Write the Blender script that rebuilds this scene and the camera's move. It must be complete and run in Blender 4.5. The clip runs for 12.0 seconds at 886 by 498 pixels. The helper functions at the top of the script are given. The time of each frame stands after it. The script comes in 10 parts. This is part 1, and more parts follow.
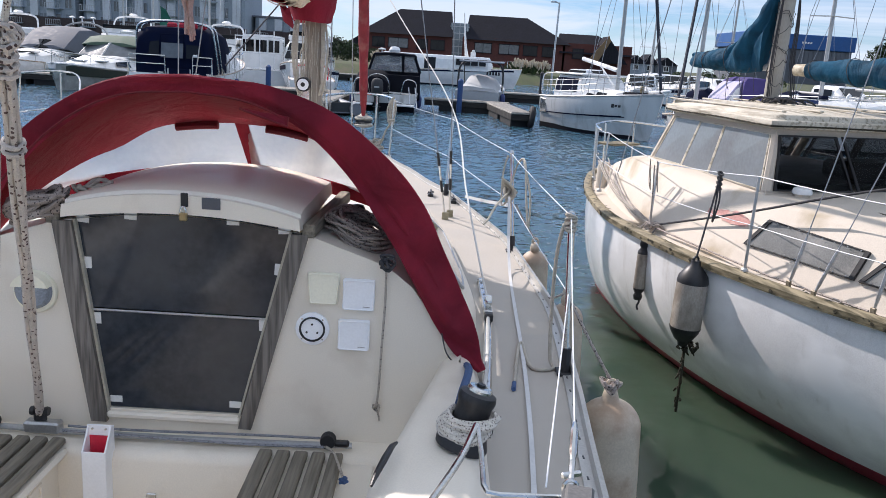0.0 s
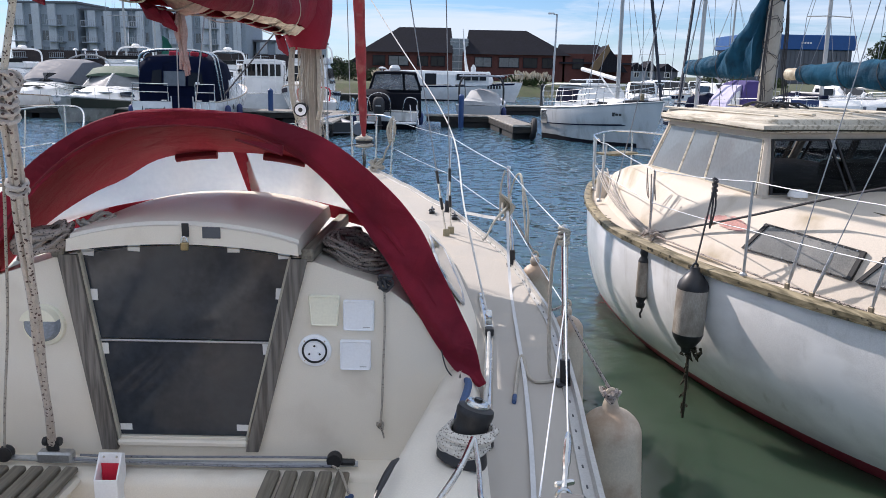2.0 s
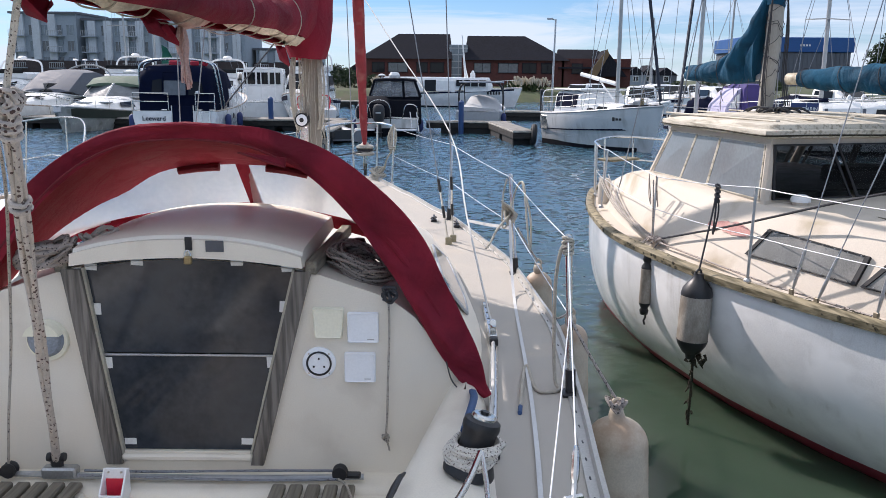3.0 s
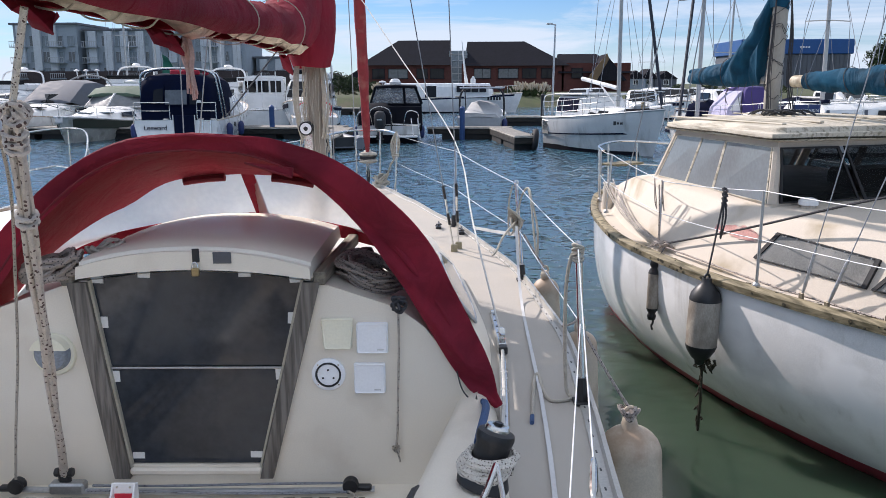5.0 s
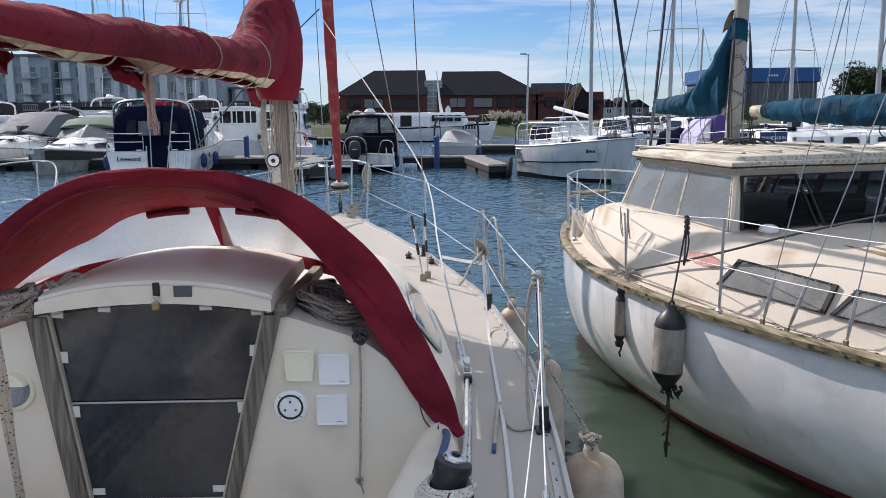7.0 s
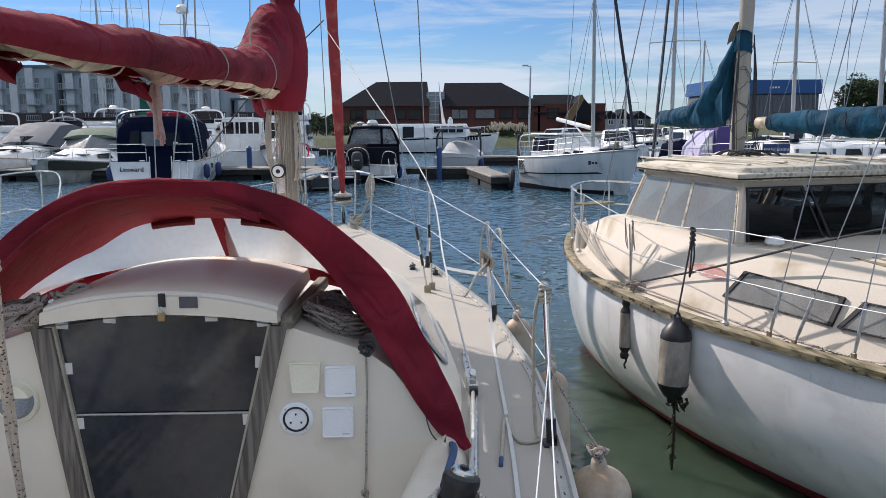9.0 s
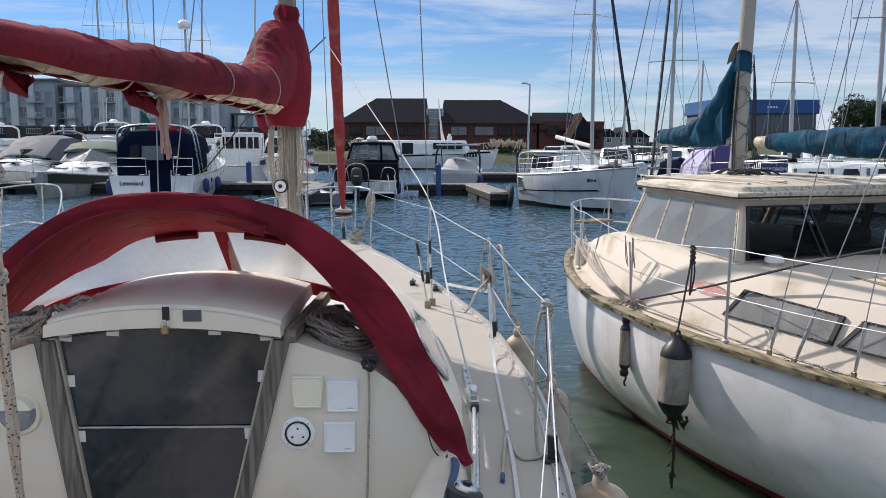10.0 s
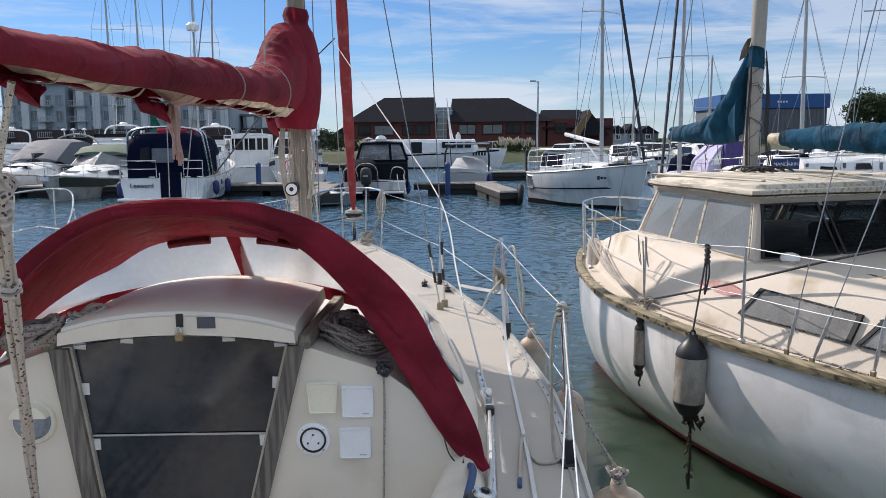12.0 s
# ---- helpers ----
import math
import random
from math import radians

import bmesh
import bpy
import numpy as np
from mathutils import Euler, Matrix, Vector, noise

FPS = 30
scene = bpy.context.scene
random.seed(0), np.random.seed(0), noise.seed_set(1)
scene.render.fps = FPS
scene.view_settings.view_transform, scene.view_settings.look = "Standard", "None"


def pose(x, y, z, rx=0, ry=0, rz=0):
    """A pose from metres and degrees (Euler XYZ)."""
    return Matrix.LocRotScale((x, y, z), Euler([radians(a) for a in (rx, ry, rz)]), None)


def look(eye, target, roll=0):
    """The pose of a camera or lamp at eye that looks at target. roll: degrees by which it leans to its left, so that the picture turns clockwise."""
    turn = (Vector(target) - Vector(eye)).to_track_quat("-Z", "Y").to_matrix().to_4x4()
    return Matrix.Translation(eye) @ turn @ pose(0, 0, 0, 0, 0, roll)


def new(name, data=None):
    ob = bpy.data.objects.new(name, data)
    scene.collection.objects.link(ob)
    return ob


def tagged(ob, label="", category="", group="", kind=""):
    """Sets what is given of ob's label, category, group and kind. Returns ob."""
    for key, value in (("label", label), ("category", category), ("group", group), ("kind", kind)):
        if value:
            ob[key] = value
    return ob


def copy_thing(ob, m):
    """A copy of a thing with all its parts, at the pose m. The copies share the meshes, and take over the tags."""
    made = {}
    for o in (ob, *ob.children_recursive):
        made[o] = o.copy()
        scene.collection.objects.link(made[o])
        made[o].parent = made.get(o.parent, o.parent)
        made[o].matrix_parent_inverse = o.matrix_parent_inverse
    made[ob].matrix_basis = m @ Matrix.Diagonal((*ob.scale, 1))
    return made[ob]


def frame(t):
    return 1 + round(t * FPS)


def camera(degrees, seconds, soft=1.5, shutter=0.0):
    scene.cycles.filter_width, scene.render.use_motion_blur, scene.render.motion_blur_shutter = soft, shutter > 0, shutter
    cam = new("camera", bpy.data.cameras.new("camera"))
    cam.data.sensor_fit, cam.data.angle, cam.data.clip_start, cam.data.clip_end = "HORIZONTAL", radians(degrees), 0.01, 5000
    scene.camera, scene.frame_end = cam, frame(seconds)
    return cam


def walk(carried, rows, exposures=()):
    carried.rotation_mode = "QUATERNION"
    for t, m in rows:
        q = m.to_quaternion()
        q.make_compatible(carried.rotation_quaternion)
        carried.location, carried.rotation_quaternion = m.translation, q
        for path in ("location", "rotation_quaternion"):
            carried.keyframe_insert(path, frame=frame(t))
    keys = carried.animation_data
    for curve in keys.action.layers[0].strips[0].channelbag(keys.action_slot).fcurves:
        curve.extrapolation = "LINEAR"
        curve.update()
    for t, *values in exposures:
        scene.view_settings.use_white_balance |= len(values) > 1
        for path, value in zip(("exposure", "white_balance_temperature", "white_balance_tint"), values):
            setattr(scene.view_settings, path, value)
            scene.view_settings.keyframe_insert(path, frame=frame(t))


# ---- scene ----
cam = camera(57.6, 12.0, soft=0.65)
# seconds, eye, target, roll
PATH = [
    (0, (0.038, -0.361, 2.198), (0.009, 1.584, 1.734), 3.6),
    (0.5, (0.028, -0.382, 2.203), (-0.003, 1.561, 1.73), 3.2),
    (1, (0.038, -0.408, 2.217), (0.002, 1.537, 1.754), 2.5),
    (1.5, (0.072, -0.415, 2.226), (0.028, 1.534, 1.78), 1.8),
    (2, (0.087, -0.422, 2.228), (0.035, 1.53, 1.799), 1.1),
    (2.5, (0.087, -0.411, 2.24), (0.033, 1.544, 1.821), 0.8),
    (3, (0.076, -0.409, 2.245), (0.021, 1.546, 1.83), 0.5),
    (5, (0.048, -0.38, 2.25), (-0.012, 1.578, 1.849), -0.2),
    (5.5, (0.049, -0.398, 2.262), (0.002, 1.564, 1.879), -0.5),
    (6, (0.076, -0.409, 2.268), (0.047, 1.558, 1.909), -0.6),
    (6.5, (0.109, -0.412, 2.268), (0.095, 1.558, 1.927), -0.6),
    (7, (0.113, -0.413, 2.267), (0.109, 1.56, 1.934), -0.5),
    (9, (0.093, -0.398, 2.266), (0.085, 1.579, 1.96), -0.4),
    (9.5, (0.083, -0.408, 2.265), (0.076, 1.572, 1.982), -0.2),
    (10, (0.073, -0.413, 2.266), (0.07, 1.57, 2.0), 0.1),
    (10.5, (0.077, -0.398, 2.267), (0.075, 1.585, 2.007), 0.1),
    (11, (0.073, -0.386, 2.274), (0.066, 1.597, 2.012), -0.1),
    (11.5, (0.059, -0.385, 2.275), (0.043, 1.597, 2.008), -0.4),
    (12, (0.056, -0.385, 2.281), (0.029, 1.596, 2.012), -0.6),
]
EXPOSURES = [(0.0, 0.50, 6480, 19), (2.5, 0.50, 6530, 19), (5.5, 0.42, 6540, 19), (7.0, 0.32, 6580, 18), (10.5, 0.26, 6650, 17), (12.0, 0.26, 6650, 17)]
walk(cam, [(t, look(eye, target, roll)) for t, eye, target, roll in PATH], EXPOSURES)

# ---- sky and sun ----
SUN_AZ, SUN_EL = -44.5, 37.5      # degrees from +y towards +x, and above the horizon
world = bpy.data.worlds.new("sky")
scene.world = world
world.use_nodes = True
wn, wl = world.node_tree.nodes, world.node_tree.links
wn.clear()
w_out, w_bg = wn.new("ShaderNodeOutputWorld"), wn.new("ShaderNodeBackground")
w_sky = wn.new("ShaderNodeTexSky")
w_sky.sky_type, w_sky.sun_disc = "NISHITA", False
w_sky.sun_elevation, w_sky.sun_rotation = radians(SUN_EL), radians(SUN_AZ)
w_sky.air_density, w_sky.dust_density, w_sky.ozone_density = 1.0, 0.05, 3.0
w_co, w_map = wn.new("ShaderNodeTexCoord"), wn.new("ShaderNodeMapping")
w_map.inputs["Scale"].default_value = (1.5, 1.5, 13.0)
w_map.inputs["Rotation"].default_value = (0.05, 0.12, 0.0)
w_noise = wn.new("ShaderNodeTexNoise")
w_noise.inputs["Scale"].default_value, w_noise.inputs["Detail"].default_value = 2.0, 9.0
w_noise.inputs["Distortion"].default_value = 0.6
w_noise.inputs["Roughness"].default_value = 0.62
w_ramp = wn.new("ShaderNodeValToRGB")
w_ramp.color_ramp.elements[0].position, w_ramp.color_ramp.elements[1].position = 0.43, 0.61
# haze at the horizon, clearer above it; unseen brighter cloud overhead, added as fill light
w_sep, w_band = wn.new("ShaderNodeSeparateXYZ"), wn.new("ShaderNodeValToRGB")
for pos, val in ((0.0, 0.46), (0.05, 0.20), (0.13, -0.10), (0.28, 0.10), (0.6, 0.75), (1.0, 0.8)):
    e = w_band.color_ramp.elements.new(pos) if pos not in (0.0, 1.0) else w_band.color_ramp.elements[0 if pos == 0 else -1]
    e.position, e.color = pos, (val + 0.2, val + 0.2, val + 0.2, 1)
w_add = wn.new("ShaderNodeMath")
w_add.operation, w_add.use_clamp = "MULTIPLY_ADD", True
w_add.inputs[1].default_value = 0.72
w_tint = wn.new("ShaderNodeMix")
w_tint.data_type, w_tint.blend_type = "RGBA", "MULTIPLY"
w_tint.inputs["Factor"].default_value = 1.0
w_tint.inputs["B"].default_value = (0.29, 0.42, 0.57, 1)
w_mix = wn.new("ShaderNodeMix")
w_mix.data_type = "RGBA"
w_mix.inputs["B"].default_value = (3.6, 4.25, 4.85, 1)
wl.new(w_co.outputs["Generated"], w_map.inputs["Vector"])
wl.new(w_map.outputs["Vector"], w_noise.inputs["Vector"])
wl.new(w_noise.outputs["Fac"], w_ramp.inputs["Fac"])
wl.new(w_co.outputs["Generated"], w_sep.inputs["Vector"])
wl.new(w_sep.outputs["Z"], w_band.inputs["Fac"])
wl.new(w_ramp.outputs["Color"], w_add.inputs[0])
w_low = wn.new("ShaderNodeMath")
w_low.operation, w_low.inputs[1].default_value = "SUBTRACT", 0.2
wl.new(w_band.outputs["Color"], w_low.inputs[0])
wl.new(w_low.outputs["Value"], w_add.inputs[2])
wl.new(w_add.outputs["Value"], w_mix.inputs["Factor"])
wl.new(w_sky.outputs["Color"], w_tint.inputs["A"])
wl.new(w_tint.outputs["Result"], w_mix.inputs["A"])
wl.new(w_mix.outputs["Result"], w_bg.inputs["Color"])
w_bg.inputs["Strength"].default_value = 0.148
wl.new(w_bg.outputs["Background"], w_out.inputs["Surface"])

sun = new("sun", bpy.data.lights.new("sun", "SUN"))
sun.data.energy, sun.data.angle, sun.data.color = 3.7, radians(0.53), (1.0, 0.95, 0.87)
sx = math.sin(radians(SUN_AZ)) * math.cos(radians(SUN_EL))
sy = math.cos(radians(SUN_AZ)) * math.cos(radians(SUN_EL))
sun.matrix_world = look((sx * 50, sy * 50, math.sin(radians(SUN_EL)) * 50), (0, 0, 0))

# ---- geometry tools ----
class Geo:
    """Vertices and faces of one part, in the frame of its thing."""

    def __init__(self):
        self.v, self.f = [], []

    def add(self, verts, faces):
        n = len(self.v)
        self.v += [tuple(p) for p in verts]
        self.f += [tuple(i + n for i in f) for f in faces]
        return self

    def box(self, c, s, m=None, r=0.0):
        """A box at c of size s, turned by m, with edges chamfered by r."""
        hx, hy, hz = (k / 2 for k in s)
        r = min(r, hx * 0.9, hy * 0.9, hz * 0.9)
        m = m or Matrix()
        if r <= 0:
            vs = [(x, y, z) for x in (-hx, hx) for y in (-hy, hy) for z in (-hz, hz)]
            fs = [(0, 1, 3, 2), (4, 6, 7, 5), (0, 4, 5, 1), (2, 3, 7, 6), (0, 2, 6, 4), (1, 5, 7, 3)]
        else:
            vs, at = [], {}
            for sx_ in (-1, 1):
                for sy_ in (-1, 1):
                    for sz_ in (-1, 1):
                        for k in range(3):
                            d = [r, r, r]
                            d[k] = 0
                            at[sx_, sy_, sz_, k] = len(vs)
                            vs.append((sx_ * (hx - d[0]), sy_ * (hy - d[1]), sz_ * (hz - d[2])))
            fs = []
            for k in range(3):
                o = [j for j in range(3) if j != k]
                for s_ in (-1, 1):
                    q = []
                    for p1, p2 in ((-1, -1), (1, -1), (1, 1), (-1, 1)):
                        key = [0, 0, 0]
                        key[k], key[o[0]], key[o[1]] = s_, p1, p2
                        q.append(at[(*key, k)])
                    fs.append(tuple(q if (s_ > 0) != (k == 1) else q[::-1]))
            for k in range(3):
                o = [j for j in range(3) if j != k]
                for p1 in (-1, 1):
                    for p2 in (-1, 1):
                        q = []
                        for s_, side in ((-1, o[0]), (1, o[0]), (1, o[1]), (-1, o[1])):
                            key = [0, 0, 0]
                            key[k], key[o[0]], key[o[1]] = s_, p1, p2
                            q.append(at[(*key, side)])
                        fs.append(tuple(q))
            for s1 in (-1, 1):
                for s2 in (-1, 1):
                    for s3 in (-1, 1):
                        fs.append(tuple(at[s1, s2, s3, k] for k in range(3)))
        t = Matrix.Translation(c) @ m
        return self.add([t @ Vector(p) for p in vs], fs)

    def tube(self, pts, r, n=8, caps=True, loop=False):
        """A round bar along pts; r is one radius or one for each point."""
        pts = [Vector(p) for p in pts]
        rs = list(r) if isinstance(r, (list, tuple)) else [r] * len(pts)
        rings, up = [], None
        for i, p in enumerate(pts):
            a = pts[(i - 1) % len(pts)] if (i or loop) else p
            b = pts[(i + 1) % len(pts)] if (i < len(pts) - 1 or loop) else p
            d = (b - a)
            d = d.normalized() if d.length > 1e-9 else Vector((0, 0, 1))
            if up is None:
                up = Vector((0, 0, 1)) if abs(d.z) < 0.9 else Vector((1, 0, 0))
            up = (up - d * up.dot(d))
            up = up.normalized() if up.length > 1e-6 else d.orthogonal().normalized()
            side = d.cross(up)
            rings.append([p + rs[i] * (math.cos(2 * math.pi * k / n) * side + math.sin(2 * math.pi * k / n) * up) for k in range(n)])
        return self.loft(rings, caps=caps and not loop, loop=loop)

    def loft(self, rings, closed=True, caps=False, loop=False):
        """Skin through rings of equal length."""
        n, vs, fs = len(rings[0]), [p for ring in rings for p in ring], []
        m = len(rings)
        for i in range(m if loop else m - 1):
            j = (i + 1) % m
            for k in range(n if closed else n - 1):
                l = (k + 1) % n
                fs.append((i * n + k, i * n + l, j * n + l, j * n + k))
        if caps:
            fs.append(tuple(range(n))[::-1])
            fs.append(tuple((m - 1) * n + k for k in range(n)))
        return self.add(vs, fs)

    def lathe(self, profile, c=(0, 0, 0), axis="z", n=20, m=None):
        """Turn (radius, height) points round an axis through c."""
        rings = []
        for r, h in profile:
            ring = []
            for k in range(n):
                a = 2 * math.pi * k / n
                p = Vector((r * math.cos(a), r * math.sin(a), h))
                if axis == "y":
                    p = Vector((p.x, p.z, -p.y))
                if axis == "x":
                    p = Vector((p.z, p.y, -p.x))
                p = (m @ p) if m else p
                ring.append(p + Vector(c))
            rings.append(ring)
        return self.loft(rings, caps=True)

    def slab(self, outline, off):
        """A flat outline given thickness by the vector off."""
        n = len(outline)
        a = [Vector(p) for p in outline]
        b = [p + Vector(off) for p in a]
        fs = [tuple(range(n)), tuple(range(2 * n - 1, n - 1, -1))]
        fs += [(k, n + k, n + (k + 1) % n, (k + 1) % n) for k in range(n)]
        return self.add(a + b, fs)

    def sheet(self, rows, thick=0.0):
        """A grid of points, given a back side at thick below it."""
        self.loft(rows, closed=False)
        if thick:
            m, n = len(rows), len(rows[0])
            base = len(self.v) - m * n
            nor = [Vector() for _ in range(m * n)]
            for f in [(i * n + k, i * n + k + 1, (i + 1) * n + k + 1, (i + 1) * n + k) for i in range(m - 1) for k in range(n - 1)]:
                p = [Vector(self.v[base + q]) for q in f]
                nn = (p[2] - p[0]).cross(p[3] - p[1])
                for q in f:
                    nor[q] += nn
            back = [Vector(self.v[base + q]) - nor[q].normalized() * thick for q in range(m * n)]
            b2 = len(self.v)
            self.v += [tuple(p) for p in back]
            for i in range(m - 1):
                for k in range(n - 1):
                    self.f.append((b2 + i * n + k, b2 + (i + 1) * n + k, b2 + (i + 1) * n + k + 1, b2 + i * n + k + 1))
            rim = [(0, k) for k in range(n)] + [(i, n - 1) for i in range(1, m)] + [(m - 1, k) for k in range(n - 2, -1, -1)] + [(i, 0) for i in range(m - 2, 0, -1)]
            ids = [i * n + k for i, k in rim]
            for q in range(len(ids)):
                a, b = ids[q], ids[(q + 1) % len(ids)]
                self.f.append((base + b, base + a, b2 + a, b2 + b))
        return self


def rot(rx=0, ry=0, rz=0):
    return pose(0, 0, 0, rx, ry, rz)


def lerp(table, x):
    """Smooth value at x from a table of (x, value)."""
    xs, ys = [p[0] for p in table], [p[1] for p in table]
    if x <= xs[0]:
        return ys[0]
    if x >= xs[-1]:
        return ys[-1]
    i = max(k for k in range(len(xs)) if xs[k] <= x)
    i = min(i, len(xs) - 2)
    def slope(k):
        if k == 0 or k == len(xs) - 1:
            j = min(k, len(xs) - 2)
            return (ys[j + 1] - ys[j]) / (xs[j + 1] - xs[j])
        return (ys[k + 1] - ys[k - 1]) / (xs[k + 1] - xs[k - 1])
    h = xs[i + 1] - xs[i]
    t = (x - xs[i]) / h
    return ((2 * t**3 - 3 * t**2 + 1) * ys[i] + (t**3 - 2 * t**2 + t) * h * slope(i)
            + (-2 * t**3 + 3 * t**2) * ys[i + 1] + (t**3 - t**2) * h * slope(i + 1))


def smooth_path(pts, step=6):
    """A curve through pts."""
    pts = [Vector(p) for p in pts]
    out = []
    for i in range(len(pts) - 1):
        p0, p1, p2, p3 = pts[max(i - 1, 0)], pts[i], pts[i + 1], pts[min(i + 2, len(pts) - 1)]
        for k in range(step):
            t = k / step
            out.append(0.5 * ((2 * p1) + (p2 - p0) * t + (2 * p0 - 5 * p1 + 4 * p2 - p3) * t * t + (3 * p1 - p0 - 3 * p2 + p3) * t**3))
    return out + [pts[-1]]


def sag(a, b, drop, n=10):
    a, b = Vector(a), Vector(b)
    return [a.lerp(b, k / n) - Vector((0, 0, drop * 4 * (k / n) * (1 - k / n))) for k in range(n + 1)]


def steps(a, b, n):
    return [a + (b - a) * k / n for k in range(n + 1)]


HOME = Matrix()
BASES = {}


def mesh_of(name, g, material, base, sharp=0.6):
    me = bpy.data.meshes.new(name)
    b = Vector(base)
    me.from_pydata([tuple(Vector(p) - b) for p in g.v], [], g.f)
    bm = bmesh.new()
    bm.from_mesh(me)
    bmesh.ops.recalc_face_normals(bm, faces=bm.faces)
    bm.to_mesh(me)
    bm.free()
    me.polygons.foreach_set("use_smooth", [True] * len(me.polygons))
    me.set_sharp_from_angle(angle=sharp)
    me.materials.append(material)
    return me


def thing(name, base, frame_m, label, category, group="", kind=""):
    """An Empty at base, in the given frame, that parents the parts of one thing."""
    ob = new(name)
    ob.empty_display_size = 0.1
    ob.matrix_world = frame_m @ Matrix.Translation(base)
    BASES[ob] = Vector(base)
    return tagged(ob, label, category, group, kind)


def part(name, g, material, parent, label="", sharp=0.6):
    """One mesh under a thing or a part, in the frame of the thing."""
    ob = new(name, mesh_of(name, g, material, BASES[parent], sharp))
    BASES[ob] = BASES[parent]
    ob.parent = parent
    return tagged(ob, label)


def solo(name, g, material, base, frame_m, label, category, group="", kind="", sharp=0.6):
    """A thing of one mesh."""
    ob = new(name, mesh_of(name, g, material, base, sharp))
    ob.matrix_world = frame_m @ Matrix.Translation(base)
    BASES[ob] = Vector(base)
    return tagged(ob, label, category, group, kind)


# ---- materials ----
def paint(name, color, rough=0.5, metal=0.0, vary=0.12, scale=6.0, fine=120.0, bump=0.05, dirt=None, dirt_at=0.62, dirt_scale=3.0,
          coat=0.0, stretch=(1, 1, 1), spec=0.5, sheen=0.0, rough_vary=0.1):
    """A surface with tone and gloss that vary at two scales, fine relief, and stains of colour dirt."""
    m = bpy.data.materials.new(name)
    m.use_nodes = True
    n, l = m.node_tree.nodes, m.node_tree.links
    b = n["Principled BSDF"]
    co, mp = n.new("ShaderNodeTexCoord"), n.new("ShaderNodeMapping")
    mp.inputs["Scale"].default_value = stretch
    l.new(co.outputs["Object"], mp.inputs["Vector"])

    def grain(s, d=5.0):
        t = n.new("ShaderNodeTexNoise")
        t.inputs["Scale"].default_value, t.inputs["Detail"].default_value = s, d
        l.new(mp.outputs["Vector"], t.inputs["Vector"])
        return t.outputs["Fac"]

    def ranged(sock, lo, hi, a=0.3, c=0.7):
        r = n.new("ShaderNodeMapRange")
        r.inputs["From Min"].default_value, r.inputs["From Max"].default_value = a, c
        r.inputs["To Min"].default_value, r.inputs["To Max"].default_value = lo, hi
        l.new(sock, r.inputs["Value"])
        return r.outputs["Result"]

    big, small = grain(scale), grain(fine, 3.0)
    mix = n.new("ShaderNodeMix")
    mix.data_type = "RGBA"
    mix.inputs["A"].default_value = (*[max(0, c * (1 - vary)) for c in color], 1)
    mix.inputs["B"].default_value = (*[min(1, c * (1 + vary)) for c in color], 1)
    add = n.new("ShaderNodeMath")
    add.operation = "ADD"
    half = n.new("ShaderNodeMath")
    half.operation, half.inputs[1].default_value = "MULTIPLY", 0.5
    l.new(big, add.inputs[0])
    l.new(small, add.inputs[1])
    l.new(add.outputs[0], half.inputs[0])
    l.new(ranged(half.outputs[0], 0, 1, 0.35, 0.65), mix.inputs["Factor"])
    col = mix.outputs["Result"]
    if dirt:
        st = n.new("ShaderNodeMix")
        st.data_type = "RGBA"
        st.inputs["B"].default_value = (*dirt, 1)
        l.new(ranged(grain(dirt_scale, 9.0), 0, 0.85, dirt_at - 0.07, dirt_at + 0.12), st.inputs["Factor"])
        l.new(col, st.inputs["A"])
        col = st.outputs["Result"]
    l.new(col, b.inputs["Base Color"])
    l.new(ranged(big, max(0.02, rough - rough_vary), min(1, rough + rough_vary)), b.inputs["Roughness"])
    b.inputs["Metallic"].default_value = metal
    b.inputs["Specular IOR Level"].default_value = spec
    b.inputs["Coat Weight"].default_value = coat
    b.inputs["Coat Roughness"].default_value = 0.12
    b.inputs["Sheen Weight"].default_value = sheen
    if bump:
        bp = n.new("ShaderNodeBump")
        bp.inputs["Strength"].default_value, bp.inputs["Distance"].default_value = bump, 0.01
        l.new(small, bp.inputs["Height"])
        l.new(bp.outputs["Normal"], b.inputs["Normal"])
    return m


def rope_paint(name, color, fleck, scale=105.0):
    """Braided rope with coloured flecks."""
    m = paint(name, color, 0.85, vary=0.2, scale=30, fine=260, bump=0.5)
    n, l = m.node_tree.nodes, m.node_tree.links
    b = n["Principled BSDF"]
    src = b.inputs["Base Color"].links[0].from_socket
    co, vo, cut, mix = n.new("ShaderNodeTexCoord"), n.new("ShaderNodeTexVoronoi"), n.new("ShaderNodeMath"), n.new("ShaderNodeMix")
    vo.inputs["Scale"].default_value = scale
    l.new(co.outputs["Object"], vo.inputs["Vector"])
    cut.operation, cut.inputs[1].default_value = "LESS_THAN", 0.28
    l.new(vo.outputs["Distance"], cut.inputs[0])
    mix.data_type = "RGBA"
    mix.inputs["B"].default_value = (*fleck, 1)
    l.new(cut.outputs[0], mix.inputs["Factor"])
    l.new(src, mix.inputs["A"])
    l.new(mix.outputs["Result"], b.inputs["Base Color"])
    return m


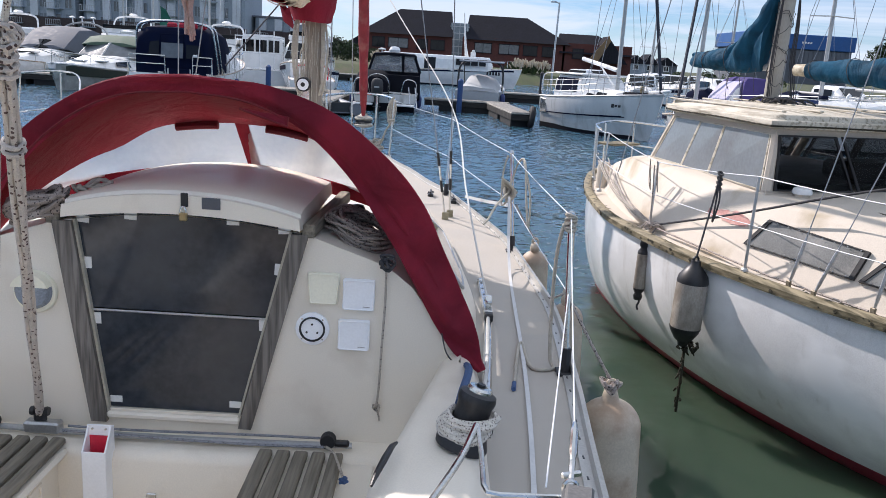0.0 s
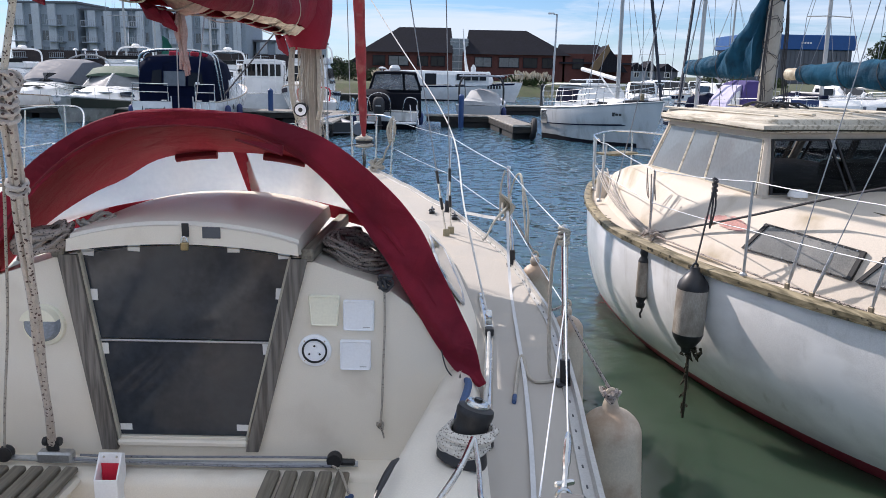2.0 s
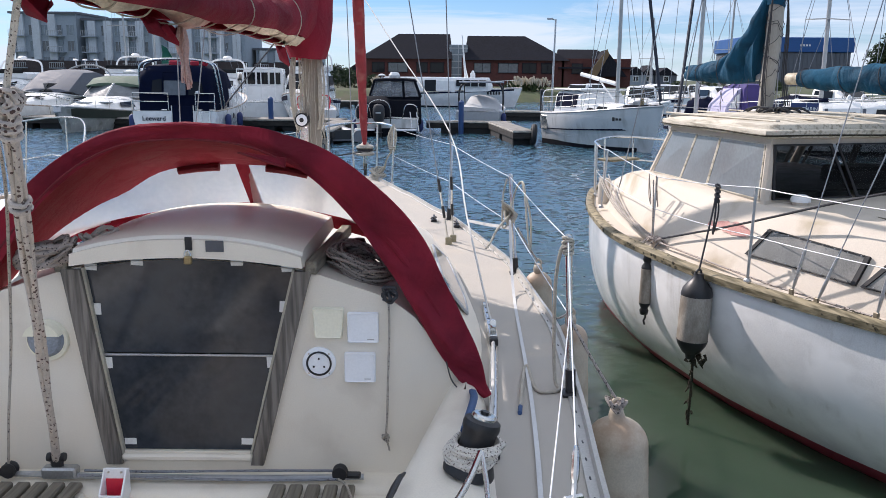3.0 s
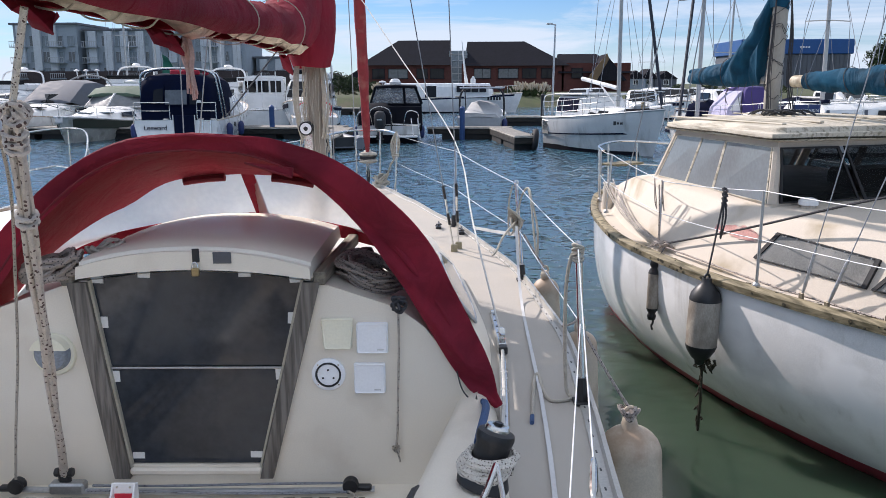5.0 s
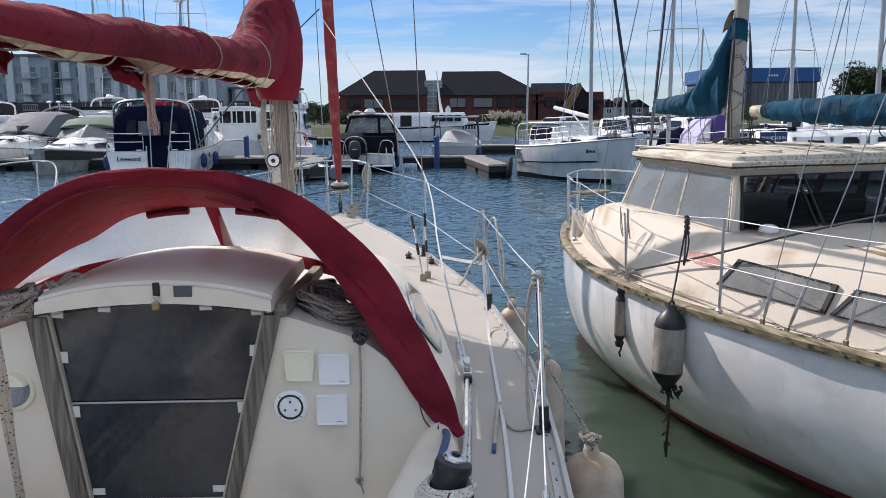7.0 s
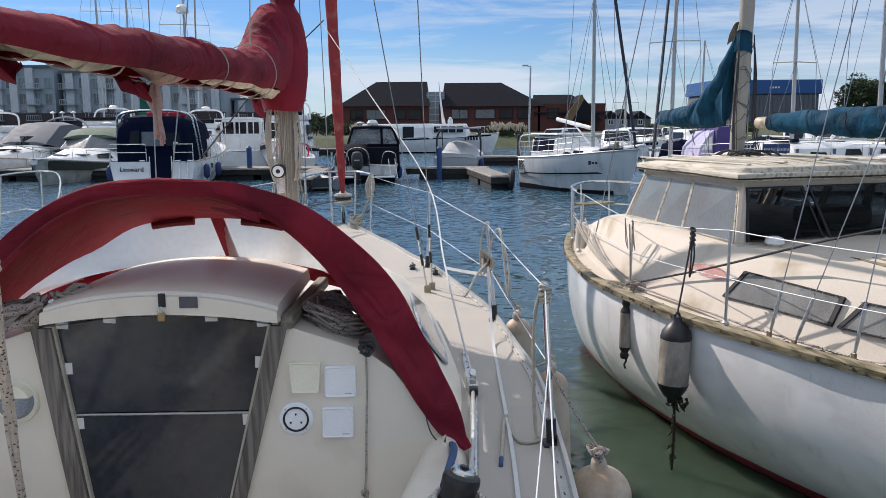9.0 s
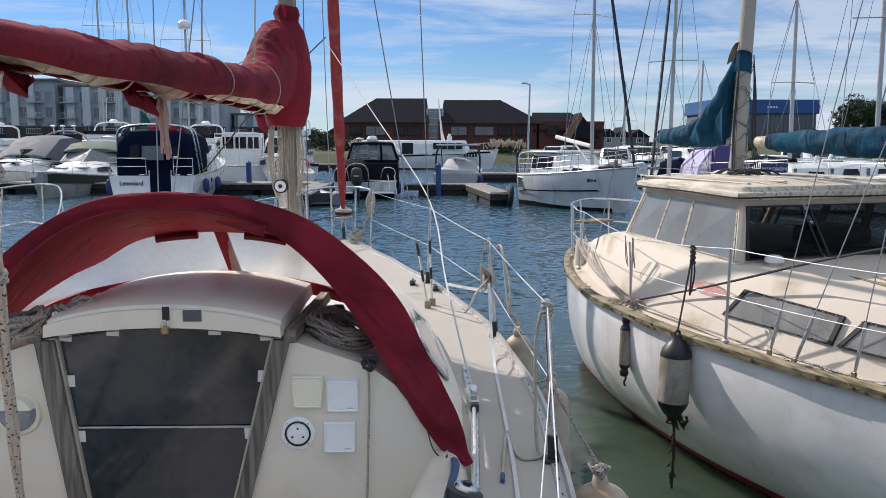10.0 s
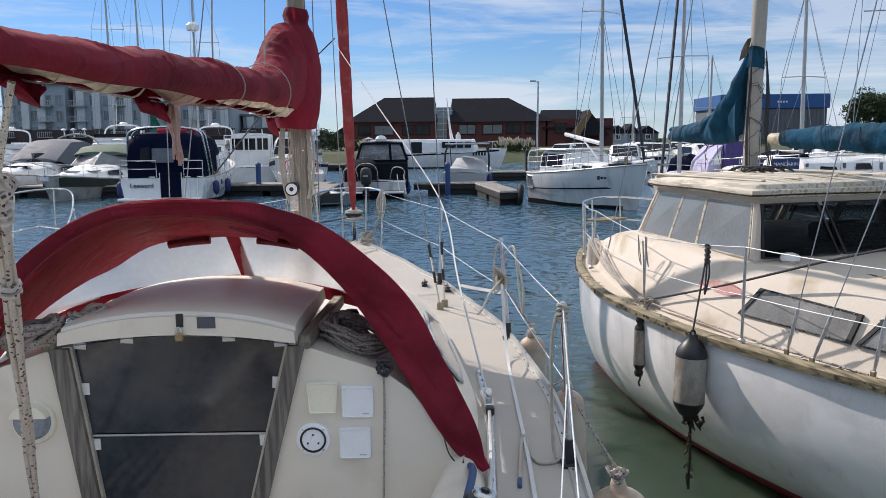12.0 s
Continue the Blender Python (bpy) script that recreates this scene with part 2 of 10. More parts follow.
def wood_paint(name, dark, light, scale=14.0, axis=(1, 0.06, 1), rough=0.75):
    """Weathered wood, its grain along y unless axis says otherwise."""
    m = paint(name, light, rough, vary=0.15, scale=4, fine=60, bump=0.35, stretch=axis)
    n, l = m.node_tree.nodes, m.node_tree.links
    b = n["Principled BSDF"]
    src = b.inputs["Base Color"].links[0].from_socket
    co, mp, no, mix = n.new("ShaderNodeTexCoord"), n.new("ShaderNodeMapping"), n.new("ShaderNodeTexNoise"), n.new("ShaderNodeMix")
    mp.inputs["Scale"].default_value = axis
    no.inputs["Scale"].default_value, no.inputs["Detail"].default_value = scale * 6, 8
    l.new(co.outputs["Object"], mp.inputs["Vector"])
    l.new(mp.outputs["Vector"], no.inputs["Vector"])
    r = n.new("ShaderNodeMapRange")
    r.inputs["From Min"].default_value, r.inputs["From Max"].default_value = 0.4, 0.66
    l.new(no.outputs["Fac"], r.inputs["Value"])
    l.new(r.outputs["Result"], mix.inputs["Factor"])
    mix.data_type = "RGBA"
    mix.inputs["B"].default_value = (*dark, 1)
    l.new(src, mix.inputs["A"])
    l.new(mix.outputs["Result"], b.inputs["Base Color"])
    return m


def glass(name, color, rough=0.05, alpha=1.0, trans=0.0, spec=0.5):
    m = paint(name, color, rough, vary=0.1, scale=3, fine=40, bump=0.0, spec=spec, rough_vary=0.03)
    b = m.node_tree.nodes["Principled BSDF"]
    b.inputs["Alpha"].default_value = alpha
    b.inputs["Transmission Weight"].default_value = trans
    return m


def add_streaks(m, color, scale=(9, 9, 0.5), at=0.56, amount=0.6, noise_scale=1.0):
    """Long dirty runs, or the hull's coloured-in reflections, over a painted surface."""
    n, l = m.node_tree.nodes, m.node_tree.links
    b = n["Principled BSDF"]
    src = b.inputs["Base Color"].links[0].from_socket
    co, mp, no, mix, r = (n.new(k) for k in ("ShaderNodeTexCoord", "ShaderNodeMapping", "ShaderNodeTexNoise", "ShaderNodeMix", "ShaderNodeMapRange"))
    mp.inputs["Scale"].default_value = scale
    no.inputs["Scale"].default_value, no.inputs["Detail"].default_value = noise_scale, 6
    l.new(co.outputs["Object"], mp.inputs["Vector"])
    l.new(mp.outputs["Vector"], no.inputs["Vector"])
    r.inputs["From Min"].default_value, r.inputs["From Max"].default_value = at, at + 0.14
    r.inputs["To Max"].default_value = amount
    l.new(no.outputs["Fac"], r.inputs["Value"])
    mix.data_type = "RGBA"
    mix.inputs["B"].default_value = (*color, 1)
    l.new(r.outputs["Result"], mix.inputs["Factor"])
    l.new(src, mix.inputs["A"])
    l.new(mix.outputs["Result"], b.inputs["Base Color"])
    return m


def add_folds(m, scale=7.0, stretch=(1, 1, 1), strength=0.5, distance=0.03):
    """Broad soft creases on top of the fine relief."""
    n, l = m.node_tree.nodes, m.node_tree.links
    b = n["Principled BSDF"]
    co, mp, no, bp = (n.new(k) for k in ("ShaderNodeTexCoord", "ShaderNodeMapping", "ShaderNodeTexNoise", "ShaderNodeBump"))
    mp.inputs["Scale"].default_value = stretch
    no.inputs["Scale"].default_value, no.inputs["Detail"].default_value, no.inputs["Distortion"].default_value = scale, 3, 0.8
    bp.inputs["Strength"].default_value, bp.inputs["Distance"].default_value = strength, distance
    l.new(co.outputs["Object"], mp.inputs["Vector"])
    l.new(mp.outputs["Vector"], no.inputs["Vector"])
    l.new(no.outputs["Fac"], bp.inputs["Height"])
    if b.inputs["Normal"].links:
        l.new(b.inputs["Normal"].links[0].from_socket, bp.inputs["Normal"])
    l.new(bp.outputs["Normal"], b.inputs["Normal"])
    return m


def let_through(m, color, amount):
    """Cloth that lets some light through."""
    n, l = m.node_tree.nodes, m.node_tree.links
    b, o = n["Principled BSDF"], n["Material Output"]
    tr, mx = n.new("ShaderNodeBsdfTranslucent"), n.new("ShaderNodeMixShader")
    tr.inputs["Color"].default_value = (*color, 1)
    mx.inputs["Fac"].default_value = amount
    l.new(b.outputs["BSDF"], mx.inputs[1])
    l.new(tr.outputs["BSDF"], mx.inputs[2])
    l.new(mx.outputs["Shader"], o.inputs["Surface"])
    return m


CREAM = paint("cream_gelcoat", (0.80, 0.735, 0.63), 0.45, vary=0.06, scale=3, fine=200, bump=0.03, dirt=(0.58, 0.50, 0.40), dirt_at=0.66, dirt_scale=2.2)
DECK = paint("cream_deck", (0.43, 0.395, 0.35), 0.75, vary=0.07, scale=2.5, fine=420, bump=0.25, dirt=(0.50, 0.44, 0.36), dirt_at=0.64, dirt_scale=3.5)
HULL_CREAM = paint("hull_gelcoat", (0.66, 0.61, 0.52), 0.3, vary=0.05, bump=0.02)
SHINY_WHITE = paint("white_gelcoat", (0.78, 0.78, 0.77), 0.28, vary=0.05, scale=2, bump=0.02)
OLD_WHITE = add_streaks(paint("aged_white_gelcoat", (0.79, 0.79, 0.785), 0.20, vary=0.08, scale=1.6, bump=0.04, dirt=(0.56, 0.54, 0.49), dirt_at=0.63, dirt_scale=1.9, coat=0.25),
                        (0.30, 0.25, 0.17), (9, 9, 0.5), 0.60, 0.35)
# bright mottling coloured in for water and cloud that the hull mirrors
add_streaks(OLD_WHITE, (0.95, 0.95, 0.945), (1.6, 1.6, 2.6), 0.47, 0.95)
BOOT_RED = paint("red_boot_stripe", (0.33, 0.035, 0.06), 0.55, vary=0.2, scale=5, dirt=(0.08, 0.05, 0.04), dirt_at=0.6, dirt_scale=7)
OLD_CREAM = paint("aged_cream_paint", (0.60, 0.53, 0.445), 0.72, vary=0.09, scale=3, bump=0.06, dirt=(0.36, 0.29, 0.19), dirt_at=0.63, dirt_scale=3.0)
ROOF_CREAM = add_streaks(paint("stained_roof_paint", (0.57, 0.52, 0.43), 0.7, vary=0.14, scale=4, bump=0.15, dirt=(0.42, 0.375, 0.29), dirt_at=0.56, dirt_scale=3.0),
                         (0.17, 0.145, 0.095), (34, 0.7, 34), 0.50, 0.7)
RUB = wood_paint("weathered_cap_rail", (0.075, 0.062, 0.030), (0.29, 0.24, 0.15), 6.0, (1, 0.15, 1))
TEAK = wood_paint("grey_teak", (0.085, 0.075, 0.065), (0.225, 0.20, 0.175), 12.0, (1, 1, 0.06))
TEAK_LONG = wood_paint("grey_teak_long", (0.13, 0.115, 0.09), (0.22, 0.195, 0.155), 12.0, (1, 0.06, 1))
RED = paint("red_canvas", (0.275, 0.019, 0.040), 0.8, vary=0.22, scale=5, fine=500, bump=0.3, dirt=(0.15, 0.008, 0.022), dirt_at=0.52, dirt_scale=3.0, sheen=0.0, spec=0.25)
let_through(add_folds(RED, 6.0, (1, 1.4, 1), 0.55, 0.05), (0.50, 0.030, 0.06), 0.22)
RED_HEM = paint("red_canvas_doubled", (0.285, 0.020, 0.040), 0.8, vary=0.2, scale=7, fine=500, bump=0.3, dirt=(0.15, 0.010, 0.024), dirt_at=0.54, dirt_scale=4.0, spec=0.25)
let_through(add_folds(RED_HEM, 6.0, (1, 1.4, 1), 0.55, 0.05), (0.50, 0.035, 0.05), 0.08)
RED_DARK = paint("dark_red_binding", (0.16, 0.012, 0.02), 0.9, vary=0.2, fine=500, bump=0.3)
RED_FADED = paint("faded_red_canvas", (0.36, 0.045, 0.052), 0.85, vary=0.25, scale=12, fine=500, bump=0.3, dirt=(0.46, 0.16, 0.13), dirt_at=0.6, dirt_scale=9)
SAIL = paint("weathered_sailcloth", (0.62, 0.56, 0.46), 0.85, vary=0.15, scale=12, fine=300, bump=0.2, dirt=(0.26, 0.21, 0.155), dirt_at=0.54, dirt_scale=9)
add_folds(SAIL, 14.0, (1, 0.6, 1), 0.8, 0.05)
STEEL = paint("stainless_steel", (0.62, 0.62, 0.60), 0.22, 1.0, vary=0.1, scale=20, bump=0.02, rough_vary=0.08)
GALV = paint("dull_alloy", (0.45, 0.46, 0.47), 0.45, 0.9, vary=0.15, scale=15, bump=0.05)
SILVER_PAINT = paint("silver_spar", (0.42, 0.42, 0.41), 0.45, 0.5, vary=0.12, scale=8, bump=0.05)
SPAR_OLD = paint("worn_spar", (0.33, 0.285, 0.235), 0.6, 0.1, vary=0.2, scale=10, bump=0.15, dirt=(0.24, 0.19, 0.14), dirt_at=0.58, dirt_scale=10, stretch=(1, 1, 0.2))
BLACK = paint("black_plastic", (0.018, 0.018, 0.02), 0.45, vary=0.25, bump=0.05)
RUBBER = paint("black_rubber", (0.02, 0.02, 0.022), 0.75, vary=0.3, bump=0.1)
NAVY = paint("navy_canvas", (0.004, 0.007, 0.024), 0.9, vary=0.25, scale=4, fine=400, bump=0.2, spec=0.08)
NAVY_BLACK = paint("black_canvas", (0.010, 0.011, 0.016), 0.9, vary=0.25, scale=4, fine=400, bump=0.2, spec=0.08)
PURPLE = paint("purple_canvas", (0.055, 0.04, 0.16), 0.85, vary=0.2, bump=0.2)
TEAL = paint("teal_blue_canvas", (0.006, 0.066, 0.122), 0.8, vary=0.3, scale=6, fine=400, bump=0.3, dirt=(0.003, 0.018, 0.034), dirt_at=0.55, dirt_scale=5, spec=0.2)
add_folds(TEAL, 7.0, (1, 1, 0.5), 0.7, 0.05)
SPAR_BEIGE = paint("beige_spar", (0.37, 0.345, 0.30), 0.5, 0.0, vary=0.12, scale=6, bump=0.05, dirt=(0.30, 0.27, 0.22), dirt_at=0.58, dirt_scale=5, stretch=(1, 1, 0.3))
GREEN_CANVAS = paint("green_canvas", (0.075, 0.12, 0.085), 0.8, vary=0.2, bump=0.2)
ACRYLIC = paint("smoked_acrylic", (0.034, 0.041, 0.052), 0.10, vary=0.3, scale=3.0, fine=30, bump=0.0, spec=0.5, dirt=(0.056, 0.060, 0.066), dirt_at=0.58, dirt_scale=3, rough_vary=0.06)
DARK_GLASS = glass("dark_window", (0.008, 0.009, 0.011), 0.06, spec=0.25)
GREY_GLASS = paint("grey_window", (0.13, 0.14, 0.15), 0.12, vary=0.3, scale=3, bump=0.0, rough_vary=0.05)
PANE_GREY = paint("mottled_grey_pane", (0.20, 0.20, 0.19), 0.16, vary=0.3, scale=4, bump=0.0, rough_vary=0.06, dirt=(0.30, 0.285, 0.26), dirt_at=0.56, dirt_scale=3)
PALE_GLASS = paint("pale_window", (0.20, 0.24, 0.27), 0.12, vary=0.2, scale=3, bump=0.0)
TAPE = paint("white_tape", (0.74, 0.74, 0.72), 0.6, vary=0.06, bump=0.1)
WHITE_PLASTIC = paint("white_plastic", (0.88, 0.89, 0.91), 0.38, vary=0.04, bump=0.02)
YELLOWED = paint("yellowed_plastic", (0.86, 0.82, 0.66), 0.42, vary=0.05, bump=0.02)
BRASS = paint("brass", (0.36, 0.27, 0.14), 0.35, 0.9, vary=0.2, scale=40, bump=0.05)
FENDER_TAN = paint("grubby_fender", (0.58, 0.50, 0.40), 0.5, vary=0.12, scale=6, bump=0.08, dirt=(0.33, 0.22, 0.145), dirt_at=0.50, dirt_scale=5)
FENDER_GREY = paint("dirty_grey_fender", (0.40, 0.36, 0.31), 0.55, vary=0.2, scale=8, bump=0.1, dirt=(0.17, 0.14, 0.11), dirt_at=0.51, dirt_scale=9, stretch=(1, 1, 0.5))
FENDER_BLUE = paint("navy_fender", (0.02, 0.035, 0.13), 0.5, vary=0.2)
ROPE = rope_paint("flecked_rope", (0.44, 0.39, 0.33), (0.10, 0.085, 0.08))
ROPE_DARK = rope_paint("grey_brown_rope", (0.40, 0.345, 0.31), (0.025, 0.018, 0.022), 80)
ROPE_COIL = rope_paint("brown_flecked_rope", (0.33, 0.28, 0.245), (0.03, 0.02, 0.022), 95)
ROPE_WHITE = rope_paint("white_flecked_rope", (0.64, 0.60, 0.54), (0.09, 0.055, 0.05), 125)
ROPE_SHEET = rope_paint("brown_flecked_rope", (0.56, 0.50, 0.45), (0.10, 0.06, 0.055), 62)
ROPE_PLAIN = paint("pale_rope", (0.48, 0.44, 0.37), 0.85, vary=0.2, scale=60, fine=300, bump=0.5)
ROPE_BLACK = paint("dark_rope", (0.05, 0.05, 0.055), 0.9, vary=0.3, scale=60, fine=300, bump=0.5)
ROPE_BLUE = paint("blue_rope", (0.05, 0.10, 0.22), 0.85, vary=0.25, scale=60, fine=300, bump=0.5)
WEBBING = paint("grey_webbing", (0.60, 0.60, 0.60), 0.7, vary=0.1, bump=0.2)
WIRE = paint("white_coated_wire", (0.72, 0.74, 0.76), 0.35, vary=0.05, bump=0.0)
WIRE_GREY = paint("rigging_wire", (0.30, 0.31, 0.33), 0.4, 0.7, vary=0.1, bump=0.0)
WIRE_BLACK = paint("black_furled_stay", (0.02, 0.025, 0.04), 0.7, vary=0.2, bump=0.1)
POCKET_RED = paint("red_pocket_lining", (0.62, 0.02, 0.05), 0.5, vary=0.1)
WEED = paint("weed", (0.030, 0.026, 0.014), 0.9, vary=0.4, scale=30, bump=0.6)

# ---- water, far ground ----
def water_paint():
    m = bpy.data.materials.new("harbour_water")
    m.use_nodes = True
    n, l = m.node_tree.nodes, m.node_tree.links
    b = n["Principled BSDF"]
    b.inputs["IOR"].default_value = 1.33
    # light spreads below the surface of the silty water
    b.subsurface_method = "BURLEY"
    b.inputs["Subsurface Weight"].default_value, b.inputs["Subsurface Scale"].default_value = 1.0, 1.0
    b.inputs["Subsurface Radius"].default_value = (0.16, 0.24, 0.20)
    co = n.new("ShaderNodeTexCoord")

    def waves(scale, stretch, detail):
        mp, t = n.new("ShaderNodeMapping"), n.new("ShaderNodeTexNoise")
        mp.inputs["Scale"].default_value = stretch
        mp.inputs["Rotation"].default_value = (0, 0, 0.5)
        t.inputs["Scale"].default_value, t.inputs["Detail"].default_value = scale, detail
        l.new(co.outputs["Object"], mp.inputs["Vector"])
        l.new(mp.outputs["Vector"], t.inputs["Vector"])
        return t.outputs["Fac"]

    mix = n.new("ShaderNodeMix")
    mix.data_type = "RGBA"
    mix.inputs["A"].default_value = (0.026, 0.075, 0.112, 1)
    mix.inputs["B"].default_value = (0.038, 0.096, 0.140, 1)
    l.new(waves(0.35, (1, 1, 1), 4), mix.inputs["Factor"])
    # silty and still between the hulls, clearer and rougher in the open basin
    silt, reach, gloss = n.new("ShaderNodeMix"), n.new("ShaderNodeMapRange"), n.new("ShaderNodeMapRange")
    silt.data_type = "RGBA"
    silt.inputs["B"].default_value = (0.040, 0.064, 0.043, 1)
    for k, lo, hi in ((reach, 1.0, 0.0), (gloss, 0.02, 0.14)):
        k.inputs["From Min"].default_value, k.inputs["From Max"].default_value = -4.0, 4.0
        k.inputs["To Min"].default_value, k.inputs["To Max"].default_value = lo, hi
    l.new(mix.outputs["Result"], silt.inputs["A"])
    l.new(reach.outputs["Result"], silt.inputs["Factor"])
    l.new(silt.outputs["Result"], b.inputs["Base Color"])
    l.new(gloss.outputs["Result"], b.inputs["Roughness"])
    # ripples tilt the surface: sheltered and calmer between the hulls, ruffled in the open basin
    sep, calm = n.new("ShaderNodeSeparateXYZ"), n.new("ShaderNodeMapRange")
    calm.inputs["From Min"].default_value, calm.inputs["From Max"].default_value = -6.0, 5.0
    calm.inputs["To Min"].default_value, calm.inputs["To Max"].default_value = 0.07, 1.0
    l.new(co.outputs["Object"], sep.inputs["Vector"])
    for k in (calm, reach, gloss):
        l.new(sep.outputs["Y"], k.inputs["Value"])

    def tilt(scale, stretch, detail, amount):
        mp, t, off, mul = n.new("ShaderNodeMapping"), n.new("ShaderNodeTexNoise"), n.new("ShaderNodeVectorMath"), n.new("ShaderNodeVectorMath")
        mp.inputs["Scale"].default_value = stretch
        mp.inputs["Rotation"].default_value = (0, 0, 0.35)
        t.inputs["Scale"].default_value, t.inputs["Detail"].default_value = scale, detail
        l.new(co.outputs["Object"], mp.inputs["Vector"])
        l.new(mp.outputs["Vector"], t.inputs["Vector"])
        off.operation, off.inputs[1].default_value = "SUBTRACT", (0.5, 0.5, 0.5)
        mul.operation, mul.inputs[1].default_value = "MULTIPLY", (amount, amount, 0.0)
        l.new(t.outputs["Color"], off.inputs[0])
        l.new(off.outputs["Vector"], mul.inputs[0])
        return mul.outputs["Vector"]

    both_w, scaled, up, nor = (n.new("ShaderNodeVectorMath") for _ in range(4))
    both_w.operation, scaled.operation, up.operation, nor.operation = "ADD", "SCALE", "ADD", "NORMALIZE"
    l.new(tilt(1.6, (0.7, 1.2, 1), 2, 0.22), both_w.inputs[0])
    l.new(tilt(9.0, (0.7, 1.2, 1), 5, 1.4), both_w.inputs[1])
    l.new(both_w.outputs["Vector"], scaled.inputs[0])
    l.new(calm.outputs["Result"], scaled.inputs["Scale"])
    l.new(scaled.outputs["Vector"], up.inputs[0])
    up.inputs[1].default_value = (0, 0, 1)
    l.new(up.outputs["Vector"], nor.inputs[0])
    l.new(nor.outputs["Vector"], b.inputs["Normal"])
    return m


WATER = water_paint()
g = Geo()
rings = []
for r in (0.0, 4, 10, 25, 60, 150, 400, 1200):
    rings.append([(max(r, 0.01) * math.cos(2 * math.pi * k / 48), 10 + max(r, 0.01) * math.sin(2 * math.pi * k / 48), 0) for k in range(48)])
g.loft(rings)
solo("water", g, WATER, (0, 10, 0), HOME, "rippled blue-green harbour water with glints", "water", kind="structure")

GRASS = paint("rough_grass", (0.055, 0.07, 0.028), 0.95, vary=0.4, scale=1.2, fine=14, bump=0.6, dirt=(0.09, 0.08, 0.05), dirt_at=0.55, dirt_scale=0.8)
g = Geo()
bank = []
for y, z in ((77, -0.6), (80, 0.9), (84, 1.15), (140, 1.3), (420, 1.4), (900, 1.5)):
    bank.append([(x, y + 3.0 * math.sin(x * 0.06), z) for x in steps(-600, 600, 80)])
g.sheet(bank)
solo("ground", g, GRASS, (0, 77, 0), HOME, "low grassy bank behind the moored boats", "ground", kind="structure")

# ---- the red-hooded sailing boat that carries the camera ----
OWN = pose(-0.965, 2.5, 0, 0, 0, 1.589)      # x starboard, y to the bow, z up from the water
BEAM = [(-4.2, 0.95), (-3, 1.25), (-1.5, 1.40), (-0.57, 1.46), (0, 1.50), (0.9, 1.535), (1.45, 1.50), (2.27, 1.43), (2.6, 1.38), (3.4, 1.20),
        (4.2, 1.01), (4.6, 0.86), (5.4, 0.62), (5.7, 0.50), (6.3, 0.30), (6.7, 0.14), (6.95, 0.03)]
TRUNK = [(0, 1.10), (0.9, 1.15), (1.66, 1.10), (2.44, 1.02), (3.1, 0.91), (3.8, 0.72)]


def hb(y):
    return lerp(BEAM, y)


def deck_z(y):
    return 1.0 + 0.05 * (max(y, 0) / 7) ** 2


def trunk_section(y, k=1.0):
    """Half of the coachroof's outline at y, from the deck up to the crown; k lowers it."""
    c = lerp(TRUNK, y) / 1.10
    z0 = deck_z(y)
    top = lerp([(0, 1.0), (0.5, 0.97), (0.9, 0.90), (1.5, 0.76), (2.3, 0.58), (3.2, 0.42)], y)
    half = [(1.10, 0.0), (1.04, 0.09), (0.945, 0.235), (0.855, 0.355), (0.757, 0.43), (0.46, 0.53), (0.2, 0.565), (0, 0.575)]
    return [(u * c, z0 + h * top * k) for u, h in half]


boat = thing("sailing_boat", (0, 1.0, 0), OWN, "cream sailing boat with weathered teak trim, moored afloat", "sailing boat")

# hull
ys = steps(-4.2, 6.95, 60)
g = Geo()
rows = []
for y in ys:
    w, z0 = hb(y), deck_z(y)
    wl = max(0.0, w * 0.86 - 0.06)
    rows.append([(-w, y, z0), (-w * 0.99, y, 0.7), (-wl * 1.03, y, 0.3), (-wl, y - 0.05, 0.0), (-wl * 0.7, y - 0.1, -0.5), (0, y - 0.15, -0.8),
                 (wl * 0.7, y - 0.1, -0.5), (wl, y - 0.05, 0.0), (wl * 1.03, y, 0.3), (w * 0.99, y, 0.7), (w, y, z0)])
g.loft(rows, closed=False)
g.f.append(tuple(range(11)))
part("hull", g, HULL_CREAM, boat)

# side decks and foredeck
g = Geo()
for s in (-1, 1):
    rows = []
    for y in steps(-4.2, 6.95, 70):
        inner = 1.08 if y < 0 else (lerp(TRUNK, y) - 0.12 if y < 3.4 else 0.0)
        inner = min(inner, hb(y) * 0.98)
        rows.append([(s * (inner + (hb(y) - inner) * k / 5), y, deck_z(y) + (0.012 * (1 - (k / 5) ** 2) if y > 3.4 else 0.0)) for k in range(6)])
    g.loft(rows, closed=False)
part("deck", g, DECK, boat, "cream non-slip deck")

# toe rail
def rail_in(y):
    return lerp([(-4, 0.044), (0.3, 0.040), (1.8, 0.024), (7, 0.020)], y)


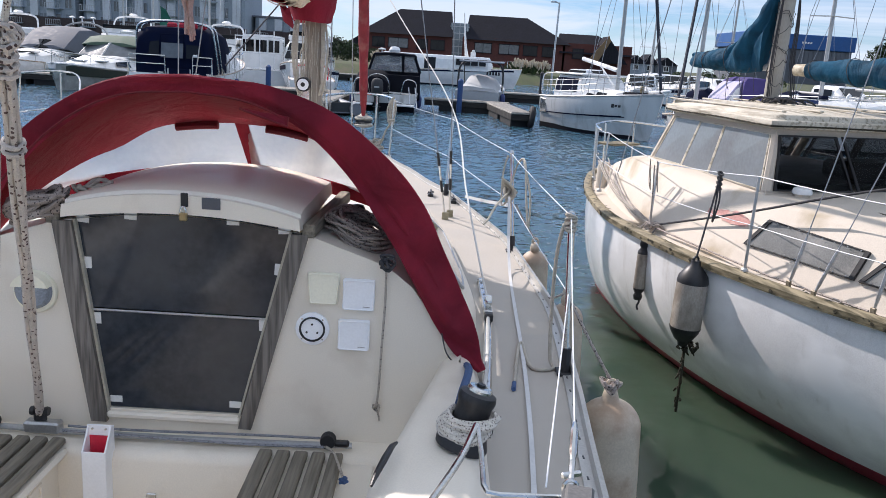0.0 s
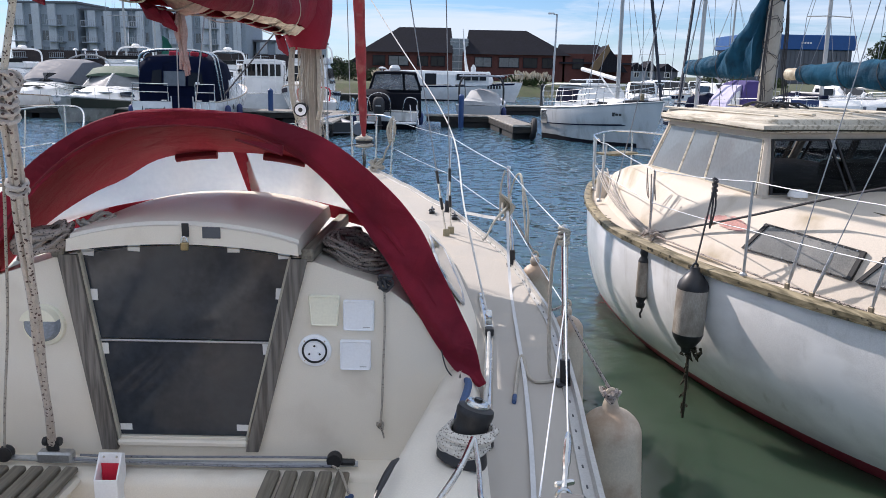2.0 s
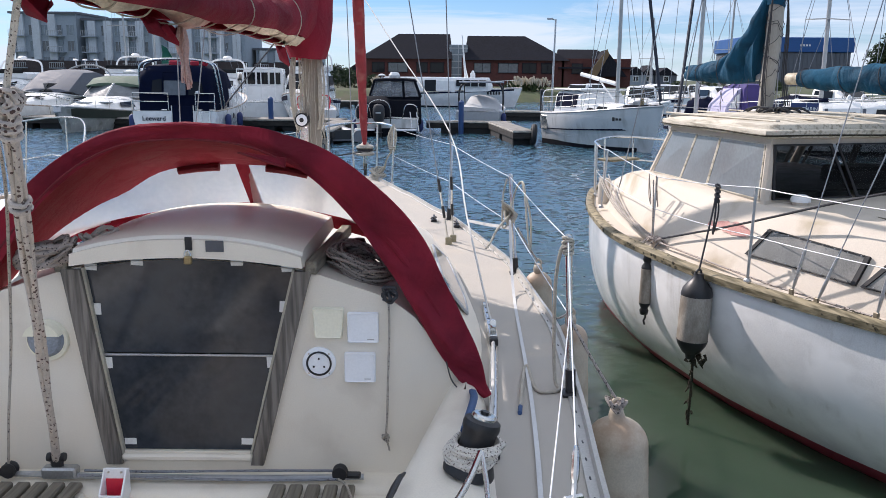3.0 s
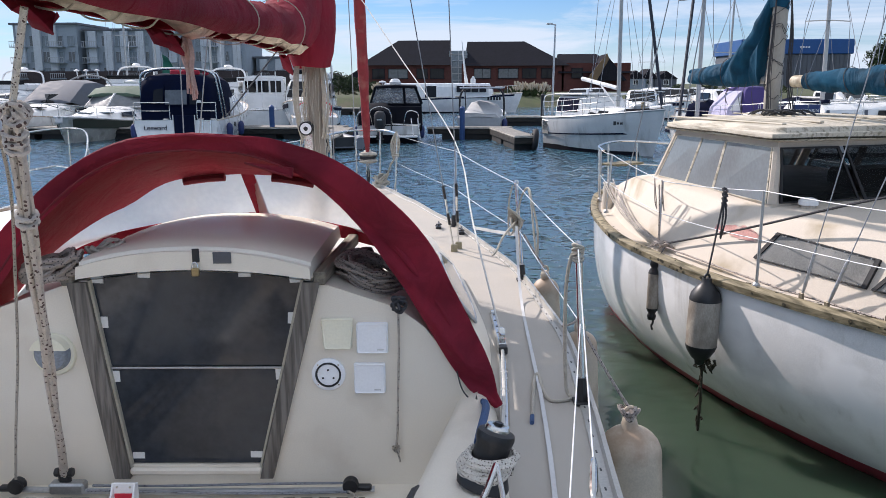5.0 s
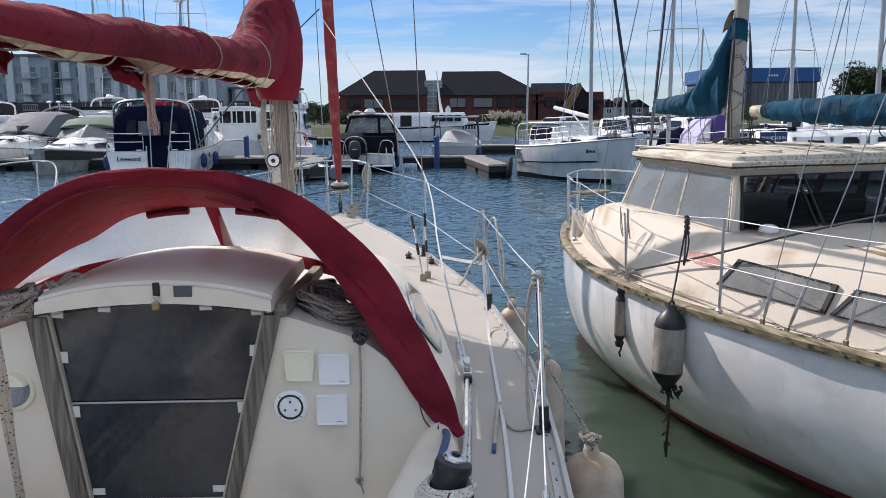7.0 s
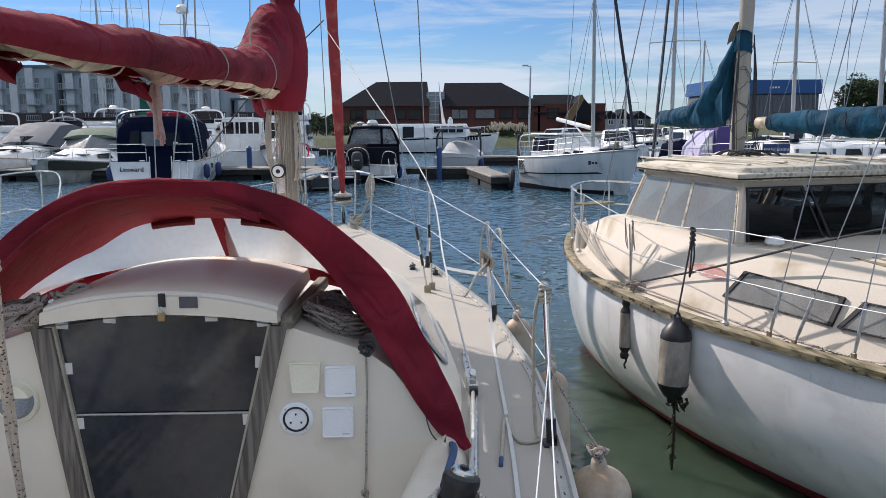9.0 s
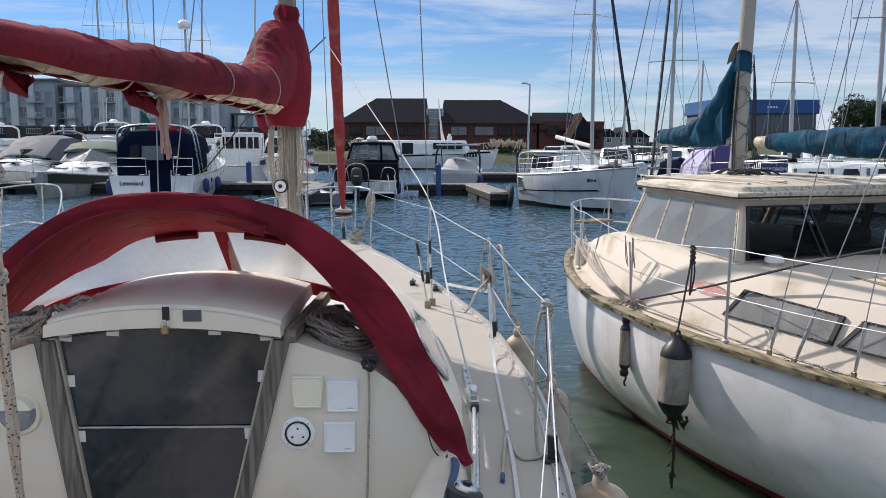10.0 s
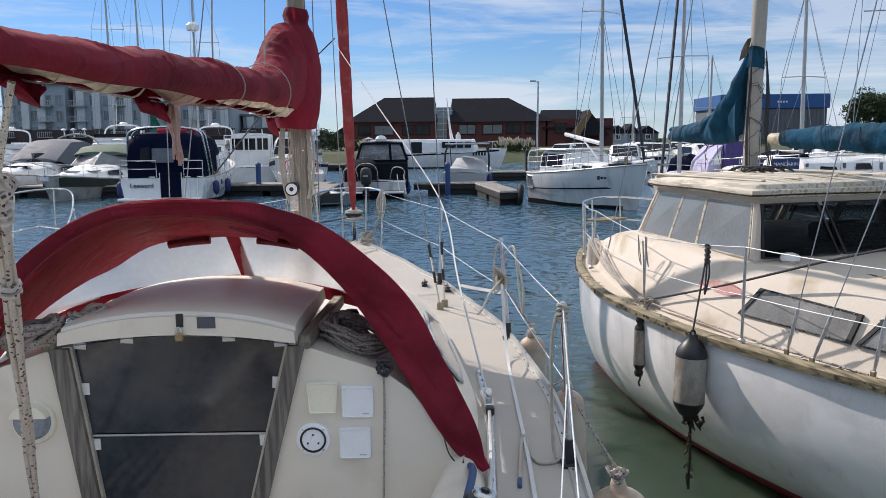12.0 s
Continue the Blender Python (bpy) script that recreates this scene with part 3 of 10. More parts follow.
SLOT = paint("shadowed_slot", (0.10, 0.10, 0.105), 0.7, vary=0.1)
for s in (-1, 1):
    g = Geo()
    rows = []
    for y in steps(-4.0, 6.9, 80):
        w, z0 = hb(y), deck_z(y)
        rows.append([(s * (w + 0.012), y, z0 - 0.03), (s * (w + 0.012), y, z0 + 0.035), (s * (w - 0.006), y, z0 + 0.04), (s * (w - 0.010), y, z0 + 0.010), (s * (w - rail_in(y)), y, z0 + 0.008), (s * (w - rail_in(y) - 0.002), y, z0 + 0.001)])
    g.loft(rows, closed=False)
    rail_o = part("toe_rail", g, paint("toe_rail_alloy", (0.50, 0.485, 0.455), 0.4, 0.35, vary=0.12, bump=0.05) if s < 0 else bpy.data.materials["toe_rail_alloy"], boat, "pale perforated toe rail")
    if s > 0:
        for k in range(44):
            y = -1.5 + 0.13 * k
            part("hole", Geo().box((s * (hb(y) - 0.006 - rail_in(y) / 2), y, deck_z(y) + 0.0095), (0.006, 0.020, 0.004), r=0.0015), SLOT, rail_o)

# coachroof
g = Geo()
rows = []
for y in steps(0, 3.2, 18):
    sec = trunk_section(y)
    rows.append([(-u, y, z) for u, z in sec] + [(u, y, z) for u, z in sec[-2::-1]])
for y, k, sh in ((3.42, 0.82, 0.98), (3.66, 0.38, 0.92), (3.82, 0.0, 0.86)):
    sec = trunk_section(3.2, k)
    rows.append([(-u * sh, y, z) for u, z in sec] + [(u * sh, y, z) for u, z in sec[-2::-1]])
g.loft(rows, closed=False)
roof = part("coachroof", g, CREAM, boat, sharp=1.2)

# aft bulkhead with the companionway opening
TOPL, TOPR, BOTL, BOTR = (-0.40, 1.552), (0.412, 1.552), (-0.30, 0.80), (0.225, 0.80)
sec0 = trunk_section(0)
g = Geo()
for s in (-1, 1):
    a, b = (TOPL, BOTL) if s < 0 else (TOPR, BOTR)
    out = [(s * u, z) for u, z in sec0 if u > 0.44]
    line = [(b[0], 0.66), (s * 1.12, 0.66)] + out + [(a[0], 1.54), b]
    g.slab([(u, 0.0, z) for u, z in line], (0, 0.035, 0))
g.slab([(BOTL[0], 0.0, 0.66), (BOTR[0], 0.0, 0.66), (BOTR[0], 0.0, 0.80), (BOTL[0], 0.0, 0.80)], (0, 0.035, 0))
part("bulkhead", g, CREAM, boat, "cream cockpit bulkhead")

# dark washboards
for z0, z1 in ((0.803, 1.188), (1.202, 1.592)):
    def edge(z):
        t = (z - 0.80) / 0.752
        return BOTL[0] + (TOPL[0] - BOTL[0]) * t + 0.012, BOTR[0] + (TOPR[0] - BOTR[0]) * t - 0.012
    (l0, r0), (l1, r1) = edge(z0), edge(z1)
    g = Geo().slab([(l0, 0.012, z0), (r0, 0.012, z0), (r1, 0.012, z1), (l1, 0.012, z1)], (0, 0.012, 0))
    part("washboard", g, ACRYLIC, boat, "smoked dark acrylic washboard")
g = Geo().box((-0.012, 0.006, 1.195), (0.655, 0.010, 0.009), r=0.003)
part("washboard_seam", g, GALV, boat, "grey strip between the washboards")
g = Geo()
g.box((-0.038, -0.008, 0.778), (0.515, 0.026, 0.028), r=0.008)
part("sill", g, CREAM, boat, "pale sill of the companionway")

LINING = paint("olive_lining", (0.46, 0.43, 0.35), 0.6, vary=0.15, scale=10, bump=0.1)
# teak posts either side, leaning like the opening
for s, (ti, to), (bi, bo) in ((-1, (-0.395, -0.466), (-0.292, -0.352)), (1, (0.405, 0.468), (0.212, 0.262))):
    g = Geo().slab([(ti, -0.024, 1.535), (to, -0.024, 1.535), (bo, -0.024, 0.752), (bi, -0.024, 0.752)], (0, 0.03, 0))
    part("post", g, TEAK, boat, "silver-grey weathered teak post")
    w = 0.009
    g = Geo().slab([(ti - s * w, -0.008, 1.54), (ti, -0.008, 1.54), (bi, -0.008, 0.775), (bi - s * w, -0.008, 0.775)], (0, 0.03, 0))
    part("lining", g, LINING, boat)

# sliding hatch with its curved aft face
g = Geo()
rows = []
for y, k in ((-0.045, 0.0), (-0.04, 0.012), (0.0, 0.02), (0.25, 0.022), (0.55, 0.02), (0.74, 0.012), (0.78, -0.02)):
    row = [(-0.405, y, 1.555)]
    row += [(u + 0.012, y, 1.663 + k - 0.062 * (abs(u) / 0.43) ** 2.2) for u in steps(-0.415, 0.43, 18)]
    row.append((0.446, y, 1.555))
    rows.append(row)
g.loft(rows, closed=False)
hatch = part("sliding_hatch", g, CREAM, boat, "cream sliding hatch, shut")
g = Geo()
up = [(u + 0.012, -0.045, 1.663 - 0.062 * (abs(u) / 0.43) ** 2.2) for u in steps(-0.415, 0.43, 18)]
lo = [(u + 0.012, -0.045, 1.595 - 0.036 * (abs(u) / 0.43) ** 2) for u in steps(-0.42, 0.433, 18)]
g.sheet([up, lo], 0.03)
part("hatch_face", g, CREAM, hatch)
for s in (-1, 1):
    g = Geo().box((s * 0.487, 0.37, 1.548), (0.048, 0.78, 0.05), rot(0, 0, -s * 3), 0.006)
    part("hatch_runner", g, TEAK_LONG, boat, "grey teak runner of the sliding hatch")

# bridge deck, cockpit well and coamings
g = Geo()
rows = []
for u in steps(-1.0, 1.0, 20):
    bow = 0.10 * (1 - (u / 1.0) ** 2)
    rows.append([(u, 0.0, 0.715), (u, -0.07 - bow * 0.6, 0.712), (u, -0.10 - bow * 0.6, 0.70), (u, -0.115 - bow * 0.6, 0.67), (u, -0.125 - bow * 0.6, 0.2)])
g.loft(rows, closed=False)
part("bridge_deck", g, CREAM, boat, sharp=1.0)
g = Geo()
g.box((0, -1.6, 0.2), (1.0, 3.0, 0.03))
for s in (-1, 1):
    g.box((s * 0.375 - 0.06, -1.65, 0.44), (0.03, 3.0, 0.50), r=0.01)
    g.box((s * 0.57 - 0.03, -1.65, 0.69), (0.44, 3.0, 0.03), r=0.012)
part("cockpit", g, CREAM, boat)
g = Geo().box((0, -3.08, 0.62), (1.5, 0.04, 0.86)).box((0, -3.62, 1.0), (1.95, 1.1, 0.04), r=0.01)
part("aft_deck", g, DECK, boat)
for s in (-1, 1):
    g = Geo()
    rows = []
    for y in steps(0.02, -3.0, 24):
        k = min(1, max(0.0, -y / 0.9))
        ui = 1.035 - 0.20 * k
        top = 1.115 - 0.03 * k
        rows.append([(s * 0.72, y, 0.60), (s * (0.735 + 0.25 * (1 - k)), y, 0.88), (s * (ui - 0.055), y, top - 0.06), (s * (ui - 0.02), y, top - 0.018), (s * (ui + 0.03), y, top),
                     (s * 1.05, y, top - 0.002), (s * 1.085, y, top - 0.022), (s * 1.105, y, top - 0.06), (s * 1.13, y, 0.998)])
    g.loft(rows, closed=False)
    part("coaming", g, CREAM, boat, "smooth cream cockpit coaming", sharp=1.4)

# recessed locker door under the seat
g = Geo()
for y0, z0, dy, dz in ((-0.30, 0.50, 0.014, 0.27), (-1.02, 0.50, 0.014, 0.27), (-0.66, 0.635, 0.73, 0.014), (-0.66, 0.365, 0.73, 0.014)):
    g.box((-0.417, y0, z0), (0.010, dy, dz), r=0.003)
part("locker_door", g, CREAM, boat, "raised rim of a cockpit locker door")

# seat slats
for s in (-1, 1):
    for k in range(5):
        u = (0.345 if s > 0 else -0.425) + s * 0.066 * k
        g = Geo().box((u, -0.93, 0.722), (0.050, 1.60, 0.026), r=0.006)
        part("seat_slat", g, TEAK_LONG, boat, "grey weathered teak seat slat")

# mast
MX, MY = 0.055, 2.62
g = Geo()
rings = []
for z in (1.15, 1.6, 2.4, 4.0, 8.0, 12.5):
    rings.append([(MX + 0.058 * math.cos(a), MY + 0.082 * math.sin(a), z) for a in steps(0, 2 * math.pi, 20)[:-1]])
g.loft(rings, caps=True)
mast = part("mast", g, SPAR_OLD, boat, "worn silver mast")
g = Geo().tube([(0.0, 2.5, 2.52), (0.0, -1.2, 2.50)], 0.035, 14)
part("boom", g, SILVER_PAINT, boat)


def cover_profile(y):
    """Centre height, half width and half height of the stowed main under its cover."""
    top = lerp([(-1.6, 2.53), (-1.0, 2.535), (-0.55, 2.56), (0.2, 2.60), (1.0, 2.63), (1.49, 2.655), (1.76, 2.71), (2.03, 2.82), (2.25, 2.98), (2.4, 3.05)], y)
    bot = lerp([(-1.6, 2.41), (-1.0, 2.425), (-0.5, 2.42), (0.2, 2.42), (1.0, 2.44), (1.6, 2.43), (2.35, 2.42)], y)
    return (top + bot) / 2, lerp([(-1.6, 0.085), (0, 0.12), (1.5, 0.135), (2.0, 0.14), (2.3, 0.155)], y), (top - bot) / 2


rnd = random.Random(31)
PLEATS = []      # where on the cover, slant, width, height, reach round it
for y0, n in ((-1.35, 5), (-0.75, 6), (-0.2, 5), (0.32, 7), (0.62, 6), (1.05, 4), (1.55, 6), (1.95, 8), (2.2, 6)):
    for _ in range(n):
        PLEATS.append((y0 + rnd.gauss(0, 0.09), rnd.uniform(-0.16, 0.26), rnd.uniform(0.009, 0.018), rnd.uniform(0.035, 0.095), rnd.uniform(-0.7, 0.9), rnd.uniform(0.5, 1.1)))
g = Geo()
rows = []
for y in steps(-1.6, 2.34, 330):
    c, w, h = cover_profile(y)
    row = []
    for a in steps(-228 + 9 * noise.noise(Vector((y * 2.2, 0, 0))) - 34 * min(1, max(0, (y - 0.5) / 0.7)), 44 + 14 * noise.noise(Vector((y * 2.0, 5, 0))), 40):
        ra = radians(a)
        fold = 1 + 0.05 * math.sin(9 * y + 3 * math.sin(ra)) * max(0, math.sin(-ra)) + 0.06 * noise.noise(Vector((math.cos(ra) * 2.0, y * 5, math.sin(ra) * 2.0)))
        fold += 0.05 * noise.noise(Vector((y * 14 + 4 * math.sin(ra), math.sin(ra) * 2.5, 7))) + 0.02 * math.sin(26 * y + 5 * math.sin(2.1 * y)) * max(0, -math.sin(ra)) * (0.5 + 0.5 * math.sin(3.1 * y + 1))
        th = math.pi / 2 + ra      # from the crown of the cover round its sides
        th = (th + math.pi) % (2 * math.pi) - math.pi
        for y0, slant, wide, high, mid, reach in PLEATS:
            d = (y - y0 - slant * th) / wide
            if abs(d) < 2.5 and abs(th - mid) < reach:
                fold += high * math.exp(-d * d) * (1 - (abs(th - mid) / reach) ** 2)
        row.append((0.01 + w * math.cos(ra) * fold, y, c - h * math.sin(ra) * (fold if math.sin(ra) < 0 else 1)))
    rows.append(row)
g.sheet(rows, 0.005)
main_cover = thing("mainsail_cover", (0, 1.0, 2.4), OWN, "deep red canvas cover laced round the stowed mainsail", "sail cover")
part("cover", g, RED, main_cover, sharp=1.5)

# the part of the cover that wraps the mast
g = Geo()
rows = []
for z, cy, ry, rx in ((2.36, 2.50, 0.20, 0.115), (2.45, 2.49, 0.23, 0.15), (2.6, 2.50, 0.25, 0.165), (2.75, 2.52, 0.23, 0.158), (2.88, 2.55, 0.19, 0.14), (2.98, 2.58, 0.15, 0.115),
                      (3.03, 2.60, 0.12, 0.085), (3.055, 2.61, 0.105, 0.074), (3.10, 2.61, 0.115, 0.086), (3.145, 2.61, 0.10, 0.074)):
    rows.append([(MX + 0.005 + rx * math.cos(a) * (1 + 0.10 * noise.noise(Vector((math.cos(a) * 1.6, math.sin(a) * 1.6, z * 4)))), cy + ry * math.sin(a), z + 0.006 * math.sin(2 * a)) for a in steps(0, 2 * math.pi, 36)[:-1]])
g.loft(rows)
part("mast_boot", g, RED, main_cover, sharp=1.5)

# sailcloth that spills out below the cover
g = Geo()
rows = []
for y in steps(-1.2, 2.25, 160):
    c, w, h = cover_profile(y)
    z0 = c - h
    d = 0.006 + (0.055 + 0.03 * math.exp(-((y - 0.1) / 0.7) ** 2)) * max(0.0, noise.noise(Vector((y * 2.3, 0.3, 0))) + 0.18 + 0.35 * noise.noise(Vector((y * 7.0, 3.3, 0))))
    rows.append([(0.01 + 0.075 * u, y, z0 + 0.062 - d * (1 - u * u) - 0.025 * abs(noise.noise(Vector((u * 3, y * 6, 2))))) for u in steps(-1, 1, 8)])
g.sheet(rows, 0.004)
part("stowed_sail", g, SAIL, main_cover, "dirty white sailcloth under the boom", sharp=1.5)
for k in range(11):
    y = -0.9 + 0.29 * k + rnd.uniform(-0.05, 0.05)
    c, w, h = cover_profile(y)
    z0 = c - h
    s = rnd.choice((-1, 1))
    pts = smooth_path([(-0.085, y - 0.03 * s, z0 + 0.03), (-0.04, y, z0 + 0.008), (0.02, y + 0.02, z0 + 0.006), (0.085, y + 0.05 * s, z0 + 0.04)], 4)
    part("lacing", Geo().tube(pts, 0.0032, 5), ROPE_PLAIN, main_cover, "pale cord lacing")

# spray hood
HOOP = [(0, 2.075), (0.21, 2.057), (0.365, 2.0), (0.515, 1.895), (0.70, 1.70), (0.875, 1.455), (0.98, 1.27), (1.075, 1.12), (1.108, 1.055)]
FRONT = [(0, 1.852), (0.20, 1.84), (0.36, 1.80), (0.50, 1.72), (0.62, 1.64), (0.78, 1.50), (0.87, 1.34), (0.93, 1.18), (0.96, 1.02)]


def arch(table, k):
    """Point k in -1..1 along an arch, by its own length on one side."""
    pts = [Vector((u, z)) for u, z in table]
    ds = [0.0]
    for i in range(1, len(pts)):
        ds.append(ds[-1] + (pts[i] - pts[i - 1]).length)
    t = abs(k) * ds[-1]
    u, z = lerp([(d, p.x) for d, p in zip(ds, pts)], t), lerp([(d, p.y) for d, p in zip(ds, pts)], t)
    mid = 0.03 if table is HOOP else -0.02
    return mid + (u if k >= 0 else -u), z


hood = thing("spray_hood", (0, 0.4, 1.5), OWN, "red canvas spray hood with clear vinyl windows", "spray hood")
ks = steps(-1, 1, 56)
AFT_Y, WIN_Y = -0.02, 0.80
# canvas from the aft hoop forward to the window's top
g = Geo()
rows = []
for j, t in enumerate(steps(0, 1, 9)):
    row = []
    for k in ks:
        u0, z0 = arch(HOOP, k)
        u1, z1 = arch(FRONT, k)
        side = min(1.0, max(0.0, (abs(k) - 0.40) / 0.45))
        tt = t * (1 - 0.70 * side)
        bulge = 0.035 * math.sin(math.pi * t) * (1 - side) + 0.006 * noise.noise(Vector((u0 * 4, t * 3, z0 * 4)))
        row.append((u0 + (u1 - u0) * tt, AFT_Y + (WIN_Y - AFT_Y) * tt, z0 + (z1 - z0) * tt + bulge))
    rows.append(row)
g.sheet(rows, 0.004)
part("canvas", g, RED, hood, sharp=1.5)
# broad hem along the aft hoop, wider down the sides
g = Geo()
rows = [[], [], [], [], [], [], []]
for k in steps(-1, 1, 110):
    u, z = arch(HOOP, k)
    u2, z2 = arch(HOOP, min(1, abs(k) + 0.01))
    u3, z3 = arch(HOOP, max(0, abs(k) - 0.01))
    t = Vector((u2 - u3, z2 - z3)).normalized()
    s = 1 if k >= 0 else -1
    w = lerp([(0, 0.052), (0.3, 0.056), (0.45, 0.058), (0.6, 0.070), (0.8, 0.078), (0.92, 0.072), (1.0, 0.02)], abs(k))
    for j, f in enumerate((-0.06, 0.12, 0.3, 0.48, 0.66, 0.84, 1.0)):
        off = w * (f if f > 0 else f - lerp([(0.22, 0.0), (0.38, 0.4), (0.55, 0.8), (0.75, 0.85), (0.9, 0.6), (1.0, 0.1)], abs(k)) * (1 if k > 0 else 0.5))
        if f < 0 and k > 0:
            off -= lerp([(0.08, 0.0), (0.21, 0.030), (0.36, 0.058), (0.49, 0.060), (0.60, 0.040), (0.72, 0.006), (0.8, 0.0)], k)
        ripple = 0.008 * math.sin(11 * abs(k) + 5 * f) + 0.010 * noise.noise(Vector((u * 7, f * 1.5, z * 7)))
        ripple += 0.026 * abs(k) * (abs(math.sin(2.6 * f + 14 * abs(k) + 2 * noise.noise(Vector((u * 3, z * 3, 1))))) - 0.5)
        rows[j].append((u + s * t.y * off, AFT_Y - 0.016 + 0.05 * f * (1 - abs(k)) + ripple, z - t.x * off))
g.sheet(rows, 0.004)
part("hem", g, RED_HEM, hood, "broad red hem along the aft edge", sharp=1.5)
# tube of the aft hoop, in its sleeve
g = Geo().tube([(arch(HOOP, k)[0], AFT_Y + 0.005, arch(HOOP, k)[1] - 0.004) for k in ks], 0.014, 10)
part("hoop", g, RED_HEM, hood)
# dark bound edge of the hem, with a loose corner hanging from it
def hem_edge(k):
    u, z = arch(HOOP, k)
    return (u * 0.97, AFT_Y - 0.024, z - 0.050 - 0.012 * abs(k))


g = Geo().tube([hem_edge(k) for k in steps(-0.60, 0.235, 40)], 0.0042, 6)
part("seam", g, RED_DARK, hood)
c = Vector(hem_edge(0.235))
g = Geo().slab([c + Vector((-0.16, 0.0, 0.032)), c + Vector((0.012, -0.004, 0.012)), c + Vector((0.008, -0.004, -0.022))], (0, 0.006, 0))
part("loose_corner", g, RED_HEM, hood)
part("corner_binding", Geo().tube([c + Vector((-0.16, -0.004, 0.030)), c + Vector((0.008, -0.008, -0.022)), c + Vector((0.012, -0.008, 0.012))], 0.004, 6), RED_DARK, hood)
# vinyl front, leaning forward down to the coachroof
VINYL = glass("hazy_vinyl", (0.90, 0.93, 0.96), 0.30, alpha=0.75, trans=0.85)
VINYL.node_tree.nodes["Principled BSDF"].inputs["IOR"].default_value = 1.08
let_through(add_folds(VINYL, 5.0, (1, 1, 1), 0.25, 0.03), (0.90, 0.95, 1.0), 0.065)
wk = steps(-0.86, 0.78, 44)


def win_base(k):
    u = 0.72 * k / 0.78 if k > 0 else 0.90 * k / 0.86
    return (u, 0.97 - 0.40 * abs(u), 1.632 - 0.17 * abs(u) ** 2.0)


def canvas_edge(k):
    """Where the canvas ends and the window begins."""
    u0, z0 = arch(HOOP, k)
    u1, z1 = arch(FRONT, k)
    tt = 1 - 0.70 * min(1.0, max(0.0, (abs(k) - 0.40) / 0.45))
    return Vector((u0 + (u1 - u0) * tt, AFT_Y + (WIN_Y - AFT_Y) * tt, z0 + (z1 - z0) * tt))


g = Geo()
rows = []
for t in steps(0, 1, 5):
    rows.append([tuple(canvas_edge(k).lerp(Vector(win_base(k)), t)) for k in wk])
g.sheet(rows, 0.002)
ob = part("window", g, VINYL, hood, "hazy scratched clear vinyl window", sharp=1.5)
ob.visible_shadow = False
# red band along the foot, centre strap
g = Geo()
foot = [win_base(k) for k in wk]
g.sheet([[(u * 1.0, y - 0.008, z + 0.012) for u, y, z in foot], [(u * 1.0, y + 0.012, z - 0.05) for u, y, z in foot]], 0.004)
part("foot_band", g, RED, hood)
a, b = Vector((0.02, WIN_Y - 0.012, 1.86)), Vector((0.05, 0.955, 1.63))
g = Geo().slab([a + Vector((-0.03, 0, 0)), a + Vector((0.03, 0, 0)), b + Vector((0.03, 0, 0)), b + Vector((-0.03, 0, 0))], (0, 0.004, 0))
part("centre_strap", g, RED, hood)
for u0, u1 in ((-0.265, -0.075), (0.14, 0.33)):
    g = Geo().tube([(u, WIN_Y - 0.03, 1.835 - 0.35 * max(0, abs(u) - 0.05) ** 2 * 1.2) for u in steps(u0, u1, 6)], 0.018, 8)
    part("rolled_flap", g, RED_DARK, hood, "dark rolled canvas flap")

# red tails of the cover hanging below the boom
for y, w, d in ((0.02, 0.16, 0.07), (-0.12, 0.10, 0.05), (2.08, 0.13, 0.12), (-0.95, 0.2, 0.06)):
    c, _, h = cover_profile(y)
    g = Geo().sheet([[(-0.06 + 0.01 * math.sin(9 * t), y - w / 2 + w * t, c - h + 0.02) for t in steps(0, 1, 6)],
                     [(-0.03 + 0.02 * math.sin(7 * t), y - w / 2 + w * t, c - h - d * 0.5 * (0.4 + math.sin(math.pi * t))) for t in steps(0, 1, 6)],
                     [(0.0 + 0.02 * math.sin(5 * t), y - w / 2 + w * t, c - h - d * math.sin(math.pi * t)) for t in steps(0, 1, 6)]], 0.004)
    part("tail", g, RED, main_cover, sharp=1.5)

# ---- the neglected motor sailer alongside ----
NEAR = pose(1.6, 4.76, 0, 0, 0, 18)      # x across to its far side, y towards its stern
EDGE = [(-4.6, 1.40), (-4.3, 1.12), (-3.6, 0.78), (-2.6, 0.48), (-1.4, 0.24), (-0.9, 0.12), (-0.45, 0.05), (0.05, 0.0), (0.7, 0.02), (1.35, 0.10),
        (2.2, 0.36), (2.7, 0.56), (3.2, 0.82), (3.55, 1.05), (3.85, 1.40)]
INSET = [(-4.6, 0.05), (-3.6, 0.32), (-2.0, 0.42), (-1.0, 0.42), (0, 0.42), (0.7, 0.40), (1.4, 0.37), (2.1, 0.30), (2.8, 0.22), (3.5, 0.18), (3.85, 0.0)]
CL = 1.40
NZ = 1.04


def edge_b(a):
    return lerp(EDGE, a)


ship = thing("motor_sailer", (CL, 0, 0), NEAR, "weathered white motor sailer with mossy cap rail, moored alongside", "motor sailer")
As = steps(-4.58, 3.83, 70)


def both(f):
    """A row across the boat from the half outline f, mirrored about the centreline."""
    return f + [(2 * CL - b, a, z) for b, a, z in f[::-1]]


def sheer(a):
    return NZ + 0.012 * max(0, a - 1.5) ** 2 + 0.01 * max(0, -a - 1) ** 2


def side_at(a, t):
    """A point of the topside: t from 0 at the rail to 1 at the water."""
    b, ins, z0 = edge_b(a), lerp(INSET, a), sheer(a)
    return (b + ins * t ** 3.0, a - (0.10 * t if a > 3 else 0), z0 * (1 - t))


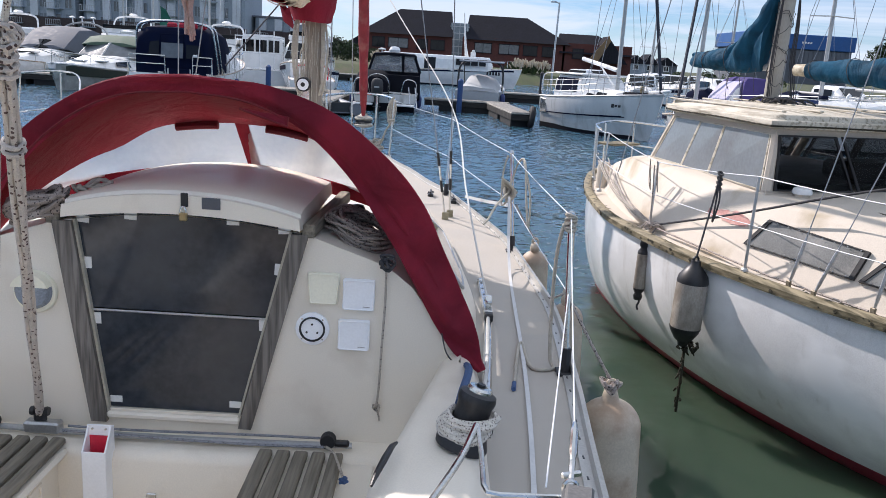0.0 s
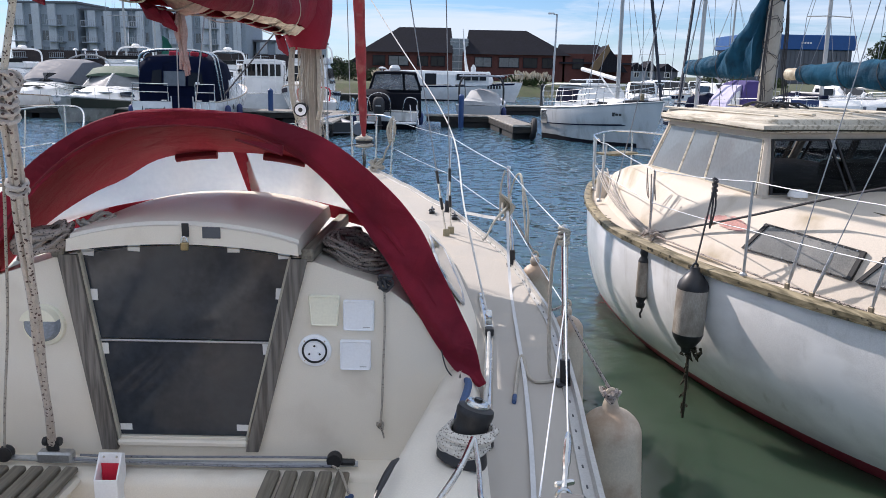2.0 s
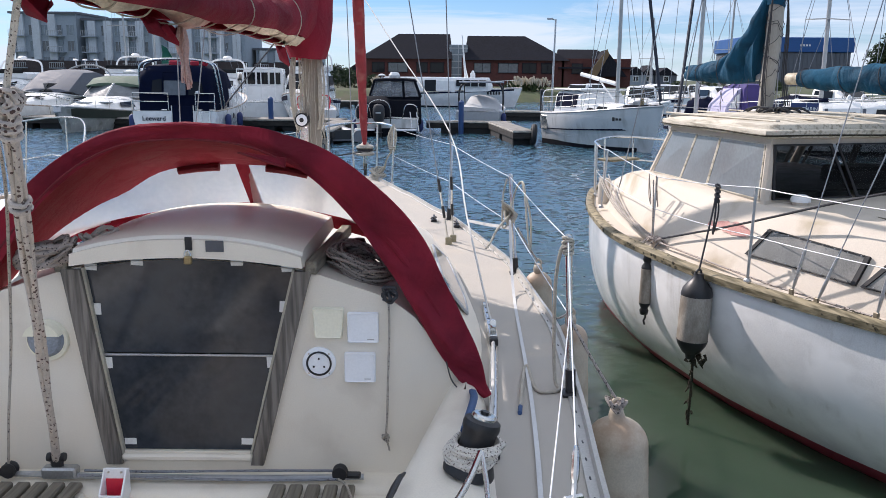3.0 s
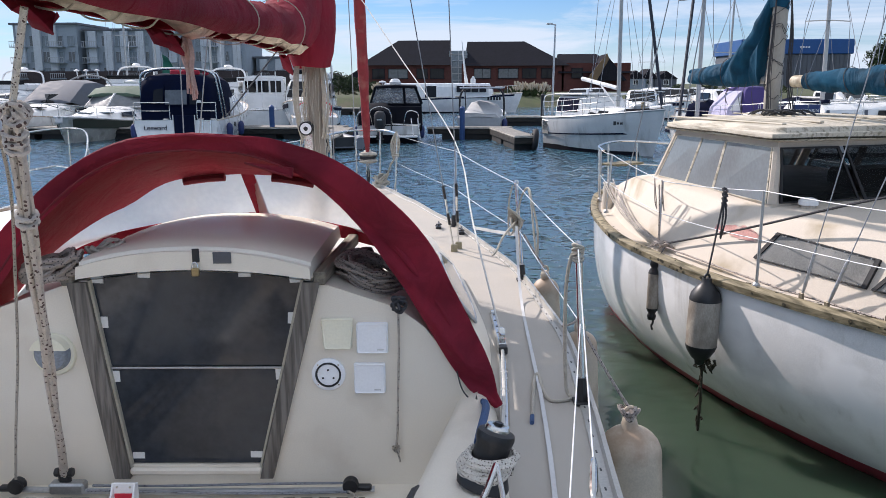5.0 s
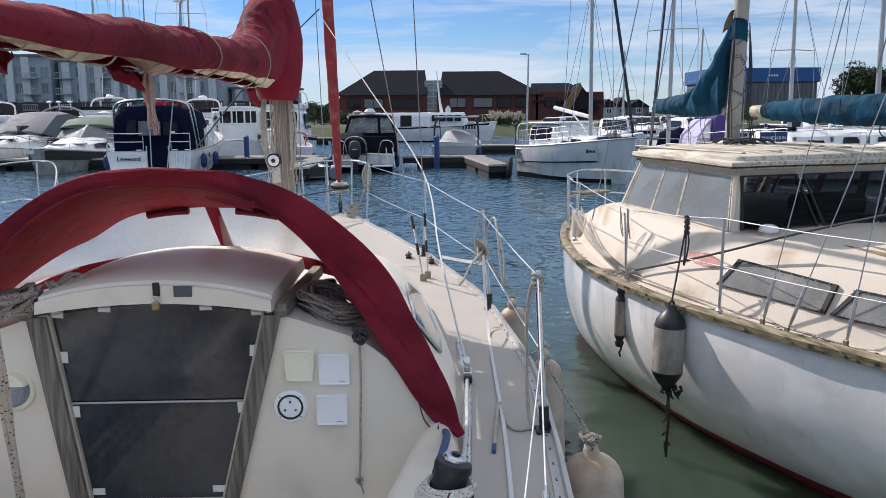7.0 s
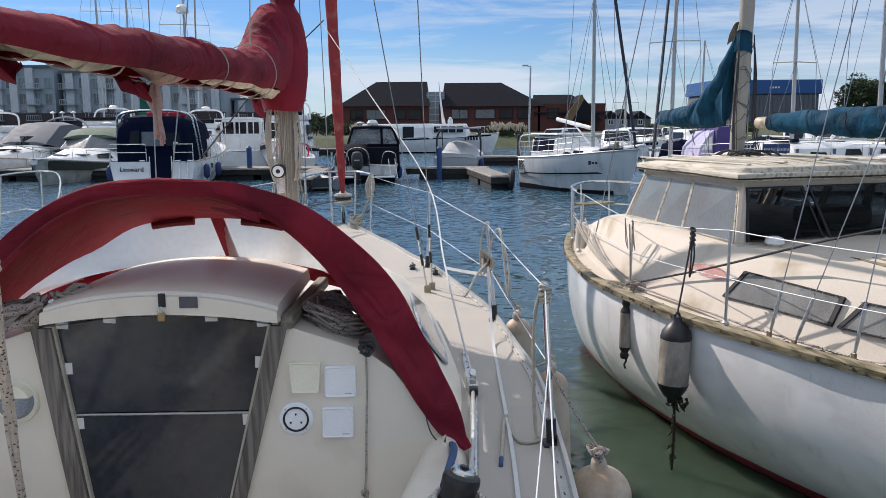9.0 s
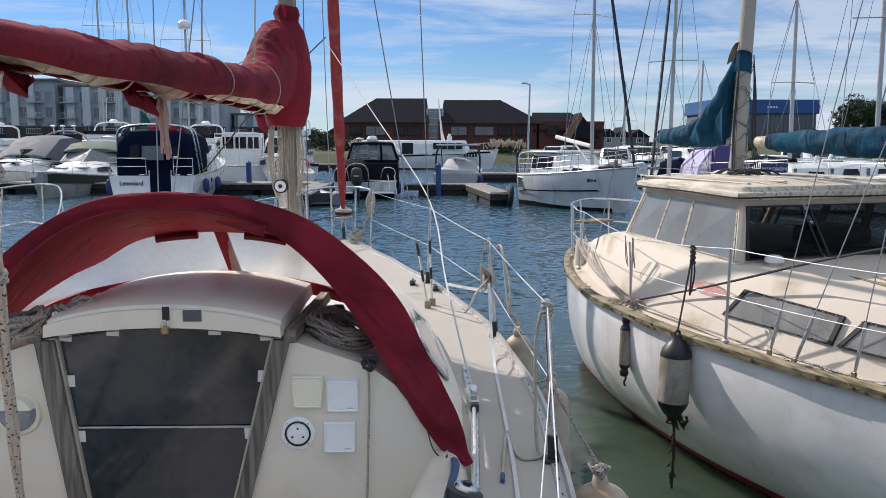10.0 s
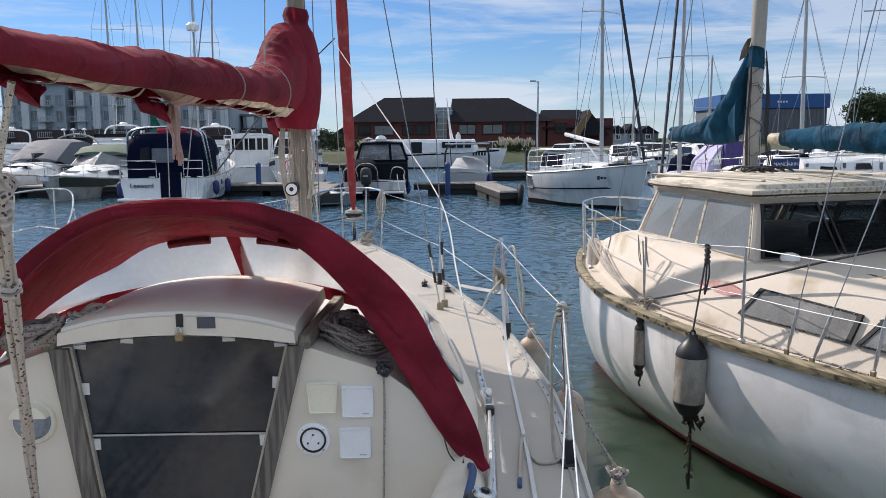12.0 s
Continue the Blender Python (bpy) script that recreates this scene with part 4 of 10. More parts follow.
g, g2 = Geo(), Geo()
rows, rows2 = [], []
for a in As:
    rows.append([side_at(a, t) for t in steps(0, 0.89, 9)])
    low = [side_at(a, t) for t in (0.89, 0.95, 1.0)]
    b, _, _ = low[-1]
    rows2.append(low + [(b + (CL - b) * 0.3, a, -0.35), (CL, a, -0.6)])
g.loft(rows, closed=False)
g.loft([[(2 * CL - b, a, z) for b, a, z in r] for r in rows], closed=False)
g2.loft([both(r[:-1]) for r in rows2], closed=False)
part("hull", g, OLD_WHITE, ship, "stained white topsides with bright reflections coloured in", sharp=1.2)
part("boot_stripe", g2, BOOT_RED, ship, "dull red antifouling at the waterline", sharp=1.2)
g = Geo()
g.loft([both([(edge_b(a) + 0.01, a, sheer(a) - 0.03), ((edge_b(a) + CL) / 2, a, sheer(a) + 0.01)]) for a in As], closed=False)
part("deck", g, OLD_CREAM, ship)
for s in (0, 1):
    g = Geo()
    rows = []
    for a in As:
        b, z0 = edge_b(a), sheer(a)
        row = [(b + 0.004, a, z0 - 0.052), (b - 0.038, a, z0 - 0.046), (b - 0.040, a, z0 - 0.005), (b - 0.014, a, z0 + 0.010), (b + 0.030, a, z0 + 0.010), (b + 0.040, a, z0), (b + 0.040, a, z0 - 0.03)]
        rows.append([(2 * CL - p, q, z) for p, q, z in row] if s else row)
    g.loft(rows, closed=False)
    part("cap_rail", g, RUB, ship, "mossy weathered wooden cap rail")

# deckhouse body: rises from the side deck to the foot of the wheelhouse windows
def body_row(a):
    k = lerp([(-3.6, 0.15), (-2.5, 0.75), (-1.2, 0.86), (0, 1.0), (1.9, 1.0), (2.5, 0.72), (3.0, 0.35), (3.35, 0.05)], a)
    b, z0 = edge_b(a), sheer(a) - 0.02
    inn = lerp([(-3.6, 0.25), (0, 0.42), (1.8, 0.34), (3.3, 0.25)], a)
    foot = b + 0.17
    return both([(foot, a, z0), (foot + 0.03, a, z0 + 0.06 * k), (b + inn - 0.03, a, z0 + 0.40 * k), (b + inn + 0.02, a, z0 + 0.425 * k), (b + inn + 0.1, a, z0 + 0.435 * k), (CL, a, z0 + 0.46 * k)])


g = Geo()
g.loft([body_row(a) for a in steps(-3.6, 3.35, 44)], closed=False)
part("deckhouse", g, OLD_CREAM, ship, "faded cream deckhouse", sharp=0.9)

# wheelhouse
WZ0, WZ1 = 1.455, 1.885


def wh_plan(z, grow=0.0):
    t = (z - WZ0) / (WZ1 - WZ0)
    l0, l1 = 0.46 + 0.03 * t - grow, 0.66 + 0.03 * t - grow
    f, r = 0.0 + 0.02 * t - grow, 1.80 - 0.28 * t + grow
    return [(l0, f, z), (2 * CL - l0, f, z), (2 * CL - l1, r, z), (l1, r, z)]


def ring_band(z0, z1, inset):
    """A hollow band of wall round the wheelhouse."""
    g = Geo()
    o0, o1 = [Vector(p) for p in wh_plan(z0)], [Vector(p) for p in wh_plan(z1)]
    i0, i1 = [Vector(p) for p in wh_plan(z0, -inset)], [Vector(p) for p in wh_plan(z1, -inset)]
    return g.loft([o0, o1, i1, i0], loop=True)


wh = part("wheelhouse", ring_band(WZ0 - 0.03, 1.475, 0.05), OLD_CREAM, ship, "cream wheelhouse with dark windows", sharp=0.5)
part("window_header", ring_band(1.835, WZ1 + 0.005, 0.05), OLD_CREAM, wh, sharp=0.5)
P0, P1 = wh_plan(1.47), wh_plan(1.84)
for i in range(4):
    a0, a1 = Vector(P0[i]), Vector(P1[i])
    mid = Vector((CL, 0.85, 0))
    w0 = Vector((0.035 if a0.x < CL else -0.035, 0.035 if i < 2 else -0.035, 0))
    g = Geo().tube([a0 + w0 * 0.75, a1 + w0 * 0.75], 0.036, 8)
    part("corner_post", g, OLD_CREAM, wh)
# one dark colour inside; the sole covers the cream deckhouse top
CABIN_DARK = paint("dark_interior", (0.025, 0.017, 0.012), 0.5, vary=0.3)
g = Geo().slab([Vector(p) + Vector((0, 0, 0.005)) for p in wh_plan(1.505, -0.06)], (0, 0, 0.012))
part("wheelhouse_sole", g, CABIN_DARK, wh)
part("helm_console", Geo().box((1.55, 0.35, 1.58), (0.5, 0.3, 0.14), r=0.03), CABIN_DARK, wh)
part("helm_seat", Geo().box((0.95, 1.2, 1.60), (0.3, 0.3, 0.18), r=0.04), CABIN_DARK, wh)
g = Geo()
rings = []
for z, grow, in ((WZ1 - 0.01, 0.02), (WZ1 + 0.0, 0.070), (WZ1 + 0.042, 0.078), (WZ1 + 0.050, 0.072), (WZ1 + 0.052, 0.045), (WZ1 + 0.080, 0.035), (WZ1 + 0.086, 0.02)):
    p = wh_plan(WZ1, grow)
    ring = []
    for i in range(4):
        q0, q1 = Vector((*p[i][:2], z)), Vector((*p[(i + 1) % 4][:2], z))
        ring += [q0.lerp(q1, t) for t in (0.03, 0.2, 0.4, 0.6, 0.8, 0.97)]
    rings.append(ring)
g.loft(rings)
top = rings[-1]
c = Vector((CL, 0.85, WZ1 + 0.115))
g.loft([top, [p.lerp(c, 0.5) + Vector((0, 0, 0.012)) for p in top], [p.lerp(c, 0.98) for p in top]], caps=True)
part("wheelhouse_roof", g, ROOF_CREAM, ship, "cream roof streaked with dirt and moss", sharp=0.9)
edge_pts = []
for i in range(4):
    q0, q1 = Vector(wh_plan(WZ1 + 0.001, 0.0765)[i]), Vector(wh_plan(WZ1 + 0.001, 0.0765)[(i + 1) % 4])
    edge_pts += [q0.lerp(q1, t) + Vector((0, 0, 0.012 + 0.003 * math.sin(9 * t + i))) for t in steps(0.03, 0.97, 8)]
part("gutter_seam", Geo().tube(edge_pts, 0.006, 6, loop=True), WEED, ship, "dark seam under the roof edge")
for k in range(6):
    b = 0.62 + 0.30 * k
    g = Geo().box((b, 0.82, WZ1 + 0.094 + 0.028 * (1 - abs(b - CL) / 0.9)), (0.035, 1.4, 0.012), rot(0, 0, -1), 0.004)
    part("roof_batten", g, ROOF_CREAM, ship)


def window_on(corners, off, name, glass_m, rim=0.022, deep=0.012, parent=None, frame_mat=None):
    """A framed pane on a flat quad, standing proud by off."""
    q = [Vector(p) for p in corners]
    nrm = (q[1] - q[0]).cross(q[3] - q[0]).normalized()
    if nrm.dot(Vector(off)) < 0:
        nrm = -nrm
    mid = sum(q, Vector()) / 4
    win = part(name, Geo().slab([p + nrm * 0.003 for p in q], nrm * deep * 0.5), glass_m, parent)
    inner = [p + (mid - p).normalized() * rim for p in q]
    g = Geo()
    for i in range(4):
        j = (i + 1) % 4
        g.slab([q[i] + nrm * 0.002, q[j] + nrm * 0.002, inner[j] + nrm * 0.002, inner[i] + nrm * 0.002], nrm * deep)
    part("window_frame", g, frame_mat or RUBBER, win)
    return win


# side panes facing the camera boat, then the front screen
def wh_side(t, z):
    k = (z - WZ0) / (WZ1 - WZ0)
    l0, l1 = 0.46 + 0.03 * k, 0.66 + 0.03 * k
    f, r = 0.02 * k, 1.80 - 0.28 * k
    return (l0 + (l1 - l0) * t, f + (r - f) * t, z)


def mirror(q):
    return [(2 * CL - x, y, z) for x, y, z in q]


SEE = glass("tinted_window", (0.006, 0.007, 0.008), 0.04, alpha=0.50, spec=0.10)
CLEAR = glass("clear_window", (0.02, 0.022, 0.024), 0.04, alpha=0.25, spec=0.2)
SEE_GREY = glass("grey_tinted_window", (0.24, 0.265, 0.285), 0.08, alpha=0.88)
for t0, t1 in ((0.03, 0.4265), (0.4285, 0.667), (0.669, 0.955)):
    q = [wh_side(t0, 1.470), wh_side(t1, 1.470), wh_side(t1, 1.842), wh_side(t0, 1.842)]
    window_on(q, (-1, 0, 0), "side_window", SEE_GREY, 0.016, 0.009, ship, ROOF_CREAM)
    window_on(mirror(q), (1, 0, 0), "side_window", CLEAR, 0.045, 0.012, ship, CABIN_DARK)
for b0, b1, c0, c1 in ((0.515, 1.15, 0.50, 0.955), (1.19, 1.66, 0.995, 1.80), (1.70, 2.28, 1.84, 2.28)):
    window_on([(b0, 0.0, 1.475), (b1, 0.0, 1.475), (c1, 0.018, 1.84), (c0, 0.018, 1.84)], (0, -1, 0), "front_window", SEE, 0.02, 0.014, ship)
AFT0, AFT1 = wh_plan(1.475), wh_plan(1.83)
for t0, t1 in ((0.05, 0.36), (0.40, 0.62), (0.66, 0.95)):
    lo0, lo1, hi0, hi1 = Vector(AFT0[3]), Vector(AFT0[2]), Vector(AFT1[3]), Vector(AFT1[2])
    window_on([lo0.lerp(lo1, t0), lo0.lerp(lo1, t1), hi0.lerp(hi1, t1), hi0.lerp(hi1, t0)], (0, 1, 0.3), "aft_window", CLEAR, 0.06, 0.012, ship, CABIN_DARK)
# deckhouse windows on the sloping side
def body_side(a, t):
    r = body_row(a)
    p, q = Vector(r[1]), Vector(r[2])
    return p.lerp(q, t)


for a0, a1 in ((-0.17, -0.95), (-1.01, -1.75)):
    window_on([body_side(a0 + 0.03, 0.21), body_side(a1, 0.21), body_side(a1, 0.73), body_side(a0 - 0.05, 0.73)], (-1, 0, 0.5), "deckhouse_window", PANE_GREY, 0.03, 0.018, ship)

# mizzen mast, boom and covers
g = Geo().tube([(1.238, 1.08, 1.95), (1.27, 1.08, 3.0), (1.42, 1.08, 8.0)], [0.058, 0.058, 0.045], 14)
part("mizzen_mast", g, SPAR_BEIGE, ship, "silver mizzen mast wrapped in lines")
g = Geo().tube([(1.24, 1.14, 2.27), (1.26, 2.26, 2.285)], 0.03, 10)
part("mizzen_boom", g, SILVER_PAINT, ship)
miz = thing("mizzen_cover", (1.3, 1.6, 2.2), NEAR, "teal blue canvas cover over the mizzen sail", "sail cover")
g = Geo()
rows = []
for t in steps(0, 1, 90):
    y0 = 1.09 + 1.13 * t ** 1.25
    topz = lerp([(1.09, 2.96), (1.14, 2.88), (1.22, 2.74), (1.35, 2.58), (1.6, 2.435), (1.9, 2.395), (2.22, 2.375)], y0)
    botz = lerp([(1.09, 2.23), (1.5, 2.22), (1.8, 2.23), (2.22, 2.245)], y0)
    w = lerp([(1.09, 0.035), (1.25, 0.075), (1.5, 0.095), (1.9, 0.08), (2.22, 0.058)], y0)
    c, h = (topz + botz) / 2, (topz - botz) / 2
    row = []
    for a in steps(0, 2 * math.pi, 44)[:-1]:
        z = c + h * math.sin(a)
        y = y0 + 0.11 * (1 - t) * (1 - (z - botz) / 0.75)
        phi = math.atan2(3.08 - z, y - 1.02)
        far = min(1.0, Vector((y - 1.05, 3.0 - z)).length / 0.35)
        pleat = abs(math.sin(10.5 * phi + 1.5 * noise.noise(Vector((y * 3, z * 3, 2))))) ** 0.6
        fold = 0.070 * far * (pleat - 0.55) * min(1.0, abs(math.cos(a)) * 2) + 0.030 * noise.noise(Vector((y * 7, z * 7, 5))) + 0.012 * noise.noise(Vector((y * 22, z * 12, 9)))
        row.append((1.205 + 0.05 * t + (w + fold) * math.cos(a), y, z + 0.25 * fold * math.sin(a)))
    rows.append(row)
g.loft(rows, caps=True)
part("cover", g, TEAL, miz, sharp=1.5)
g = Geo()
rows = []
for z, r in ((2.80, 0.066), (2.86, 0.070), (2.93, 0.068), (2.96, 0.067)):
    rows.append([(1.258 + r * math.cos(a) * (1.0 + 0.10 * math.sin(5 * a + 9 * z)), 1.085 + r * math.sin(a), z + 0.025 * math.cos(a + 2.6)) for a in steps(0, 2 * math.pi, 20)[:-1]])
g.loft(rows)
part("collar", g, TEAL, miz, "canvas collar round the mast")
g = Geo().sheet([[(1.20, 1.10, 2.90), (1.185, 1.14, 2.90), (1.18, 1.18, 2.88)], [(1.20, 1.09, 2.98), (1.185, 1.13, 3.0), (1.185, 1.16, 2.96)], [(1.215, 1.09, 3.05), (1.20, 1.11, 3.045), (1.195, 1.13, 3.02)]], 0.004)
part("headboard", g, WEED, miz, "frayed brown head of the sail")
for y, z0, z1 in ((1.62, 2.20, 2.45), (1.95, 2.21, 2.385)):
    w = 0.10 if y < 1.8 else 0.085
    g = Geo().tube([(1.235 + w * math.cos(a), y + 0.02 * math.sin(a), (z0 + z1) / 2 + ((z1 - z0) / 2 + 0.004) * math.sin(a)) for a in steps(0, 2 * math.pi, 20)[:-1]], 0.003, 5, loop=True)
    g.tube(smooth_path([(1.22, y, z0), (1.21, y + 0.02, z0 - 0.06), (1.22, y - 0.01, z0 - 0.13)]), 0.003, 5)
    part("tie", g, ROPE_BLACK, miz, "dark cord tie")
for y, d in ((1.30, 0.05), (1.40, -0.04), (1.50, 0.07), (1.22, -0.03)):
    g = Geo().tube(smooth_path([(1.17, y, 2.26), (1.15, y + d * 0.5, 2.16), (1.17, y + d, 2.04), (1.19, y + d * 1.2, 1.985)]), 0.0022, 5)
    part("cord", g, ROPE_BLACK, miz, "dark cord hanging to the roof")
mainc = thing("main_boom_cover", (1.4, -0.6, 2.2), NEAR, "teal blue canvas cover laced along the main boom", "sail cover")
def boom_x(y):
    return 1.235 + 0.14 * (0.72 - y)


g = Geo()
rows = []
for t in steps(0, 1, 200):
    y = 0.70 - 3.2 * t
    r = lerp([(0, 0.050), (0.04, 0.062), (0.15, 0.08), (0.4, 0.10), (1, 0.13)], t)
    row = []
    for a in steps(0, 2 * math.pi, 28)[:-1]:
        f = 1 + 0.10 * (abs(math.sin(9.0 * y + 0.9 * math.sin(a) + 1.5 * noise.noise(Vector((y * 3, a, 1))))) ** 0.5 - 0.6)
        f += 0.15 * noise.noise(Vector((y * 9, math.cos(a) * 1.5, math.sin(a) * 1.5))) + 0.05 * noise.noise(Vector((y * 24, math.cos(a) * 3, math.sin(a) * 3)))
        row.append((boom_x(y) + r * math.cos(a) * f, y, 2.262 + 0.01 * t + 1.12 * r * math.sin(a) * f))
    rows.append(row)
g.loft(rows, caps=True)
part("cover", g, TEAL, mainc, sharp=1.5)
for y, r in ((0.64, 0.064), (0.30, 0.083), (-0.02, 0.092), (-0.30, 0.10)):
    g = Geo().tube([(boom_x(y) + r * math.cos(a), y + 0.03 * math.sin(a), 2.263 + 1.16 * r * math.sin(a)) for a in steps(0, 2 * math.pi, 20)[:-1]], 0.0028, 5, loop=True)
    if y < -0.2:
        g.tube(smooth_path([(boom_x(y), y + 0.05, 2.18), (boom_x(y) - 0.02, y + 0.03, 2.11), (boom_x(y) - 0.01, y - 0.04, 2.08), (boom_x(y), y - 0.10, 2.15)], 4), 0.004, 5)
    part("tie", g, ROPE_BLACK, mainc, "dark cord tie")
g = Geo().tube([(1.24, 0.69, 2.262), (1.225, 0.82, 2.26), (1.223, 0.835, 2.26)], [0.045, 0.045, 0.03], 12)
part("boom_end", g, paint("stained_boom_end", (0.58, 0.51, 0.38), 0.6, vary=0.2, scale=14, bump=0.1, dirt=(0.26, 0.20, 0.13), dirt_at=0.52, dirt_scale=18), mainc, "cream end fitting of the boom")

# faded red patch on the deckhouse side
g = Geo()
rows = []
for t in steps(0, 1, 14):
    a = 0.36 - 0.44 * t
    lo, hi = 0.47 + 0.10 * noise.noise(Vector((t * 7, 1, 0))), 0.60 + 0.16 * math.sin(math.pi * t) * t + 0.06 * noise.noise(Vector((t * 9, 4, 0)))
    rows.append([body_side(a, lo + (hi - lo) * k / 4) + Vector((-0.0035, 0, 0.0025)) for k in range(5)])
g.loft(rows, closed=False)
part("faded_patch", g, paint("faded_red_patch", (0.52, 0.25, 0.22), 0.75, vary=0.25, scale=9, fine=80, bump=0.05, dirt=(0.62, 0.50, 0.42), dirt_at=0.55, dirt_scale=12), ship, "faded red patch of paint")
for a0, a1 in ((-0.17, -0.95), (-1.01, -1.75)):
    for t in (0.24, 0.70):
        for k in range(9):
            p = body_side(a0 + (a1 - a0) * (0.06 + 0.11 * k), t) + Vector((-0.016, 0, 0.010))
            part("rivet", Geo().lathe([(0.005, 0.0), (0.004, 0.004)], tuple(p), "x", 6, rot(0, 0, 180)), GALV, ship)

rnd = random.Random(77)
g = Geo()
for k in range(150):
    a = rnd.uniform(-2.0, 3.2)
    b, z0 = edge_b(a), sheer(a)
    r = rnd.uniform(0.004, 0.013)
    side = rnd.random() < 0.4
    c = Vector((b - 0.0405, a, z0 - rnd.uniform(0.01, 0.04))) if side else Vector((b + rnd.uniform(-0.01, 0.055), a, z0 + (0.011 if rnd.random() < 0.7 else 0.004)))
    n = 7
    ring = [c + (Vector((0.0, 1.6 * r * math.cos(2 * math.pi * i / n), r * math.sin(2 * math.pi * i / n))) if side else Vector((r * math.cos(2 * math.pi * i / n), 1.9 * r * math.sin(2 * math.pi * i / n), 0.0))) for i in range(n)]
    tip = c + (Vector((-0.004, 0, 0)) if side else Vector((0, 0, 0.004)))
    g.add(ring + [tip], [(i, (i + 1) % n, n) for i in range(n)])
solo("moss", g, WEED, (0.0, 0.5, 1.04), NEAR, "dark moss and grit scattered along the cap rail", "moss", kind="stuff")

# ---- far shore ----
BRICK = paint("red_brick", (0.105, 0.034, 0.028), 0.9, vary=0.25, scale=0.8, fine=6, bump=0.3)
SLATE = paint("dark_slate", (0.022, 0.022, 0.028), 0.9, vary=0.25, scale=0.6, fine=5, bump=0.3, spec=0.08)
hall = thing("brick_hall", (3, 108.6, 1.2), HOME, "red brick hall with steep dark slate roofs", "building")
for cx, w in ((-7.9, 11.6), (6.0, 13.5), (17.0, 9.0)):
    part("wall", Geo().box((cx, 113, 3.0), (w, 8, 3.8)), BRICK, hall)


def hip(g, x0, x1, y0, y1, z0, z1, rx0, rx1):
    ym = (y0 + y1) / 2
    g.add([(x0, y0, z0), (x1, y0, z0), (x1, y1, z0), (x0, y1, z0), (rx0, ym, z1), (rx1, ym, z1)],
          [(0, 1, 5, 4), (2, 3, 4, 5), (1, 2, 5), (3, 0, 4), (0, 3, 2, 1)])


for x0, x1, r0, r1, z0, z1 in ((-14.4, -2.0, -9.4, -2.4, 4.7, 8.1), (-0.5, 13.5, 0.0, 7.8, 4.6, 7.9), (12.0, 21.8, 12.3, 17.5, 3.6, 6.2)):
    g = Geo()
    hip(g, x0, x1, 108.6, 117.6, z0, z1, r0, r1)
    part("roof", g, SLATE, hall, "dark slate roof")
TIMBER = paint("brown_cladding", (0.20, 0.13, 0.07), 0.8, vary=0.2, scale=1, bump=0.1)
g = Geo().add([(15.6, 107.6, 2.6), (20.8, 107.6, 2.6), (18.0, 107.6, 6.0), (15.6, 110, 2.6), (20.8, 110, 2.6), (18.0, 112, 6.0)], [(0, 1, 2), (0, 2, 5, 3), (1, 4, 5, 2), (3, 5, 4)])
part("gable", g, SLATE, hall)
part("gable_face", Geo().slab([(15.4, 107.5, 2.5), (18.1, 107.5, 6.1), (18.4, 107.5, 5.4), (16.8, 107.5, 2.5)], (0, 0.1, 0)), TIMBER, hall, "brown gable board")
link = part("glass_link", Geo().box((-1.2, 112, 4.0), (2.4, 4, 5.2), r=0.05), PALE_GLASS, hall, "glazed stair link")
for k in range(6):
    part("glazing_bar", Geo().box((-1.2, 109.95, 1.9 + 0.85 * k), (2.5, 0.08, 0.1)), GALV, link)
for k in range(3):
    part("glazing_bar", Geo().box((-2.2 + 1.0 * k, 109.95, 4.0), (0.08, 0.08, 5.2)), GALV, link)


def far_window(parent, x, y, z, w, h, m=None, frame_mat=None):
    win = part("window", Geo().box((x, y, z), (w, 0.06, h)), m or PALE_GLASS, parent)
    g = Geo()
    g.box((x, y - 0.03, z + h / 2), (w + 0.16, 0.1, 0.09)).box((x, y - 0.03, z - h / 2), (w + 0.16, 0.14, 0.09))
    for s in (-1, 1):
        g.box((x + s * w / 2, y - 0.03, z), (0.08, 0.1, h))
    g.box((x, y - 0.02, z), (0.06, 0.08, h))
    part("window_frame", g, frame_mat or SHINY_WHITE, win)


for x, w in ((-11.8, 1.6), (-9.2, 2.6), (-6.0, 1.4), (-4.0, 1.8), (2.0, 2.2), (5.4, 2.6), (8.2, 1.8), (10.6, 1.6), (14.5, 1.4)):
    far_window(hall, x, 108.98, 3.6, w, 1.25, DARK_GLASS if w < 2.0 else GREY_GLASS, SLATE)

SHED_BLUE = paint("blue_cladding", (0.013, 0.085, 0.27), 0.5, vary=0.1, scale=0.3, fine=4, bump=0.05)
SHED_GREY = paint("grey_cladding", (0.115, 0.125, 0.145), 0.6, vary=0.1, scale=0.3, fine=4, bump=0.05)
shed = thing("warehouse", (59.0, 150, 1.2), HOME, "large grey warehouse with a blue top band", "warehouse")
part("wall", Geo().box((59.0, 158, 4.2), (19.2, 16, 6.2), r=0.1), SHED_GREY, shed)
part("fascia", Geo().box((59.0, 158, 8.6), (20.0, 16.6, 2.6), r=0.1), SHED_BLUE, shed, "bright blue cladding band")
for k in range(24):
    part("rib", Geo().box((49.7 + 0.81 * k, 149.95, 4.2), (0.10, 0.1, 6.2)), SHED_GREY, shed)
for k in range(4):
    part("mark", Geo().box((59.5 + 0.5 * k, 149.66, 8.5), (0.3, 0.04, 0.32)), SHINY_WHITE, shed, "small pale painted bar")

